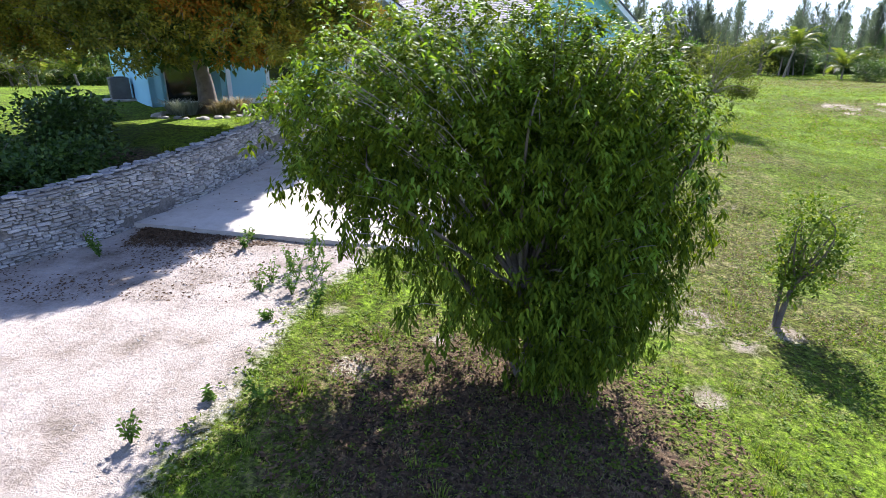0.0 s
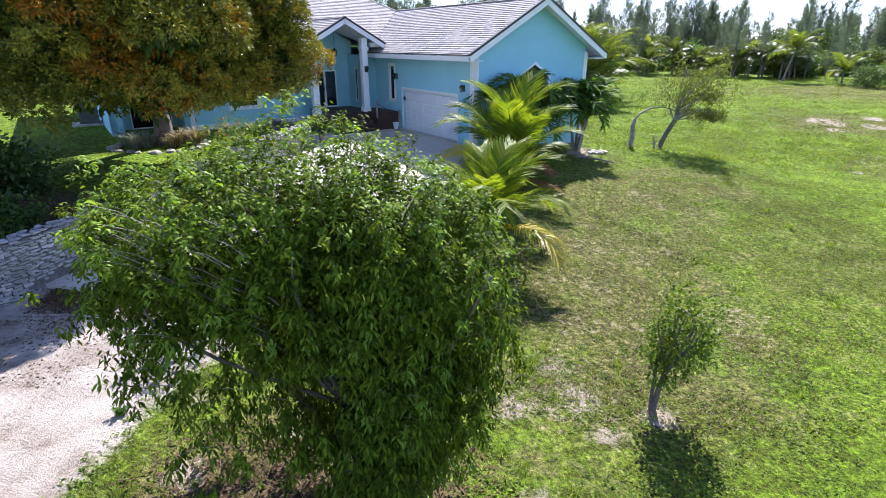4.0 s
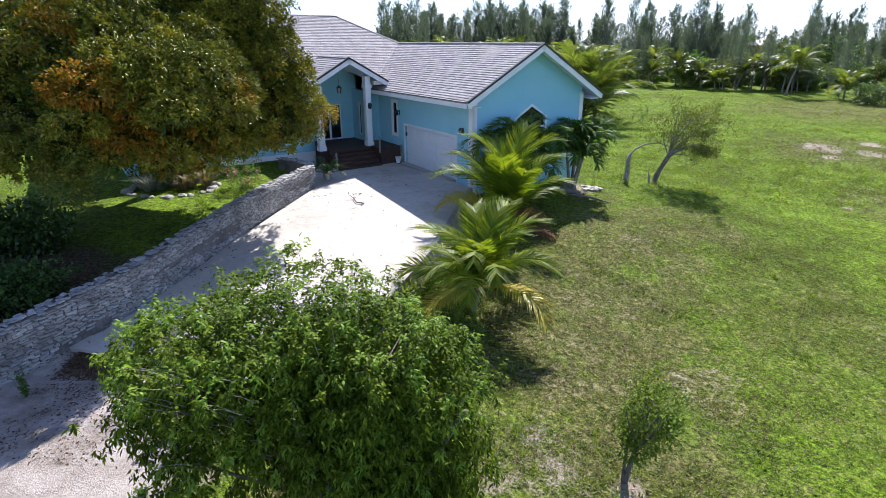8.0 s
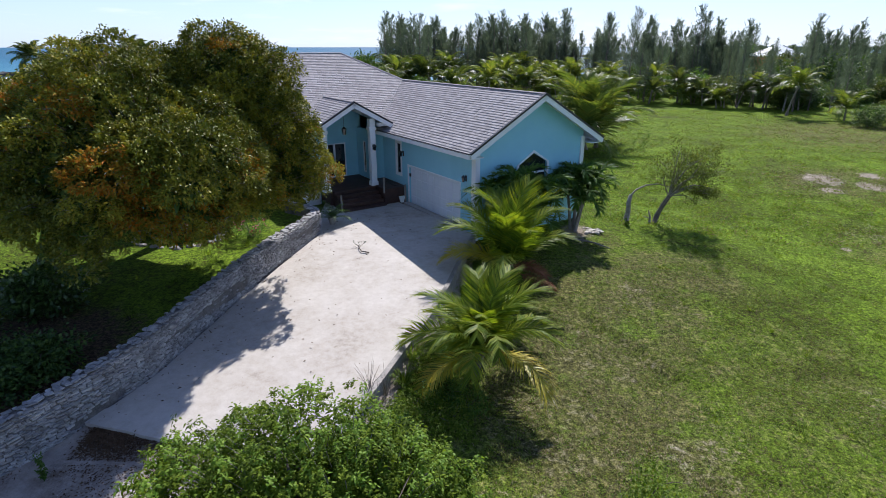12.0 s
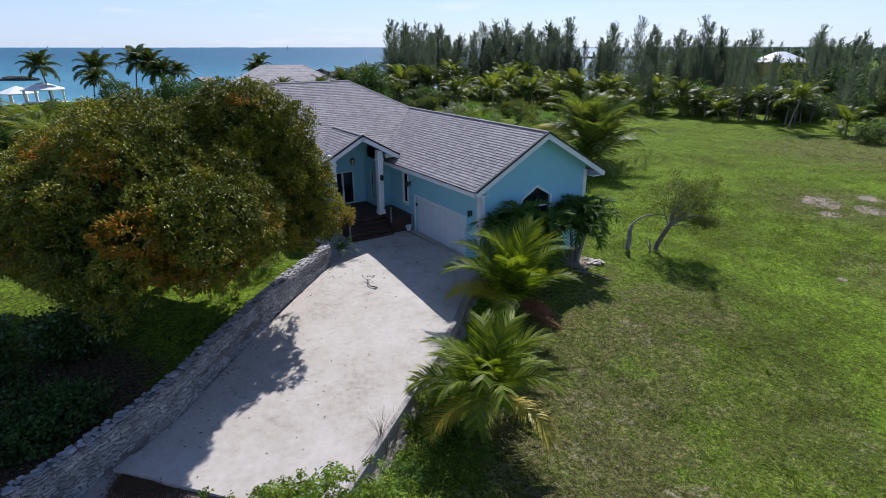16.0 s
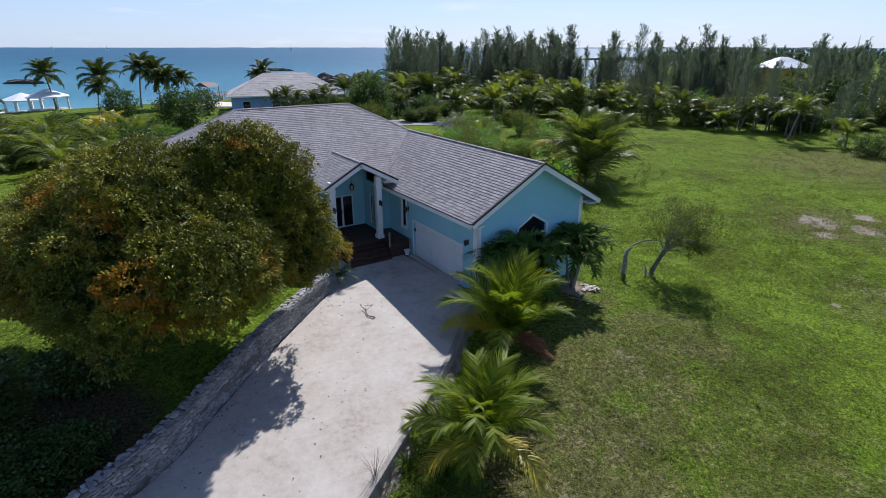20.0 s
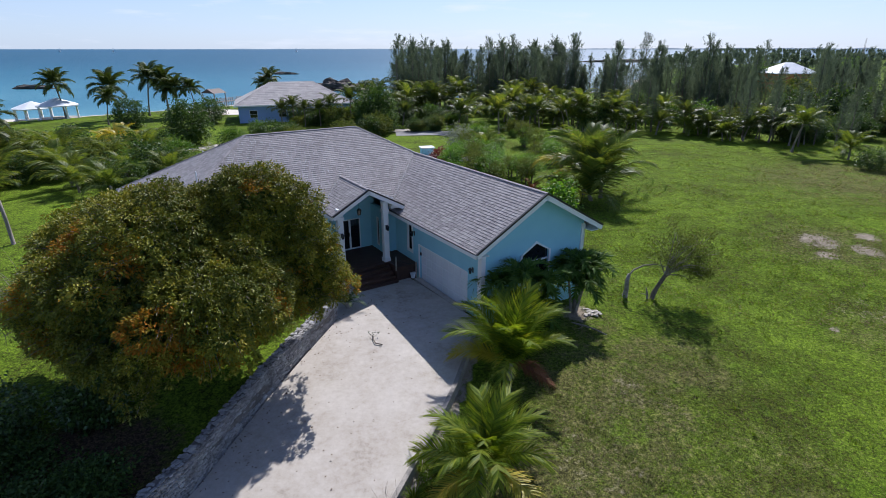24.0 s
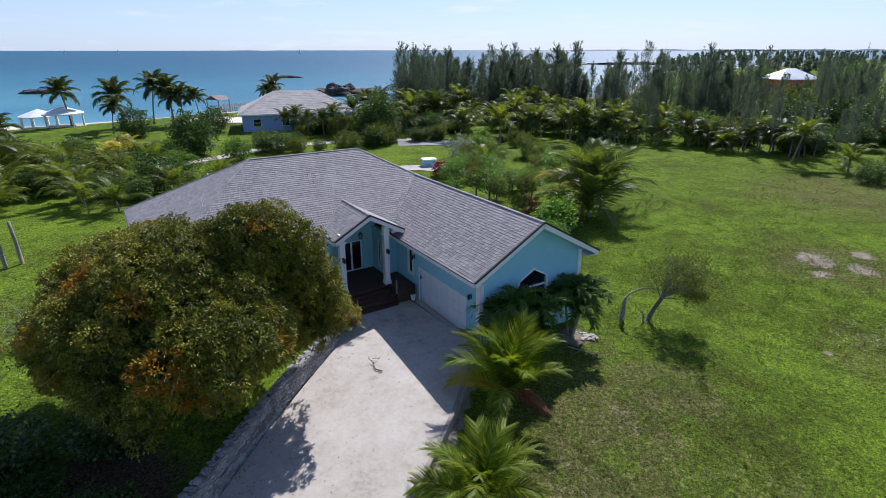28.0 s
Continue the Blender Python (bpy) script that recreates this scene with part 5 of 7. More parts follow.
# ---- large almond tree over the wall ----
def almond_tree():
    rng = np.random.default_rng(31)
    x, y = -10.2, 22.6
    z = ground_z(x, y)
    root = thing("almond_tree", pose(x, y, z), "large spreading tree with dark green leaves turning orange", "tree")
    part("trunk", tube_mesh("trunk", [(0.6, 0, -0.3), (0.62, -0.05, 0.4), (0.62, -0.1, 1.2), (0.55, -0.3, 2.2), (0.45, -0.5, 3.0)], [0.55, 0.38, 0.31, 0.27, 0.23], BARK, 10), None, root)
    # billowing masses, then the lumps of foliage over them
    masses = [((1.95, -4.64, 3.95), (4.3, 4.6, 3.55), 68), ((4.75, -3.48, 6.15), (2.1, 1.2, 1.95), 24), ((5.11, -2.5, 3.45), (2.6, 0.95, 2.8), 30), ((-1.0, -3.9, 2.7), (3.7, 3.2, 2.1), 40), ((5.0, -6.9, 4.5), (1.45, 2.2, 1.2), 26), ((2.6, -3.9, 5.85), (2.1, 1.5, 1.5), 18), ((-0.6, -3.6, 5.1), (2.4, 2.0, 1.6), 20)]
    lobes, core = [], []
    for q, (mc, mr, count) in enumerate(masses):
        core.append(shell_points(count * 110, mc, tuple(v * 0.82 for v in mr), rng, 0.2, 0.45, 1.0 + q, -0.75))
        count = int(count * 2.1)
        for i in range(count):
            a = i * 2.399 + q
            h = -0.5 + 1.48 * (i + 0.5) / count
            w = math.sqrt(max(0.0, 1 - h * h))
            r = rng.uniform(0.36, 0.82) * (0.8 if q in (1, 2, 4, 5, 6) else 1)
            k = rng.uniform(0.80, 1.08)
            c = (mc[0] + math.cos(a) * w * mr[0] * k, mc[1] + math.sin(a) * w * mr[1] * k, mc[2] + h * mr[2] * k)
            lobes.append((c, (r * 1.1, r * 1.1, r * 0.85), int(230 * r * r) + 8, 30.0 + i + 100 * q))
    lobes += [((4.3 + 0.33 * i, -6.0 + 0.85 * i, 2.3 + 0.08 * i), (0.85, 0.9, 0.75), 130, 500.0 + i) for i in range(7)]
    Cs, Ws, Ts = [], [], []
    for c, r, n, s in lobes:
        C, Wy = shell_points(n, c, r, rng, 0.3, 0.8, s, -0.45)
        Cs.append(C)
        Ws.append(Wy)
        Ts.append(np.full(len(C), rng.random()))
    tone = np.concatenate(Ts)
    C, Wy = np.concatenate(Cs), np.concatenate(Ws)
    keep = C[:, 2] > 1.9 + 0.45 * (C[:, 0] < 2.5) + 0.55 * (C[:, 0] < 0.3) - 0.7 * (C[:, 0] > 3.9) + 0.3 * np.sin(C[:, 0] * 1.3) + 0.6 * np.sin(C[:, 1] * 1.9 + C[:, 0])
    C, Wy, tone = C[keep], Wy[keep], tone[keep]
    pick = C[rng.integers(0, len(C), 26)]
    limbs(root, (0.3, -0.5, 2.6), [(p[0] * 0.85, p[1] * 0.85, max(2.8, p[2] * 0.85)) for p in pick], 0.15, BARK, rng)
    # larger leaves within the crown block sun; darker LEAF_DARK paints in their shade
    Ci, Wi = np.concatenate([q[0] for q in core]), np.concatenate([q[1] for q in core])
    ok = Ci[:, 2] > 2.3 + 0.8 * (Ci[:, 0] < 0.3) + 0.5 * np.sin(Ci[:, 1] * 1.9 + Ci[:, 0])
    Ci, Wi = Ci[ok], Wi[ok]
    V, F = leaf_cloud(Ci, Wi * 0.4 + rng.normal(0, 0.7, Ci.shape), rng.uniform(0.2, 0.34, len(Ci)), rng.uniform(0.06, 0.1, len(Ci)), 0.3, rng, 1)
    part("inner_leaves", mesh_of("inner_leaves", V, F, LEAF_DARK), None, root, "leaves inside the crown coloured dark for its shade")
    n = 13
    P = np.repeat(C, n, 0) + rng.normal(0, 0.06, (len(C) * n, 3))
    D = np.repeat(Wy, n, 0) * 0.8 + rng.normal(0, 0.55, P.shape) + np.array([0, 0, 0.15])
    Lf, Wf = rng.uniform(0.08, 0.15, len(P)), rng.uniform(0.022, 0.038, len(P))
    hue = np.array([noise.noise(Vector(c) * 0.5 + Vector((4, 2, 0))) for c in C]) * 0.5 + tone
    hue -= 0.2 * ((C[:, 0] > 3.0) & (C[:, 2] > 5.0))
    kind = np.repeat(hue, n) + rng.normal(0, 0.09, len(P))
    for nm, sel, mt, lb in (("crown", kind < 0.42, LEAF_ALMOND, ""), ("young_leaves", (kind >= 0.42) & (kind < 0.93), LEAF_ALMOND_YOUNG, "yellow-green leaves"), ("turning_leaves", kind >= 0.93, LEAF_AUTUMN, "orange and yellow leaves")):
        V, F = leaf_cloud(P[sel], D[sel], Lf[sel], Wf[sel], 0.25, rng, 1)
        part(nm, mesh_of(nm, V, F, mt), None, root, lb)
    # long thin branches, nearly bare, on the open side
    for i in range(13):
        e = Vector((-4.2 - 1.6 * rng.random(), -5.6 + 3.4 * rng.random(), 1.5 + 2.2 * rng.random()))
        f = Vector((-0.4, -1.6, 2.4))
        pts = [f.lerp(e, k / 6) + Vector((0, 0, 0.5 * math.sin(math.pi * k / 6))) + Vector(rng.normal(0, 0.12, 3)) * (k / 6) for k in range(7)]
        part("bare_branch", tube_mesh("bare_branch", pts, [0.05 * (1 - 0.8 * k / 6) for k in range(7)], PALEBARK, 5), None, root)
        ends = [np.array(p) + rng.normal(0, 0.55, 3) for p in pts[3:] for _ in range(7)]
        part("branchwork", twig_mesh([p for p in pts[3:] for _ in range(7)], ends, 0.01, PALEBARK), None, root)
        Q = np.repeat(np.array(ends), 5, 0) + rng.normal(0, 0.1, (len(ends) * 5, 3))
        V, F = leaf_cloud(Q, rng.normal(0, 1, Q.shape), rng.uniform(0.08, 0.14, len(Q)), rng.uniform(0.02, 0.035, len(Q)), 0.2, rng, 1)
        part("sparse_leaves", mesh_of("sparse_leaves", V, F, LEAF_ALMOND), None, root)
    part("branchwork", twig_mesh(C[::11] * np.array([0.9, 0.9, 0.95]), C[::11] * np.array([1.03, 1.03, 1.01]), 0.016, PALEBARK), None, root)


almond_tree()

# ---- palms by the drive and the gable ----
palm("coconut_palm", pose(3.1, 14.6, ground_z(3.1, 14.6)), 0.7, (0.25, 0.2), 21, 2.75, 41, "young coconut palm with arching yellow-green fronds beside the driveway", 0.13, "palms by the drive", yellow=3, dead=0, upright=0.9, leaflets=76, arch=1.65, span=1.4, fat=0.95, limp=0.5)
palm("coconut_palm", pose(4.45, 20.4, ground_z(4.45, 20.4)), 0.8, (0.1, 0.1), 19, 3.35, 43, "young coconut palm with a dead brown frond beside the driveway", 0.14, "palms by the drive", yellow=1, dead=1, upright=0.95, leaflets=80, arch=1.15, span=1.35, fat=0.95, limp=0.45)


def manila_palm(m, stems, seed, label):
    rng = random.Random(seed)
    root = thing("christmas_palm", m, label, "palm tree", "palms by the gable wall")
    for dx, dy, h in stems:
        part("trunk", tube_mesh("trunk", [(dx * 0.2, dy * 0.2, -0.2), (dx * 0.6, dy * 0.6, h * 0.5), (dx, dy, h)], [0.09, 0.07, 0.05], PALEBARK, 8), None, root)
        for i in range(12):
            V, F = frond_arrays(1.6 * rng.uniform(0.85, 1.1), rng, 2.3, 0.5, 38, 2, vee=0.9, fat=2.3, limp=0.6)
            r = Matrix.Translation((dx, dy, h)) @ Matrix.Rotation(i * 2.4 + rng.uniform(-0.2, 0.2), 4, "Z") @ Matrix.Rotation(-(1.2 - 0.075 * i), 4, "Y")
            part("frond", mesh_of("frond", [r @ v for v in V], F, LEAF_SHRUB), None, root)
    return root


def at_house(u, v):
    p = HOUSE @ Vector((u, v, 0))
    return p.x, p.y


for u, v, st, sd in ((2.0, -0.5, [(-0.4, 0.1, 2.1), (0.25, -0.4, 1.6), (0.6, 0.1, 2.2), (0.1, 0.2, 2.5)], 51), (-1.7, -0.6, [(-1.1, 0.1, 2.3), (-0.1, 0.0, 2.8), (0.9, 0.1, 2.3), (-0.5, -0.4, 1.3), (0.5, -0.4, 1.4)], 53)):
    px, py = at_house(u, v)
    manila_palm(pose(px, py, ground_z(px, py)), st, sd, "clump of dark green palms against the gable wall")


# ---- bent tree and leaning stump on the lawn ----
def bent_tree():
    rng = np.random.default_rng(61)
    x, y = 13.25, 29.2
    root = thing("bent_tree", pose(x, y, ground_z(x, y)), "sparse wind-bent tree with a twisted grey trunk", "tree")
    part("trunk", tube_mesh("trunk", [(0, 0, -0.2), (0.08, 0, 0.45), (0.35, 0.0, 1.1), (0.75, 0.1, 1.8), (1.0, 0.1, 2.6)], [0.16, 0.11, 0.085, 0.07, 0.035], BARK, 8), None, root)
    part("trunk", tube_mesh("trunk", [(0.02, 0, -0.1), (0.3, 0.05, 0.7), (0.8, 0.2, 1.5), (1.5, 0.3, 2.2)], [0.08, 0.065, 0.05, 0.02], BARK, 8), None, root)
    C, Wy = shell_points(400, (1.6, 0.2, 3.0), (1.9, 1.5, 1.5), rng, 0.6, 0.3, 2.0)
    C2, W2 = shell_points(90, (2.5, 0.2, 1.8), (0.9, 0.7, 0.3), rng, 0.3, 0.2, 6.0)
    C, Wy = np.concatenate([C, C2]), np.concatenate([Wy, W2])
    limbs(root, (0.6, 0.05, 1.5), [tuple(p) for p in C[rng.integers(0, len(C), 15)]], 0.04, PALEBARK, rng)
    P = np.repeat(C, 12, 0) + rng.normal(0, 0.11, (len(C) * 12, 3))
    V, F = leaf_cloud(P, rng.normal(0, 1, P.shape), rng.uniform(0.09, 0.16, len(P)), rng.uniform(0.026, 0.04, len(P)), 0.2, rng, 1)
    part("crown", mesh_of("crown", V, F, LEAF_BENT), None, root)
    tagged(part("branchwork", twig_mesh(C[::4] * 0.72 + np.array([0.4, 0.05, 0.55]), C[::4], 0.01, PALEBARK), None, root), kind="stuff")
    part("broken_stub", tube_mesh("broken_stub", [(-0.28, -0.1, -0.05), (-0.3, -0.12, 0.35), (-0.42, -0.1, 0.75)], [0.07, 0.055, 0.03], PALEBARK, 6), None, root, "pale dead stub at the foot")
    part("broken_stub", tube_mesh("broken_stub", [(-0.3, -0.12, 0.3), (-0.75, -0.2, 0.45)], [0.035, 0.012], PALEBARK, 5), None, root)
    x, y = 11.6, 28.95
    st = thing("leaning_stump", pose(x, y, ground_z(x, y)), "weathered stump with a branch arching over to the bent tree", "stump")
    part("trunk", tube_mesh("trunk", [(0, 0, -0.2), (0.08, 0, 0.5), (0.05, 0, 1.0), (0.12, 0.0, 1.45)], [0.17, 0.13, 0.12, 0.09], PALEBARK, 8), None, st)
    part("branch", tube_mesh("branch", [(0.1, 0, 1.35), (0.35, 0.02, 1.7), (0.9, 0.1, 1.95), (1.6, 0.2, 2.0), (2.4, 0.3, 1.75)], [0.06, 0.05, 0.042, 0.034, 0.02], PALEBARK, 7), None, st)


LEAF_BENT = leafy("sparse_leaf", ((0.055, 0.07, 0.02), (0.10, 0.13, 0.03), (0.18, 0.20, 0.05)), (1.3, 1.3, 0.6), 0.4, 0.7, 0.1)
bent_tree()


# ---- grass, weeds, litter ----
def lawn_grass():
    rng = np.random.default_rng(71)
    V1, F1, n_all = [], [], 0
    for n, y0, y1, x1, m, lo, hi, w in ((26000, 2.0, 10.0, 6, 4, 0.03, 0.09, 0.005), (66000, 2.0, 24.0, 16, 3, 0.03, 0.085, 0.006), (85000, 8.0, 40.0, 30, 3, 0.05, 0.15, 0.013), (52000, 28.0, 80.0, 46, 3, 0.12, 0.28, 0.028)):
        y = y0 + (y1 - y0) * rng.random(n) ** 1.3
        x = -3.2 + (x1 + 0.35 * y) * rng.random(n)
        ok = []
        for i in range(n):
            yy = y[i]
            e = on_line(EDGE, yy) + 0.2 if yy > 10 else on_line(GRAVEL_R, yy) + 0.2
            if yy > 23:
                e = max(e, 5.0)
            if x[i] > e and noise.noise(Vector((x[i] * 0.6, yy * 0.6, 0))) + 0.6 * noise.noise(Vector((x[i] * 2.5, yy * 2.5, 5))) > rng.uniform(-0.45, 0.35):
                ok.append(i)
        xx, yy = x[ok], y[ok]
        zz = np.array([ground_z(a, b) for a, b in zip(xx, yy)])
        k = len(xx) * m
        base = np.repeat(np.stack([xx, yy, zz - 0.01], 1), m, 0) + np.concatenate([rng.normal(0, lo, (k, 2)), np.zeros((k, 1))], 1)
        D = np.stack([rng.normal(0, 0.7, k), rng.normal(0, 0.7, k), np.full(k, 0.8)], 1)
        V, F = leaf_cloud(base, D, rng.uniform(lo, hi, k), rng.uniform(0.7, 1.2, k) * w, 0.3, rng, 1)
        V1.append(V)
        F1.append(np.array(F) + n_all)
        n_all += len(V)
    V, F = np.concatenate(V1), np.concatenate(F1)
    mid = V[F[:, 0]]
    dry = rng.random(len(F)) < 0.12 + 0.75 * np.array([dryness(a, b) for a, b, _ in mid])
    for nm, sel, mt, lb in (("lawn_grass", ~dry, GRASS, "short uneven green grass on the lawn"), ("dry_grass", dry, DRYGRASS, "short dry straw-coloured grass on the lawn")):
        f = F[sel]
        me = mesh_of(nm, V[f.ravel()], np.arange(f.size).reshape(-1, 4), mt)
        tagged(new(nm, me), lb, "grass", kind="stuff")


lawn_grass()


def gravel_litter():
    rng = np.random.default_rng(81)
    P = []
    while len(P) < 6000:
        yy = rng.uniform(2.5, 11)
        xx = rng.uniform(-8, -1.0)
        if 2000 < len(P) < 4400:
            yy = 11.35 - (xx + 6.3) * 0.27 - abs(rng.normal(0, 0.35))
        if 2600 < len(P) < 4400:
            xx = -6.5 + abs(rng.normal(0, 0.6))
            yy = 11.3 - (xx + 6.3) * 0.27 - abs(rng.normal(0, 0.3))
        if len(P) >= 4400 and (yy < 7.6 or xx > -3.2):
            continue
        if len(P) >= 4400 and noise.noise(Vector((xx * 0.8, yy * 0.8, 2))) < rng.uniform(-0.3, 0.3):
            continue
        if on_line(WALL_LINE, yy) + 0.1 < xx < on_line(GRAVEL_R, yy) + 0.3:
            P.append((xx, yy, ground_z(xx, yy)))
    pieces = []
    for p in P[:2000]:
        r = rng.uniform(0.006, 0.02)
        V = [Vector(p) + Vector((math.cos(a) * r * rng.uniform(0.6, 1.2), math.sin(a) * r * rng.uniform(0.6, 1.2), 0)) for a in (0, 1.5, 3.1, 4.6)] + [Vector(p) + Vector((0, 0, r * 0.8))]
        pieces.append((V, [(0, 1, 4), (1, 2, 4), (2, 3, 4), (3, 0, 4)]))
    V, F = merge(pieces)
    tagged(new("gravel", mesh_of("gravel", V, F, STONE)), "loose pale gravel on the track", "gravel", kind="stuff")
    extra = []
    while len(extra) < 3200:
        xx = -6.6 + abs(rng.normal(0, 1.1))
        yy = 11.25 - (xx + 6.3) * 0.27 - abs(rng.normal(0, 0.55))
        if xx > on_line(WALL_LINE, yy) + 0.05 and xx < -1.5:
            extra.append((xx, yy, ground_z(xx, yy) + rng.uniform(0, 0.02)))
    Q = np.array(P[2000:] + extra) + np.array([0, 0, 0.01])
    D = rng.normal(0, 1, Q.shape)
    D[:, 2] *= 0.1
    V, F = leaf_cloud(Q, D, rng.uniform(0.03, 0.09, len(Q)), rng.uniform(0.009, 0.02, len(Q)), 0.0, rng, 1)
    tagged(new("leaf_litter", mesh_of("leaf_litter", V, F, LITTER)), "dry brown fallen leaves on the gravel", "leaf litter", kind="stuff")


gravel_litter()


def lawn_weeds():
    """Flat rosettes of small broad leaves between the grass."""
    rng = np.random.default_rng(85)
    n = 15000
    y = 2.2 + 30 * rng.random(n) ** 1.3
    x = -3.0 + (13 + 0.4 * y) * rng.random(n)
    C = []
    for a, b in zip(x, y):
        e = on_line(EDGE, b) + 0.2 if b > 10 else on_line(GRAVEL_R, b) - 0.1
        if a > e and noise.noise(Vector((a * 0.9, b * 0.9, 9))) > rng.uniform(-0.35, 0.3):
            C.append((a, b, ground_z(a, b) + 0.012))
    P = np.repeat(np.array(C), 9, 0)
    P[:, :2] += rng.normal(0, 0.035, (len(P), 2))
    D = np.stack([rng.normal(0, 1, len(P)), rng.normal(0, 1, len(P)), np.abs(rng.normal(0.35, 0.3, len(P)))], 1)
    V, F = leaf_cloud(P, D, rng.uniform(0.03, 0.075, len(P)), rng.uniform(0.009, 0.018, len(P)), 0.1, rng, 1)
    tagged(new("lawn_weeds", mesh_of("lawn_weeds", V, F, WEED)), "small broad-leaved weeds scattered over the lawn", "weeds", kind="stuff")


lawn_weeds()


def mango_litter():
    rng = np.random.default_rng(83)
    n = 7000
    a, r = rng.uniform(0, 2 * math.pi, n), 2.8 * np.sqrt(rng.random(n))
    x, y = 0.8 + r * np.cos(a), 5.1 + r * np.sin(a)
    Q = np.array([(p, q, ground_z(p, q) + 0.03) for p, q in zip(x, y) if p > on_line(GRAVEL_R, max(0.5, q)) - 0.4])
    D = rng.normal(0, 1, Q.shape)
    D[:, 2] *= 0.2
    V, F = leaf_cloud(Q, D, rng.uniform(0.05, 0.10, len(Q)), rng.uniform(0.010, 0.018, len(Q)), 0.0, rng, 1)
    tagged(new("leaf_litter", mesh_of("leaf_litter", V, F, LITTER)), "brown dead leaves fallen under the mango tree", "leaf litter", kind="stuff")


mango_litter()

# ---- small garden things ----
def on_ground(x, y, turn=0.0, s=1.0):
    return pose(x, y, ground_z(x, y), 0, 0, turn) @ Matrix.Scale(s, 4)


def blade_plant(name, x, y, n, h, spread, mat, seed, label, w=0.012, lean=0.9, group="", category="plant"):
    V, F = tuft_arrays(np.random.default_rng(seed), n, h, spread, w, lean)
    ob = new(name, mesh_of(name, V, F, mat))
    ob.matrix_world = on_ground(x, y)
    return tagged(ob, label, category, group)


TUFTS = []


def tuft(x, y, n, h, spread, seed, w, lean):
    V, F = tuft_arrays(np.random.default_rng(seed), n, h, spread, w, lean)
    TUFTS.append(((V + np.array([x, y, ground_z(x, y)])).tolist(), F))


def weed(x, y, h, seed, label="small leafy weed growing in the gravel"):
    rng = np.random.default_rng(seed)
    root = thing("weed", on_ground(x, y), label, "weed", "weeds on the track")
    ends = [np.array([rng.normal(0, 0.3 * h), rng.normal(0, 0.3 * h), h * rng.uniform(0.6, 1.0)]) for _ in range(6)]
    P, D = [], []
    for i, e in enumerate(ends):
        part("stem", tube_mesh("stem", [(0, 0, -0.03), tuple(e * 0.5 + np.array([0, 0, 0.03])), tuple(e)], [0.008, 0.006, 0.003], LEAF_SHRUB, 4), None, root)
        for k in rng.uniform(0.2, 1.0, 16):
            P.append(e * k)
            D.append(rng.normal(0, 1, 3) * np.array([1, 1, 0.5]) + np.array([0, 0, 0.3]))
    P, D = np.array(P), np.array(D)
    V, F = leaf_cloud(P, D, rng.uniform(0.05, 0.09, len(P)), rng.uniform(0.014, 0.022, len(P)), 0.3, rng, 1)
    part("foliage", mesh_of("foliage", V, F, LEAF_SHRUB), None, root)


for i, (x, y, h) in enumerate(((-2.5, 8.5, 0.5), (-2.35, 9.2, 0.6), (-2.9, 8.35, 0.45), (-2.2, 8.2, 0.5), (-2.7, 8.8, 0.5), (-2.15, 8.75, 0.45), (-2.45, 7.9, 0.4), (-3.0, 8.0, 0.3), (-2.0, 7.7, 0.4), (-3.16, 4.4, 0.36), (-2.65, 5.1, 0.15), (-3.9, 9.9, 0.3), (-2.1, 5.2, 0.3), (-6.6, 9.6, 0.35), (-6.9, 9.9, 0.45), (-4.0, 10.6, 0.25), (-2.6, 7.0, 0.2))):
    weed(x, y, h, 500 + i)
rw = random.Random(77)
for i in range(60):
    y = rw.uniform(2.6, 12)
    x = on_line(GRAVEL_R, y) + rw.uniform(0.1, 7.5) if y < 10 else rw.uniform(0.5, 8)
    tuft(x, y, 46, rw.uniform(0.10, 0.2), 0.12, 600 + i, 0.005, 0.7)
for i in range(40):
    y = rw.uniform(9, 30)
    x = rw.uniform(4.5 if y < 22 else 11, 20)
    tuft(x, y, 40, rw.uniform(0.12, 0.24), 0.22, 660 + i, 0.008, 0.8)
# strip between kerb and palms
for i, (x, y, r, n, mt) in enumerate(((1.55, 14.6, 0.5, 900, WEED), (2.2, 13.6, 0.55, 900, LEAF_SHRUB), (1.4, 12.9, 0.5, 900, WEED), (2.4, 12.4, 0.6, 900, WEED), (1.0, 11.9, 0.45, 700, LEAF_SHRUB), (2.9, 13.1, 0.5, 800, LEAF_SHRUB), (2.3, 15.7, 0.5, 800, LEAF_SHRUB), (3.5, 18.2, 0.6, 900, LEAF_DARK), (3.3, 21.9, 0.5, 700, LEAF_DARK), (4.2, 22.6, 0.6, 800, LEAF_DARK))):
    bush("ground_cover", on_ground(x, y), (r * 1.2, r * 1.2, r * 0.5), n, 0.07, mt, 700 + i, "low leafy ground cover beside the driveway", group="ground cover by the drive", stems=3)
for i, (x, y) in enumerate(((1.15, 14.9), (1.0, 13.7), (1.75, 15.5))):
    blade_plant("spider_plant", x, y, 110, 0.55, 0.12, GRASS, 720 + i, "clump of long arching strap leaves by the kerb", 0.012, 1.0, "strap-leaf clumps")
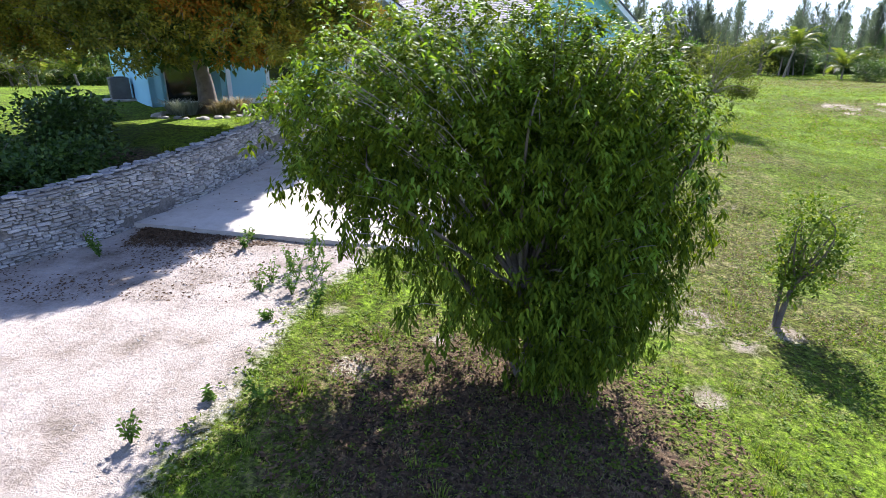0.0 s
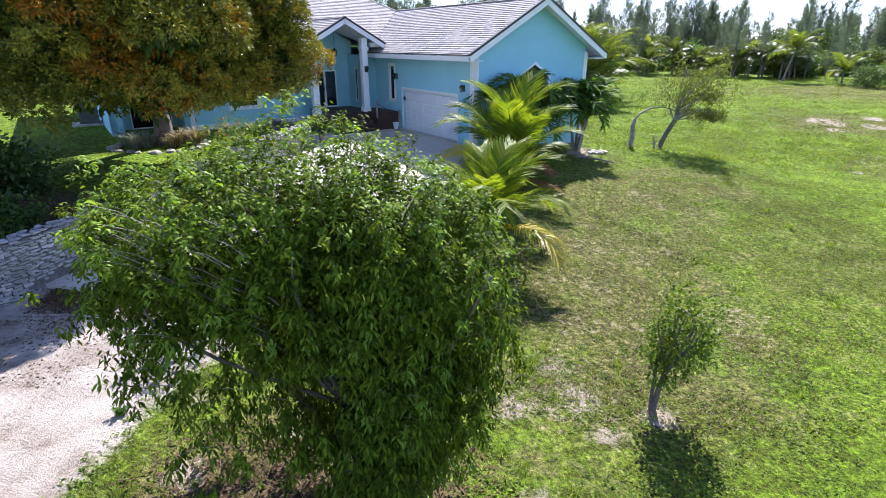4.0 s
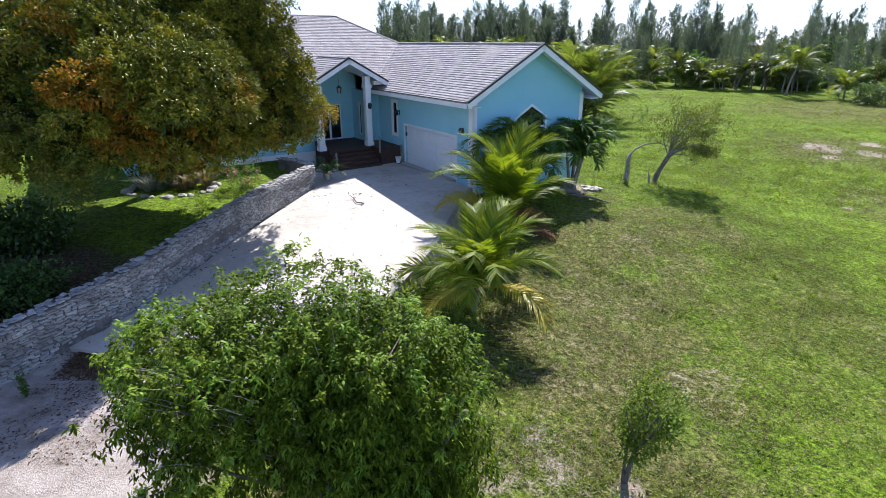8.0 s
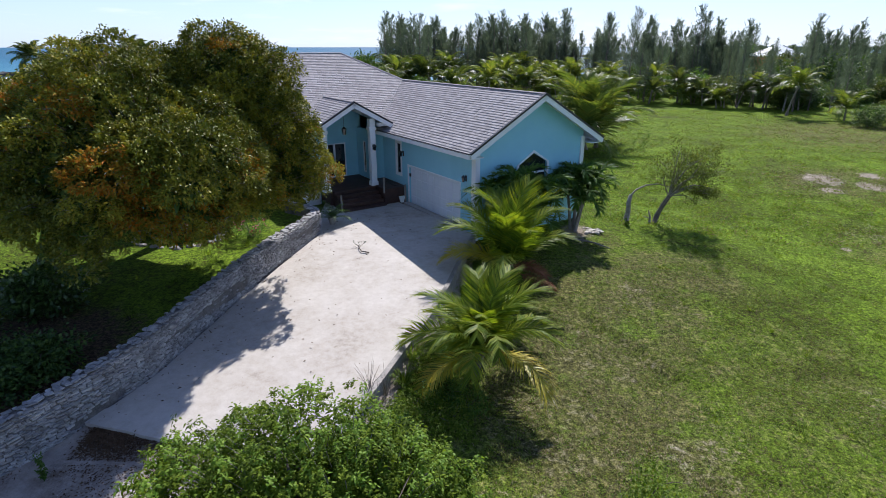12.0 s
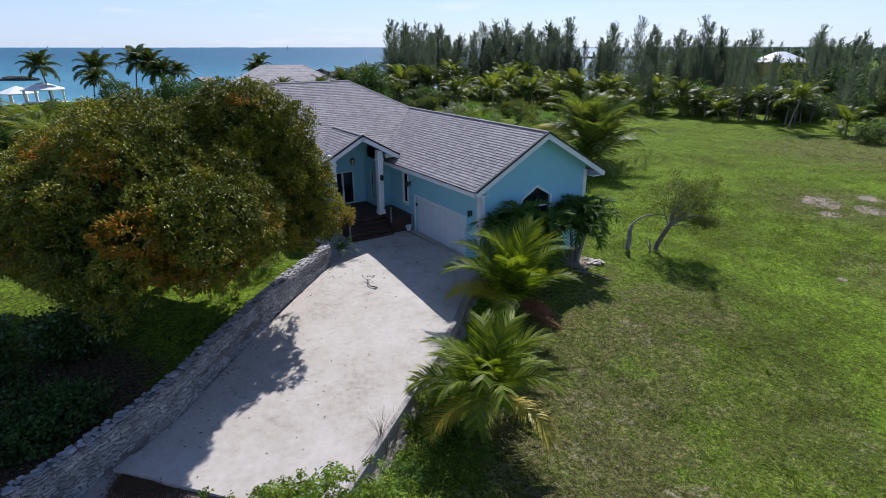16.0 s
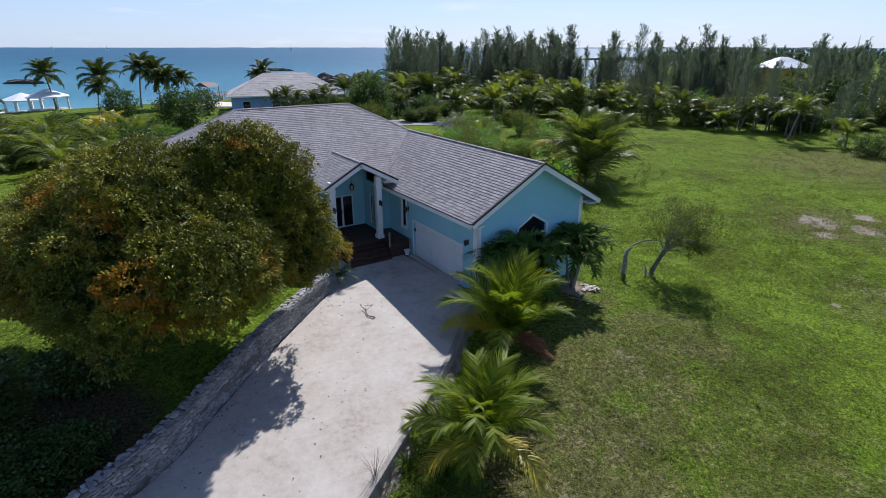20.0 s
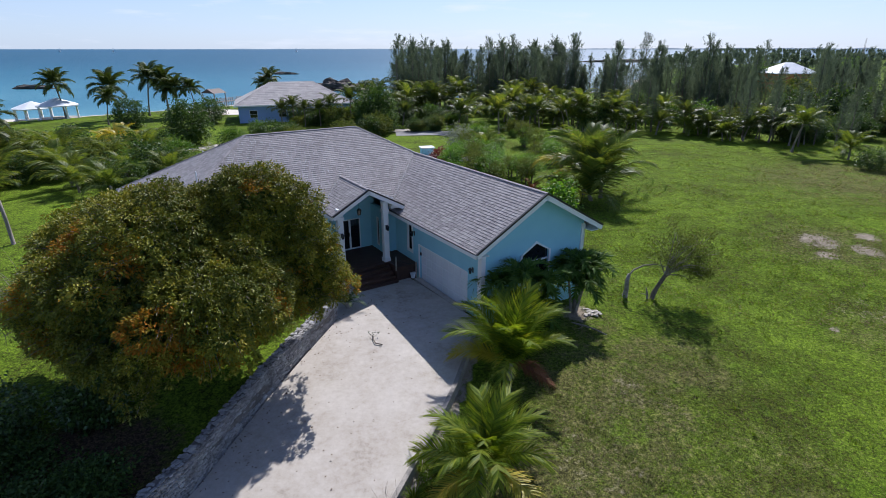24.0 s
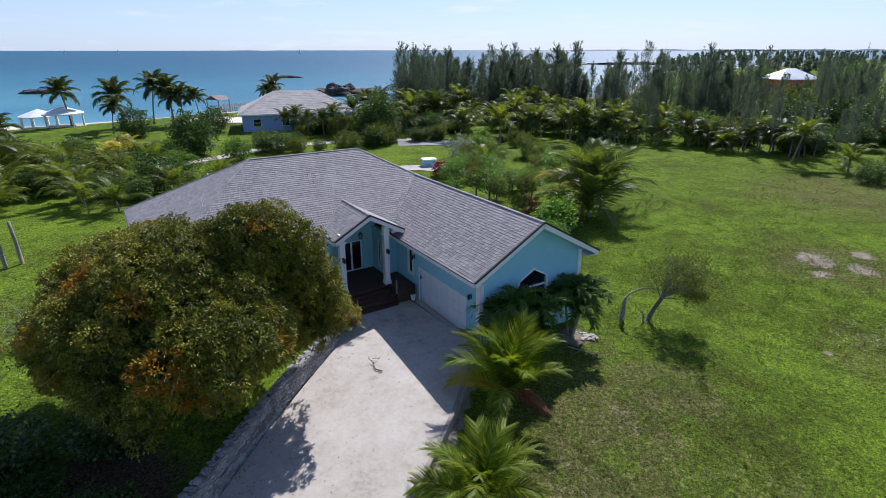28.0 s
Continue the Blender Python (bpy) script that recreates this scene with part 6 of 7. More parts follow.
for i, (x, y) in enumerate(((0.35, 12.6), (0.15, 12.9), (0.55, 13.2))):
    rg = np.random.default_rng(740 + i)
    V, F = merge([tube([(0, 0, -0.05), (a * 0.4, b * 0.4, 0.45), (a, b, c)], [0.008, 0.006, 0.003], 4, False) for a, b, c in zip(rg.normal(0, 0.25, 14), rg.normal(0, 0.25, 14), rg.uniform(0.5, 1.0, 14))])
    ob = new("dry_shrub", mesh_of("dry_shrub", V, F, PALEBARK))
    ob.matrix_world = on_ground(x, y)
    tagged(ob, "leafless dry shrub of thin grey twigs", "shrub")

# beds at the almond tree
for i, (x, y, h, mt) in enumerate(((-10.35, 21.7, 0.7, LEAF_SILVER), (-10.8, 22.1, 0.7, LEAF_SILVER), (-10.0, 21.9, 0.65, LEAF_SILVER), (-8.8, 22.2, 0.7, DRYGRASS), (-8.2, 22.4, 0.75, DRYGRASS), (-9.0, 21.9, 0.5, DRYGRASS))):
    blade_plant("spiky_plant", x, y, 150, h, 0.18, mt, 760 + i, "silvery spiky-leaved plant at the foot of the tree" if mt is LEAF_SILVER else "straw-coloured spiky plant at the foot of the tree", 0.02, 1.1, "spiky plants")
rk = random.Random(5)
for i in range(26):
    a = i / 26 * 2 * math.pi
    x, y = -9.55 + 1.75 * math.cos(a) + rk.uniform(-0.1, 0.1), 21.9 + 1.25 * math.sin(a) + rk.uniform(-0.1, 0.1)
    bm = bmesh.new()
    bmesh.ops.create_icosphere(bm, subdivisions=2, radius=0.2)
    k = rk.uniform(0.6, 1.3)
    for v in bm.verts:
        v.co *= k * (1 + 0.35 * noise.noise(v.co * 6 + Vector((i, 0, 0))))
        v.co.z *= 0.6
    ob = new("border_stone", finish("border_stone", bm, RENDER_GREY))
    ob.matrix_world = on_ground(x, y, rk.uniform(0, 360))
    tagged(ob, "rough grey stone edging the tree bed", "stone", "stones round the tree bed")
bush("flowering_bush", on_ground(-6.5, 22.1), (0.8, 0.8, 0.7), 1500, 0.07, LEAF_SHRUB, 790, "green bush with bright pink flowers by the wall", flowers=26)
for i, (x, y, r) in enumerate(((-13.2, 12.6, 0.8), (-15.2, 14.9, 1.0), (-12.2, 11.4, 0.7))):
    bush("glossy_shrub", on_ground(x, y), (r, r, r * 0.8), int(2600 * r), 0.13, LEAF_DARK, 800 + i, "dense dark glossy-leaved shrub behind the wall", group="shrubs behind the wall", wide=0.3)
for i, (x, y, r, h) in enumerate(((-13.4, 14.3, 1.3, 1.1), (-10.7, 15.5, 1.05, 0.8))):
    bush("tall_shrub", on_ground(x, y), (r, r, h), 3000, 0.17, LEAF_GLOSSY, 850 + i, "tall dark shrub with large glossy leaves behind the wall", group="tall shrubs behind the wall", wide=0.34, lump=0.4)
for i in range(13):
    y = 10.2 + 3.4 * (i % 5) / 4 + rk.uniform(-0.3, 0.3)
    x = -12.6 + 1.3 * (i % 4) + rk.uniform(-0.3, 0.3)
    if x < on_line(WALL_LINE, y) - 1.1:
        r = rk.uniform(0.7, 0.95)
        bush("low_shrub", on_ground(x, y), (r, r, r * 0.5), 900, 0.14, LEAF_DARK, 900 + i, "low dense dark-leaved shrub in the shade behind the wall", group="low shrubs behind the wall", stems=3, wide=0.33)
for i in range(9):
    y = rk.uniform(9.5, 13.5)
    x = on_line(WALL_LINE, y) - 1.6 - rk.uniform(0, 4.0)
    r = rk.uniform(0.5, 0.9)
    bush("shade_plant", on_ground(x, y), (r, r, r * 0.36), 620, 0.12, LEAF_DARK, 860 + i, "low dark leafy plant in the shade behind the wall", "plant", "shade plants behind the wall", stems=3, wide=0.35)
for i in range(14):
    y = rk.uniform(10.5, 22)
    tuft(on_line(WALL_LINE, y) - rk.uniform(0.6, 3.0), y, 50, rk.uniform(0.12, 0.3), 0.2, 830 + i, 0.008, 0.8)

V, F = merge(TUFTS)
tagged(new("grass_tufts", mesh_of("grass_tufts", V, F, GRASS)), "longer green grass tufts dotted over the lawn", "grass", kind="stuff")


def potted_fern():
    x, y = -3.62, 24.95
    root = thing("potted_plant", pose(x, y, drive_z(y)), "leafy palm-like plant in a grey pot at the steps", "potted plant")
    V, F = tube([(0, 0, 0), (0, 0, 0.3), (0, 0, 0.34)], [0.13, 0.19, 0.21], 12)
    part("pot", mesh_of("pot", V, F, RENDER_GREY, True), None, root)
    rng = random.Random(9)
    for i in range(14):
        V, F = frond_arrays(0.95 * rng.uniform(0.8, 1.1), rng, 1.2, 0.4, 20, 2)
        r = Matrix.Translation((0, 0, 0.32)) @ Matrix.Rotation(i * 2.4, 4, "Z") @ Matrix.Rotation(-(1.25 - 0.07 * i), 4, "Y")
        part("frond", mesh_of("frond", [r @ v for v in V], F, LEAF_DARK), None, root)
    x, y = at_house(-3.75, 6.75)
    pot = thing("flower_pot", pose(x, y, drive_z(25)), "empty pale pot beside the garage door", "pot")
    V, F = tube([(0, 0, 0), (0, 0, 0.28), (0, 0, 0.33)], [0.1, 0.16, 0.18], 12)
    part("pot", mesh_of("pot", V, F, WHITE, True), None, pot)


potted_fern()


def drive_litter():
    rng = np.random.default_rng(95)
    Q = []
    while len(Q) < 260:
        y = rng.uniform(10.8, 26)
        a, b = on_line(WALL_LINE, min(y, 24)) + 0.15, on_line(EDGE, min(y, 23.9)) - 0.2
        x = a + (b - a) * (rng.random() if rng.random() < 0.4 else 0.25 * rng.random() ** 2)
        Q.append((x, y, drive_z(y) + 0.008))
    Q = np.array(Q)
    D = rng.normal(0, 1, Q.shape)
    D[:, 2] *= 0.15
    V, F = leaf_cloud(Q, D, rng.uniform(0.05, 0.12, len(Q)), rng.uniform(0.014, 0.03, len(Q)), 0.0, rng, 1)
    tagged(new("leaf_litter", mesh_of("leaf_litter", V, F, LITTER)), "dry fallen leaves scattered on the concrete", "leaf litter", kind="stuff")


drive_litter()


def fallen_frond():
    x, y = -1.75, 21.9
    root = thing("fallen_branch", pose(x, y, drive_z(y)), "small fallen branch with dry leaves on the concrete", "branch")
    part("stalk", tube_mesh("stalk", [(-0.15, 0.55, 0.06), (-0.05, 0.2, 0.1), (0.1, -0.15, 0.05), (0.45, -0.25, 0.03)], [0.012, 0.018, 0.025, 0.03], BARK, 6), None, root)
    for a, b in (((-0.05, 0.2, 0.1), (0.18, 0.5, 0.25)), ((-0.1, 0.3, 0.1), (-0.3, 0.45, 0.2)), ((0.0, 0.0, 0.08), (-0.22, 0.1, 0.18))):
        part("side_twig", tube_mesh("side_twig", [a, b], [0.01, 0.004], BARK, 5), None, root)
    rng = np.random.default_rng(3)
    P = np.array([(-0.15, 0.55, 0.08)] * 10 + [(0.18, 0.5, 0.25)] * 4 + [(-0.3, 0.45, 0.2)] * 4) + rng.normal(0, 0.05, (18, 3))
    V, F = leaf_cloud(P, rng.normal(0, 1, (18, 3)), np.full(18, 0.13), np.full(18, 0.025), 0.1, rng, 1)
    part("foliage", mesh_of("foliage", V, F, LEAF_SILVER), None, root)


fallen_frond()


def debris():
    x, y = at_house(2.75, -1.0)
    root = thing("rubble_heap", on_ground(x, y), "small heap of pale rubble by the house corner", "rubble")
    rr = random.Random(4)
    for i in range(30):
        bm = bmesh.new()
        bmesh.ops.create_cube(bm, size=1)
        for v in bm.verts:
            v.co += Vector((rr.uniform(-0.2, 0.2), rr.uniform(-0.2, 0.2), rr.uniform(-0.2, 0.2)))
            v.co *= rr.uniform(0.08, 0.2)
            v.co.z *= 0.45
        m = Matrix.Translation((rr.gauss(0, 0.28), rr.gauss(0, 0.22), rr.uniform(0.0, 0.06))) @ Matrix.Rotation(rr.uniform(0, 6), 4, "Z")
        for v in bm.verts:
            v.co = m @ v.co
        part("chunk", bm, CONCRETE, root)
    x, y = 8.55, 24.9
    lg = thing("fallen_limb", on_ground(x, y), "dry grey fallen limb lying on the grass", "branch")
    part("limb", tube_mesh("limb", [(-0.6, 0.5, 0.06), (0.0, 0.1, 0.12), (0.5, -0.2, 0.08), (1.0, -0.7, 0.04)], [0.05, 0.05, 0.04, 0.02], PALEBARK, 6), None, lg)
    part("side_twig", tube_mesh("side_twig", [(0.0, 0.1, 0.12), (-0.35, -0.25, 0.1)], [0.03, 0.012], PALEBARK, 6), None, lg)


debris()


def dead_frond():
    rng = random.Random(12)
    for i, (x, y, a) in enumerate(((5.7, 20.5, -30),)):
        V, F = frond_arrays(1.7, rng, 0.5, 0.4, 36, 2)
        root = thing("dead_frond", on_ground(x, y, a), "reddish-brown dead palm frond on the grass", "palm frond", "dead fronds")
        r = Matrix.Translation((-0.9, 0, 0.42))
        part("blade", mesh_of("blade", [r @ v for v in V], F, LEAF_DEAD), None, root)


dead_frond()


def air_conditioner():
    x, y = -15.7, 27.7
    z = ground_z(x, y)
    root = thing("air_conditioner", pose(x, y, z, 0, 0, 36), "grey air-conditioning condenser on a slab beside the house", "air conditioner")
    part("slab", boxed(-1.1, 1.5, -0.7, 0.7, -0.2, 0.1, 0.02), CONCRETE, root)
    body = part("casing", boxed(-0.75, 0.1, -0.45, 0.45, 0.1, 1.1, 0.03), DARKMETAL, root)
    for i in range(8):
        part("louvre", boxed(-0.765, -0.75, -0.4, 0.4, 0.22 + i * 0.11, 0.27 + i * 0.11), BLACK, body)
    part("fan_grille", mesh_of("fan_grille", *tube([(-0.32, 0, 1.1), (-0.32, 0, 1.14)], [0.36, 0.34], 16), BLACK), None, body)
    V, F = tube([(0.6, -0.2, 0.1), (0.6, -0.2, 0.75), (0.6, -0.2, 0.95), (0.6, -0.2, 1.02)], [0.4, 0.4, 0.28, 0.05], 16)
    part("tank", mesh_of("tank", V, F, DARKMETAL, True), None, root, "rounded grey pressure tank")
    for dx in (1.1, 1.9):
        part("bench_leg", boxed(dx, dx + 0.06, -0.2, 0.2, 0.0, 0.45, 0.01), WHITE, root)
    part("bench_top", boxed(1.05, 2.05, -0.25, 0.25, 0.45, 0.5, 0.01), WHITE, root)


air_conditioner()
for i, (x, y) in enumerate(((-28.5, 31.6), (-28.0, 32.4))):
    root = thing("wooden_post", on_ground(x, y), "weathered leaning wooden post on the lawn", "post", "lawn posts")
    part("shaft", tube_mesh("shaft", [(0, 0, -0.2), (-0.1, 0.05, 1.6), (-0.25, 0.1, 3.0)], [0.13, 0.12, 0.11], PALEBARK, 8), None, root)


# ---- far trees, copied from a few built ones ----
def casuarina(m, height, seed, label):
    """A feathery pine-like tree: straight trunk, rising branches with soft needle sprays."""
    rng = np.random.default_rng(seed)
    root = thing("casuarina", m, label, "tree", "belt of casuarinas")
    part("trunk", tube_mesh("trunk", [(0, 0, -0.5), (0.15, 0, height * 0.4), (0.0, 0.15, height * 0.96)], [0.2, 0.14, 0.02], BARK, 6), None, root)
    P, D = [], []
    for i in range(84):
        k = 0.10 + 0.88 * ((i + rng.random()) / 84) ** 1.05
        a = rng.uniform(0, 2 * math.pi)
        reach = height * (0.15 * (1 - k) ** 0.8 + 0.022) * rng.uniform(0.45, 1.35)
        up = rng.uniform(0.9, 2.1)
        way = np.array([math.cos(a), math.sin(a), up])
        s = np.array([0, 0, k * height * 0.97])
        for j in range(40):
            f = rng.random() ** 0.7
            P.append(s + way * reach * f + np.array([0, 0, 0.25 * reach * f * f]) + rng.normal(0, 0.07 + 0.09 * (1 - k), 3))
            D.append(way * 0.6 + rng.normal(0, 0.42, 3))
    P, D = np.array(P), np.array(D)
    V, F = leaf_cloud(P, D, rng.uniform(0.3, 0.75, len(P)), rng.uniform(0.018, 0.034, len(P)), 0.1, rng, 1)
    part("crown", mesh_of("crown", V, F, LEAF_PINE), None, root)
    return root


def small_tree(height, seed, mat, label, group, leaf=0.14, n=260, r=1.0):
    rng = np.random.default_rng(seed)
    root = thing("small_tree", pose(0, 0, 0), label, "tree", group)
    part("trunk", tube_mesh("trunk", [(0, 0, -0.2), (0.08, 0.05, height * 0.3), (0.0, 0.1, height * 0.6)], [0.09, 0.07, 0.04], BARK, 6), None, root)
    C, Wy = shell_points(n, (0, 0, height * 0.68), (r, r, height * 0.36), rng, 0.45, 0.4, seed)
    limbs(root, (0.04, 0.05, height * 0.35), [tuple(p) for p in C[:8]], 0.04, BARK, rng)
    P = np.repeat(C, 8, 0) + rng.normal(0, leaf * 0.8, (len(C) * 8, 3))
    V, F = leaf_cloud(P, rng.normal(0, 0.7, P.shape) + np.repeat(Wy, 8, 0), rng.uniform(0.7, 1.2, len(P)) * leaf, rng.uniform(0.7, 1.2, len(P)) * leaf * 0.35, 0.2, rng, 1)
    part("crown", mesh_of("crown", V, F, mat), None, root)
    return root


def place_copies(models, spots, seed, scale=(0.85, 1.15)):
    rng = random.Random(seed)
    for i, (x, y, *s) in enumerate(spots):
        k = i if i < len(models) else rng.randrange(len(models))
        m = on_ground(x, y, rng.uniform(0, 360), (s[0] if s else 1.0) * rng.uniform(*scale))
        ob = models[k] if i < len(models) else copy_thing(models[k], m)
        ob.matrix_basis = m


def far_woods():
    """The wooded headland past the road, too far to tell single trees."""
    rng = np.random.default_rng(91)
    Ps = []
    for _ in range(620):
        x = rng.uniform(120, 1700)
        y = x * rng.uniform(0.85, 2.3) + 130
        h = rng.uniform(4, 9)
        n = 130
        k = rng.random(n)
        r = h * 0.24 * (1.05 - k) ** 0.6
        a = rng.uniform(0, 2 * math.pi, n)
        Ps.append(np.stack([x + r * np.cos(a), y + r * np.sin(a), 0.4 + k * h], 1))
    P = np.concatenate(Ps)
    D = rng.normal(0, 0.6, P.shape) + np.array([0, 0, 0.8])
    V, F = leaf_cloud(P, D, rng.uniform(1.5, 3.0, len(P)), rng.uniform(0.3, 0.7, len(P)), 0.2, rng, 1)
    tagged(new("far_woods", mesh_of("far_woods", V, F, LEAF_PINE)), "dark belt of distant trees on the headland", "woods", kind="stuff")


def far_trees():
    rng = random.Random(7)
    pines = [casuarina(pose(0, 0, 0), h, 100 + i, "tall dark feathery casuarina tree") for i, h in enumerate((14.5, 12.5, 15.5, 13.5, 11.5, 14.0))]
    spots = []
    for _ in range(165):
        t = rng.random()
        spots.append((-16 + 44 * t + rng.gauss(0, 2.5), 131 - 6 * t + rng.gauss(0, 7), 1.0))
    for _ in range(14):
        spots.append((rng.uniform(28, 38), rng.uniform(112, 126), 0.78))
    for _ in range(80):
        t = rng.random()
        spots.append((33 + 50 * t + rng.gauss(0, 2.5), 112 - 8 * t + rng.gauss(0, 6), 1.0 - 0.08 * t))
    for _ in range(55):
        t = rng.random()
        spots.append((50 + 80 * t + rng.gauss(0, 5), 120 + 40 * t + rng.gauss(0, 10), 0.85))
    for _ in range(50):
        t = rng.random()
        spots.append((75 + 200 * t + rng.gauss(0, 20), 190 + 120 * t + rng.gauss(0, 40), 0.95))
    for _ in range(14):
        t = rng.random()
        spots.append((30 + 42 * t + rng.gauss(0, 1.5), 98 - 12 * t + rng.gauss(0, 3), 0.62))
    spots += [(48.5, 79, 0.66), (51.5, 80.5, 0.72), (53.5, 79, 0.62), (46, 82, 0.6), (57, 82, 0.6), (43.5, 85, 0.62)]
    spots = [q if abs(q[0] / (q[1] + 5) - 0.53) > 0.035 or q[1] > 178 else (q[0], q[1], 0.6) for q in spots]
    place_copies(pines, spots, 3, (0.66, 1.06))
    far_woods()
    cocos = [palm("coconut_palm", pose(0, 0, 0), h, (l, 0.3), 14, 3.3, 200 + i, "coconut palm with feathery fronds", 0.16, "far coconut palms", False, mat=LEAF_PALM_DARK if i % 3 == 1 else LEAF_PALM_FAR, fat=1.5, leaflets=40, arch=1.25, upright=0.72, span=1.45) for i, (h, l) in enumerate(((3.0, 0.5), (2.4, -0.3), (3.8, 0.9), (1.5, 0.2), (2.6, 0.7)))]
    spots = [(6.7, 88.6, 1.15), (-5.4, 108, 1.3), (45.4, 74.8, 0.9), (49.6, 69.8, 0.95), (-14, 118, 1.4), (-18, 121, 1.5), (-22, 122, 1.5), (-12, 108, 1.2)]
    for _ in range(50):
        t = rng.random()
        spots.append((13 + 40 * t + rng.gauss(0, 2.0), 94 - 15 * t + abs(rng.gauss(0, 5)), rng.uniform(0.6, 1.1)))
    for _ in range(26):
        spots.append((rng.uniform(-14, 22), rng.uniform(92, 122), 1.15))
    place_copies(cocos, spots, 5)
    big = [palm("coconut_palm", pose(0, 0, 0), 0.4 + 1.2 * i, (0.2, 0.2), 15, 4.4, 230 + i, "large bushy coconut palm on the lawn edge", 0.2, "palms behind the house", True, yellow=1, dead=0, mat=LEAF_PALM_FAR, fat=1.15, leaflets=52, upright=0.82, arch=1.15, span=1.3, limp=0.7) for i in range(3)]
    place_copies(big, [(13.7, 49.0, 1.12), (14.8, 50.2, 1.1), (13.4, 51.2, 1.15)], 8)
    tall = [palm("coconut_palm", pose(0, 0, 0), h, (l, 0.4), 22, 4.0, 240 + i, "tall coconut palm by the beach", 0.2, "beach palms", False, mat=LEAF_PALM_DARK, leaflets=44, arch=1.15, upright=0.75, span=1.9, fat=2.4) for i, (h, l) in enumerate(((7.2, 0.6), (6.2, -0.8), (7.8, 1.0)))]
    place_copies(tall, [(-79.5, 106.2, 0.95), (-65.5, 102.2, 0.98), (-63.4, 95.4, 0.62), (-64.0, 109.5, 0.95), (-60.2, 110.5, 0.86), (-57.0, 108.5, 0.8), (-54.2, 110, 0.72), (-58.6, 107, 0.74), (-47.6, 132.5, 0.8), (-49.5, 134, 0.65), (-47, 50, 0.62), (-50, 54, 0.8), (-44, 46, 0.5), (-54, 60, 0.75), (-58, 57, 0.85)], 9, (0.95, 1.05))
    young = [palm("coconut_palm", pose(0, 0, 0), 0.9, (0.1, 0.1), 14, 3.0, 250 + i, "young coconut palm in the garden", 0.13, "garden palms", False, mat=LEAF_PALM_FAR, fat=1.1, leaflets=46, upright=0.72, arch=1.2, span=1.3) for i in range(2)]
    place_copies(young, [(-30, 46, 1.0), (-34, 47, 1.1), (-37, 50, 1.2), (-33, 53, 1.0), (-41, 54, 1.1), (-29, 54, 1.1), (-45, 50, 1.2), (-50, 55, 1.4), (-42, 46, 1.3), (-27, 60, 0.9), (-46, 60, 1.3), (-52, 48, 1.5), (-55, 62, 1.3), (-38, 58, 1.1), (-24, 100, 1.2), (-20, 98, 1.2), (-16, 99, 1.1), (4, 70, 0.9), (2, 80, 1.0)] + [(rng.uniform(-75, -27), rng.uniform(46, 68), rng.uniform(0.8, 1.5)) for _ in range(14)], 12)
    dark = [palm("coconut_palm", pose(0, 0, 0), h, (0.2, 0.1), 15, 2.4, 260 + i, "small dark palm before the neighbouring house", 0.12, "palms by the neighbour", False, mat=LEAF_PALM_DARK, fat=1.5, leaflets=36, upright=0.8, arch=1.3, span=1.5) for i, h in enumerate((2.6, 3.2))]
    place_copies(dark, [(-31.6, 96, 1.0), (-29.4, 96.4, 0.95), (-27.2, 95.5, 1.0), (-24.6, 96.2, 1.15), (-22.8, 97.5, 1.0), (-19.0, 96, 1.25), (-16.5, 97, 1.1)], 14)
    shrubs = [bush("shrub", pose(0, 0, 0), (1.6, 1.6, 1.3), 2600, 0.2, mt, 300 + i, lb, group="background shrubs", lump=0.5) for i, (mt, lb) in enumerate(((LEAF_DARK, "dense dark green garden shrub"), (LEAF_SHRUB, "leafy mid-green garden shrub"), (LEAF_BENT, "sparse grey-green garden shrub"), (LEAF_DARK, "rounded dark green bush")))]
    spots = [(48.3, 63.7, 1.6), (52, 64, 1.8), (55, 68, 2.0), (-47.5, 96, 1.6)]
    for _ in range(34):
        t = rng.random()
        spots.append((44 + 42 * t + rng.gauss(0, 3), 82 + 8 * t + abs(rng.gauss(0, 8)), 1.3))
    for _ in range(60):
        spots.append((rng.uniform(60, 190), rng.uniform(85, 190), 2.8))
    for _ in range(62):
        spots.append((rng.uniform(-32, 0), rng.uniform(78, 106), 1.05))
    for _ in range(12):
        spots.append((rng.uniform(16, 45), rng.uniform(92, 110), 1.5))
    for _ in range(16):
        spots.append((rng.uniform(-8, 12), rng.uniform(74, 92), 0.7))
    for _ in range(60):
        spots.append((rng.uniform(-80, -30), rng.uniform(50, 74), 1.2))
    spots = [q for q in spots if not (-50 < q[0] < -35 and 86 < q[1] < 103) and not (-9 < q[0] < 1 and 60 < q[1] < 90)]
    place_copies(shrubs, spots, 15, (0.6, 1.3))
    fruit = [small_tree(h, 400 + i, mt, lb, "orchard behind the house", n=n) for i, (h, mt, lb, n) in enumerate(((2.4, LEAF_BRIGHT, "young fruit tree with leafy crown", 200), (1.9, LEAF_BRIGHT, "small thin fruit tree", 120), (2.8, LEAF_BENT, "sparse grey-green young tree", 200)))]
    fruit[1]["label"] = "small thin-stemmed fruit tree on grass"
    spots = [(rng.uniform(-4, 13), rng.uniform(50, 80), 1.0) for _ in range(44)] 
    spots = [q for q in spots if abs(q[0] + 3.0 - (q[1] - 70) * 0.05) > 3.2 or q[1] < 52] + [(4.3, 53.5, 1.5), (2.2, 64, 1.6), (0.5, 61, 1.2), (9.2, 41.0, 0.8), (1.8, 68, 1.3)]
    place_copies(fruit, spots, 17, (0.8, 1.25))
    bush("round_bush", on_ground(9.8, 44.2), (1.6, 1.6, 1.45), 2600, 0.3, LEAF_BRIGHT, 420, "rounded bright green glossy bush on the lawn")
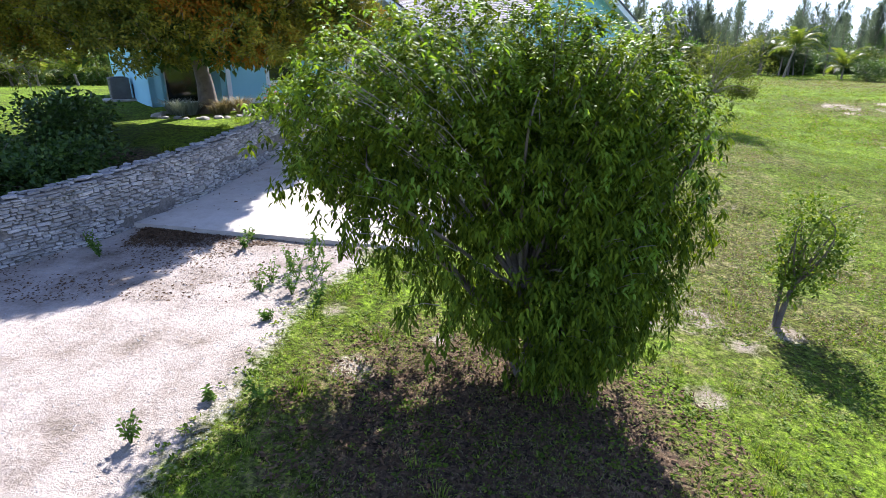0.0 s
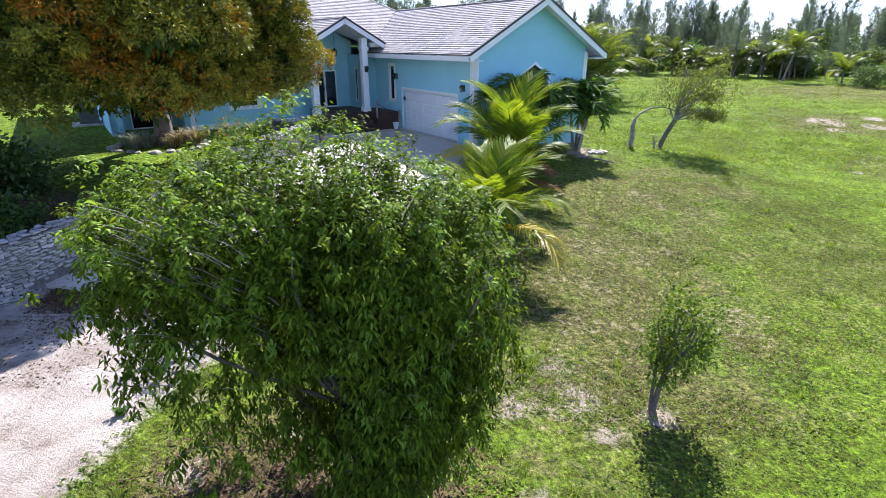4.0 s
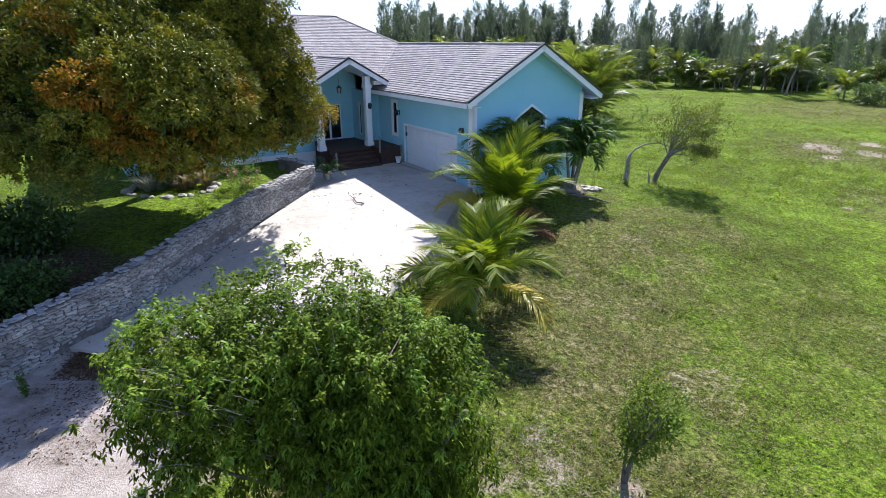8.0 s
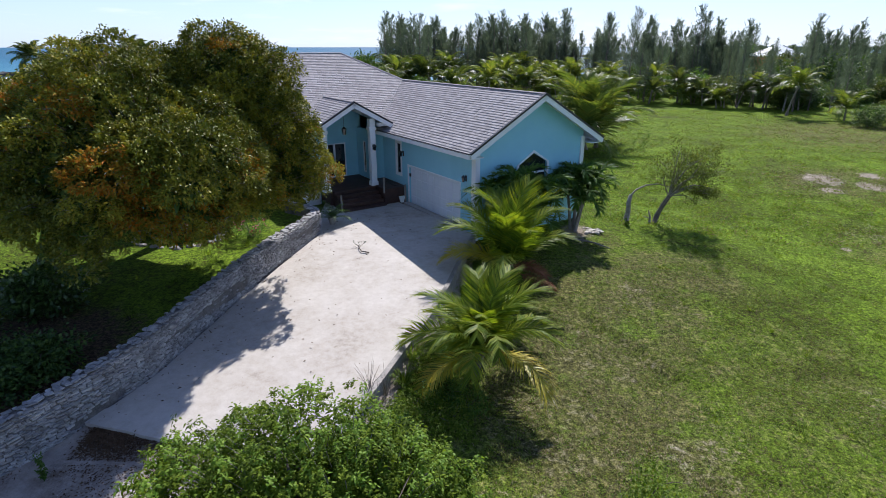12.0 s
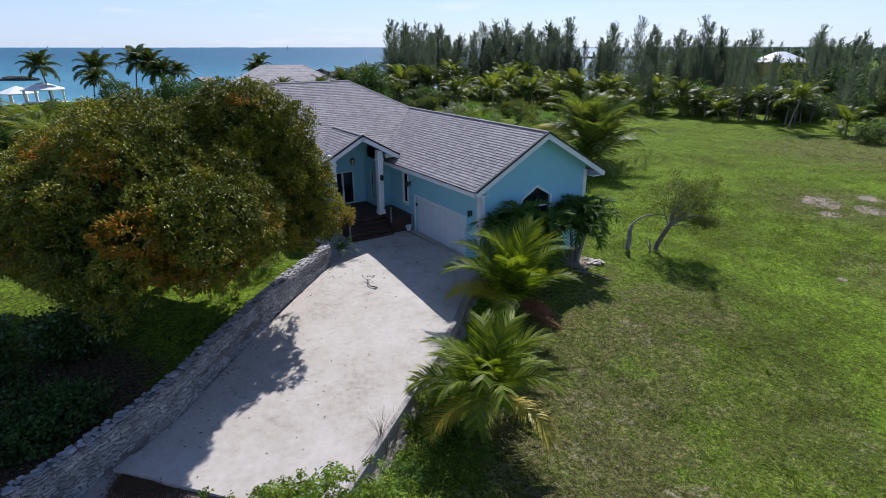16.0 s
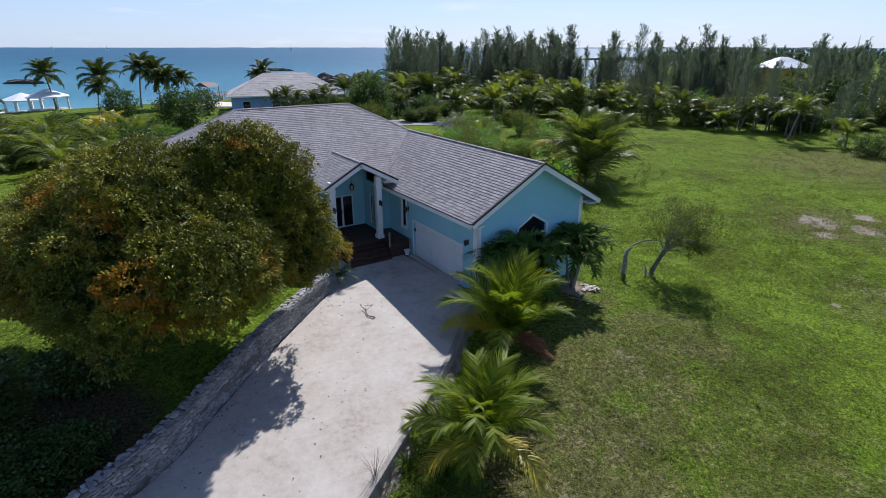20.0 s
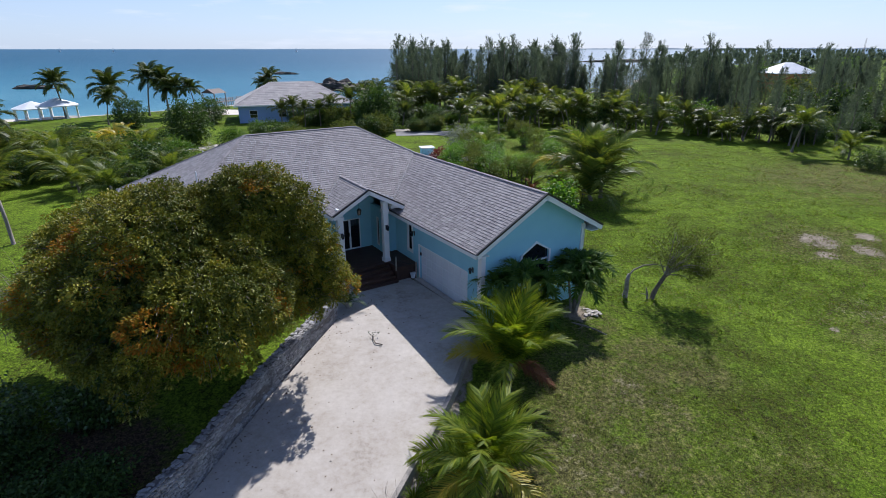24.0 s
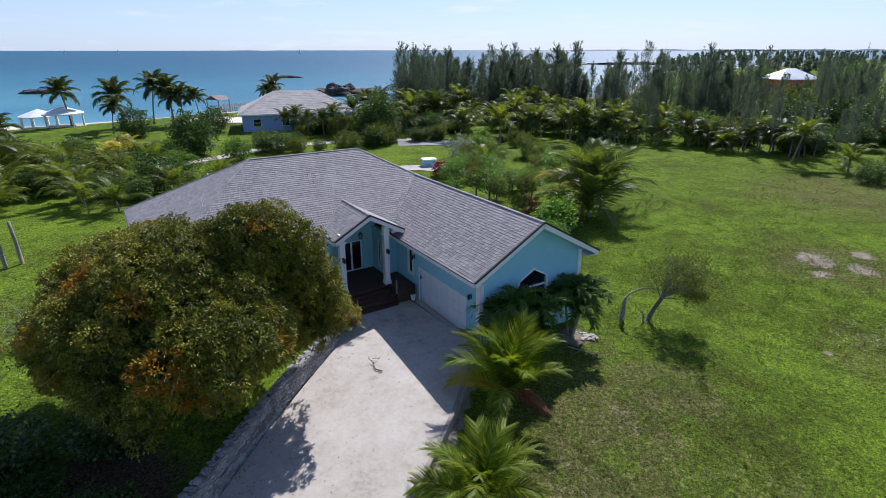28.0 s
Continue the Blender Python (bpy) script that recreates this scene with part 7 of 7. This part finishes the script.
    palm("dry_plant", on_ground(8.2, 50.5), 0.5, (0.1, 0.0), 9, 1.5, 441, "dried-up brown banana plant with hanging leaves", 0.12, "", True, yellow=0, dead=0, mat=LEAF_DEAD, upright=0.7, leaflets=30, arch=1.8, span=1.6, fat=1.6)
    gold = palm("garden_palm", pose(0, 0, 0), 0.8, (0.1, 0.1), 13, 2.6, 446, "young palm with yellowing fronds on the far lawn", 0.12, "yellowing garden palms", False, mat=LEAF_YELLOW, fat=1.4, leaflets=40, upright=0.75, arch=1.3, span=1.4)
    place_copies([gold], [(-44.0, 69.0, 1.3), (-47.5, 71.5, 1.1)], 21)
    bush("silver_bush", on_ground(9.4, 38.5), (0.9, 0.9, 0.9), 1800, 0.1, LEAF_SILVER, 421, "silvery grey-leaved bush behind the garage")
    bush("red_bush", on_ground(-1.2, 64.5), (1.3, 1.3, 0.9), 1800, 0.2, LEAF_RED, 422, "dark red-leaved ornamental bush")
    bush("ficus_tree", on_ground(-38.2, 76.0), (3.0, 3.0, 3.1), 7000, 0.32, LEAF_DARK, 423, "dense dark rounded ficus tree on the grass", "tree", lump=0.3)
    bush("sea_grape", on_ground(-46, 99), (2.6, 2.6, 2.2), 4200, 0.3, LEAF_DARK, 424, "dark round sea-grape bush by the beach", "tree")
    bush("sea_grape", on_ground(-57, 92), (2.6, 2.6, 2.6), 4200, 0.3, LEAF_DARK, 425, "dark spreading sea-grape tree by the palms", "tree")
    bush("shade_tree", on_ground(-68, 72), (4.0, 4.0, 3.2), 6000, 0.34, LEAF_DARK, 426, "broad dark shade tree in the garden", "tree")
    bush("fan_palm", on_ground(0.8, 77), (1.7, 1.7, 1.2), 1500, 0.45, LEAF_SILVER, 427, "blue-grey fan palm in the garden", "palm tree", wide=0.12)
    bush("fan_palm", on_ground(-14, 92), (3.2, 3.2, 3.6), 5200, 0.6, LEAF_DARK, 428, "broad dark tree behind the roof", "tree", wide=0.2)
    # young plants on the lawn edge
    for i in range(9):
        weed(19 + rng.uniform(-3, 6), 52 + rng.uniform(-6, 8), 1.0, 440 + i, "spindly young plant standing on the lawn")


far_trees()


# ---- far buildings ----
def hip_house(name, m, sx, sy, eave, rise, wall_mat, roof_mat, label, over=0.7, windows=True):
    """A small hip-roofed house with walls, roof courses, windows and a door."""
    root = thing(name, m, label, "house")
    wx, wy = sx / 2 - over, sy / 2 - over
    part("wall", panel(-wx, wx, -0.6, eave, -wy, -wy + 0.25, "v"), wall_mat, root)
    part("wall", panel(-wx, wx, -0.6, eave, wy - 0.25, wy, "v"), wall_mat, root)
    part("wall", panel(-wy + 0.25, wy - 0.25, -0.6, eave, -wx, -wx + 0.25, "u"), wall_mat, root)
    part("wall", panel(-wy + 0.25, wy - 0.25, -0.6, eave, wx - 0.25, wx, "u"), wall_mat, root)
    r = max(0.2, sx / 2 - sy / 2)
    A = [(-sx / 2, -sy / 2, eave), (sx / 2, -sy / 2, eave), (sx / 2, sy / 2, eave), (-sx / 2, sy / 2, eave), (-r, 0, eave + rise), (r, 0, eave + rise)]
    slope = mesh_of("roof", A, [(0, 1, 5, 4), (1, 2, 5), (2, 3, 4, 5), (3, 0, 4), (3, 2, 1, 0)], roof_mat)
    roof = part("roof", slope, None, root)
    joined = []
    for poly, al, up in (((0, 1, 5, 4), (1, 0, 0), (0, sy / 2, rise)), ((3, 0, 4), (0, 1, 0), (sx / 2 - r, 0, rise)), ((1, 2, 5), (0, 1, 0), (-(sx / 2 - r), 0, rise))):
        joined += tiles_on(roof, [A[i] for i in poly], A[poly[0]], al, up, None, 0.6, 0.9, 60)
    V, F = merge(joined)
    tagged(part("roof_tiles", mesh_of("roof_tiles", V, F, roof_mat), None, roof), kind="stuff")
    part("fascia", boxed(-sx / 2, sx / 2, -sy / 2 - 0.05, -sy / 2, eave - 0.22, eave), WHITE, root)
    part("fascia", boxed(-sx / 2 - 0.05, -sx / 2, -sy / 2, sy / 2, eave - 0.22, eave), WHITE, root)
    if windows:
        for k in range(4):
            a = -wx + (k + 0.5) * 2 * wx / 4
            casement(root, "window", "v", a - 0.7, a + 0.7, 1.0, 2.4, -wy - 0.08, 1, 1, "white-framed window")
        for k in range(2):
            a = -wy + (k + 0.5) * wy
            casement(root, "window", "u", a - 0.6, a + 0.6, 1.0, 2.4, -wx - 0.08, 1, 1, "white-framed window")
    return root


FARROOF = speckled("pale_roof_tile", (0.36, 0.33, 0.31), (0.50, 0.47, 0.44), 0.5, 6, 0.85, 0.3, 0.02, 0.2)
VIOLET = speckled("lavender_blue_paint", (0.26, 0.38, 0.66), (0.32, 0.45, 0.72), 0.6, 20, 0.8, 0.2)
ORANGE = speckled("orange_paint", (0.58, 0.20, 0.08), (0.68, 0.27, 0.12), 0.6, 20, 0.8, 0.2)
hip_house("neighbour_house", pose(-33.3, 108.5, 0.5, 0, 0, 22), 22, 14, 3.3, 3.7, VIOLET, FARROOF, "lavender-blue bungalow with pale grey hip roof near the beach")
hip_house("orange_house", pose(99.5, 181, 0.6, 0, 0, 8), 13.5, 11, 5.8, 3.0, ORANGE, WHITE, "orange house with white hip roof among the trees")


def gazebo(x, y, label, s=1.0):
    root = thing("gazebo", on_ground(x, y, 15, s), label, "gazebo", "beach gazebos")
    n = 8
    ring = [(3.9 * math.cos(2 * math.pi * i / n), 3.9 * math.sin(2 * math.pi * i / n)) for i in range(n)]
    V = [(a, b, 2.7) for a, b in ring] + [(0, 0, 4.1)] + [(a, b, 2.5) for a, b in ring]
    F = [(i, (i + 1) % n, n) for i in range(n)] + [(i, (i + 1) % n, n + 1 + (i + 1) % n, n + 1 + i) for i in range(n)] + [tuple(range(n + 1, 2 * n + 1))]
    part("roof", mesh_of("roof", V, F, WHITE), None, root)
    for a, b in ring:
        part("post", boxed(a * 0.88 - 0.14, a * 0.88 + 0.14, b * 0.88 - 0.14, b * 0.88 + 0.14, -0.3, 2.55, 0.02), WHITE, root)
    part("floor", mesh_of("floor", *tube([(0, 0, -0.3), (0, 0, 0.15)], [3.8, 3.8], 8), CONCRETE), None, root)


gazebo(-81, 106.5, "white octagonal gazebo on the beach lawn")
gazebo(-91, 112, "white octagonal gazebo beside the beach")


def cistern():
    root = thing("cistern", on_ground(-3.4, 70.5, 20, 0.66), "white and blue concrete cistern with flat lid", "cistern")
    part("tank", boxed(-1.2, 1.2, -1.0, 1.0, -0.3, 1.3, 0.03), PAINT, root)
    part("lid", boxed(-1.4, 1.4, -1.2, 1.2, 1.3, 1.5, 0.04), WHITE, root)
    V, F = [], []
    for i in range(9):
        a = i / 8
        x, y = -7.5 + 9.5 * a, 68.3 + 0.8 * math.sin(a * 5)
        for s in (-1.6, 1.6):
            V.append((x, y + s, ground_z(x, y + s) + 0.06))
    F = [(2 * i, 2 * i + 2, 2 * i + 3, 2 * i + 1) for i in range(8)]
    tagged(new("paved_yard", mesh_of("paved_yard", V, F, CONCRETE)), "pale paved yard behind the house", "paving", kind="structure")


cistern()


def ribbon(name, pts, w, mat, label, category, lift=0.06):
    V, F = [], []
    for i, (x, y) in enumerate(pts):
        a, b = Vector(pts[max(i - 1, 0)]), Vector(pts[min(i + 1, len(pts) - 1)])
        d = (b - a).normalized()
        for s in (-w / 2, w / 2):
            q = (x - d.y * s, y + d.x * s)
            V.append((*q, ground_z(*q) + lift))
    F = [(2 * i, 2 * i + 2, 2 * i + 3, 2 * i + 1) for i in range(len(pts) - 1)]
    tagged(new(name, mesh_of(name, V, F, mat)), label, category, kind="structure")


ASPHALT = speckled("grey_asphalt", (0.16, 0.16, 0.16), (0.26, 0.26, 0.26), 0.8, 20, 0.9, 0.3)
SAND = speckled("white_sand", (0.55, 0.50, 0.42), (0.70, 0.65, 0.56), 0.6, 15, 0.95, 0.3)
ribbon("garden_path", [(-40, 68), (-36.5, 70.5), (-34, 74), (-31.5, 79), (-28, 84), (-22, 88), (-14, 90), (-8, 92)], 2.6, CONCRETE, "pale winding concrete garden path", "path")
ribbon("garden_road", [(-10, 88), (-4, 89), (3, 88)], 5, ASPHALT, "grey drive in the garden behind the house", "road")
ribbon("road", [(60, 150), (78, 138), (92, 131), (112, 122), (150, 110)], 6, ASPHALT, "grey asphalt road among the trees", "road", 0.1)
ribbon("sand_patch", [(-60, 118), (-54, 117), (-48, 116), (-41, 117), (-36, 119)], 9, SAND, "white sand by the beach palms", "sand", 0.08)


def car():
    root = thing("pickup_truck", on_ground(92, 132, -30), "dark blue pickup truck parked on the road", "car")
    paint = speckled("dark_blue_car_paint", (0.02, 0.05, 0.09), (0.03, 0.08, 0.13), 1, 20, 0.3, 0.0)
    part("body", boxed(-2.6, 2.6, -0.95, 0.95, 0.5, 1.15, 0.15), paint, root)
    cab = part("cabin", boxed(-0.8, 1.2, -0.85, 0.85, 1.15, 1.8, 0.2), paint, root)
    part("windscreen", boxed(-0.86, -0.8, -0.7, 0.7, 1.25, 1.7), GLASS, cab)
    part("side_window", boxed(-0.5, 1.0, -0.88, -0.85, 1.25, 1.68), GLASS, cab)
    for x in (-1.7, 1.7):
        for y in (-0.9, 0.9):
            V, F = tube([(x, y - 0.12, 0.42), (x, y + 0.12, 0.42)], [0.4, 0.4], 14)
            part("wheel", mesh_of("wheel", V, F, BLACK), None, root)


car()


def jetty():
    root = thing("jetty", pose(-69.5, 150, -1.8, 0, 0, 68), "weathered timber jetty with a small shelter over the water", "jetty")
    for i in range(14):
        for s in (-1.3, 1.3):
            part("pile", tube_mesh("pile", [(i * 1.6, s, -3), (i * 1.6, s, 2.1)], [0.14, 0.13], PALEBARK, 6), None, root)
    for i in range(30):
        part("plank", boxed(i * 0.72, i * 0.72 + 0.66, -1.4, 1.4, 1.2, 1.3), PALEBARK, root)
    for s in (-1.3, 1.3):
        part("rail", tube_mesh("rail", [(0, s, 2.0), (21, s, 2.0)], [0.06, 0.06], PALEBARK, 5), None, root)
    roof = mesh_of("shelter_roof", [(-2, -2.5, 3.8), (2.5, -2.5, 3.8), (2.5, 2.5, 3.8), (-2, 2.5, 3.8), (-2, 0, 4.9), (2.5, 0, 4.9)], [(0, 1, 5, 4), (2, 3, 4, 5), (0, 4, 3), (1, 2, 5), (0, 3, 2, 1)], DECK)
    part("shelter_roof", roof, None, root)
    for a in (-1.7, 2.2):
        for b in (-2.1, 2.1):
            part("shelter_post", boxed(a - 0.1, a + 0.1, b - 0.1, b + 0.1, -3.0, 3.85), PALEBARK, root)


jetty()


def rock_islet(x, y, sx, sy, h, seed, label):
    bm = bmesh.new()
    bmesh.ops.create_icosphere(bm, subdivisions=4, radius=1)
    for v in bm.verts:
        k = 1 + 0.35 * noise.noise(v.co * 2 + Vector((seed, 0, 0))) + 0.25 * noise.noise(v.co * 6 + Vector((0, seed, 0)))
        v.co = Vector((v.co.x * sx * k, v.co.y * sy * k, v.co.z * h * k))
    ob = new("rock", finish("rock", bm, ROCK))
    ob.matrix_world = pose(x, y, -1.95)
    tagged(ob, label, "rock", "sea rocks")


for i, (x, y, sx, sy, h) in enumerate(((-52, 214, 9, 6, 4.0), (-58, 212, 6, 5, 2.6), (-45, 218, 9, 6, 2.2), (-115, 342, 8, 3, 1.6), (-175, 215, 8, 3, 1.6), (179, 636, 60, 8, 3.0), (70, 560, 22, 6, 2.5), (240, 640, 40, 8, 2.5))):
    rock_islet(x, y, sx, sy, h, i * 3.1, "low brown rocky islet in the shallow sea")


# bluish grey puts the distance haze into the coast's own colour
HAZY = plain("hazy_coast", (0.16, 0.23, 0.28), 0.9)


def far_shore():
    for x, y, sx, h in ((-900, 4300, 1500, 7), (1900, 4000, 1500, 14), (700, 4350, 500, 6)):
        bm = bmesh.new()
        n = 120
        rows = []
        for i in range(n + 1):
            k = i / n * 2 - 1
            z = h * (1 - k * k) ** 0.4 * (0.7 + 0.5 * noise.noise(Vector((k * 9 + x, 0, 0))) + 0.2 * noise.noise(Vector((k * 40 + x, 0, 0)))) if abs(k) < 1 else 0
            rows.append((bm.verts.new((x + k * sx, y, -3)), bm.verts.new((x + k * sx, y + 30, max(0, z) - 1.8)), bm.verts.new((x + k * sx, y + 150, -3))))
        for a, b in zip(rows, rows[1:]):
            for j in range(2):
                bm.faces.new((a[j], b[j], b[j + 1], a[j + 1]))
        tagged(new("backdrop", finish("backdrop", bm, HAZY)), "thin low wooded coast on the horizon", "coast", kind="structure")


far_shore()


def sailboat(x, y):
    root = thing("sailboat", pose(x, y, -1.9), "tiny white sailboat far out at sea", "boat", "sailboats")
    part("hull", boxed(-5, 5, -1.2, 1.2, 0, 1.4, 0.4), WHITE, root)
    part("sail", prism([(-3.5, 1.8), (3.5, 1.8), (0.5, 15)], -0.1, 0.1), WHITE, root)
    part("mast", tube_mesh("mast", [(0.5, 0, 1), (0.5, 0, 16)], [0.15, 0.1], WHITE, 6), None, root)


for x, y in ((-1560, 2060), (-1180, 1800), (-620, 1950)):
    sailboat(x, y)


def mast():
    root = thing("radio_mast", pose(218, 330, 0.5), "thin lattice radio mast above the trees", "mast")
    for i in range(3):
        a = i * 2.094
        part("leg", tube_mesh("leg", [(0.5 * math.cos(a), 0.5 * math.sin(a), 0), (0.25 * math.cos(a), 0.25 * math.sin(a), 18)], [0.07, 0.05], RENDER_GREY, 4), None, root)
    for k in range(8):
        a, b = k * 2.094, (k + 1) * 2.094
        part("brace", tube_mesh("brace", [(0.45 * math.cos(a), 0.45 * math.sin(a), k * 2), (0.42 * math.cos(b), 0.42 * math.sin(b), k * 2 + 2)], [0.04, 0.04], RENDER_GREY, 4), None, root)


mast()
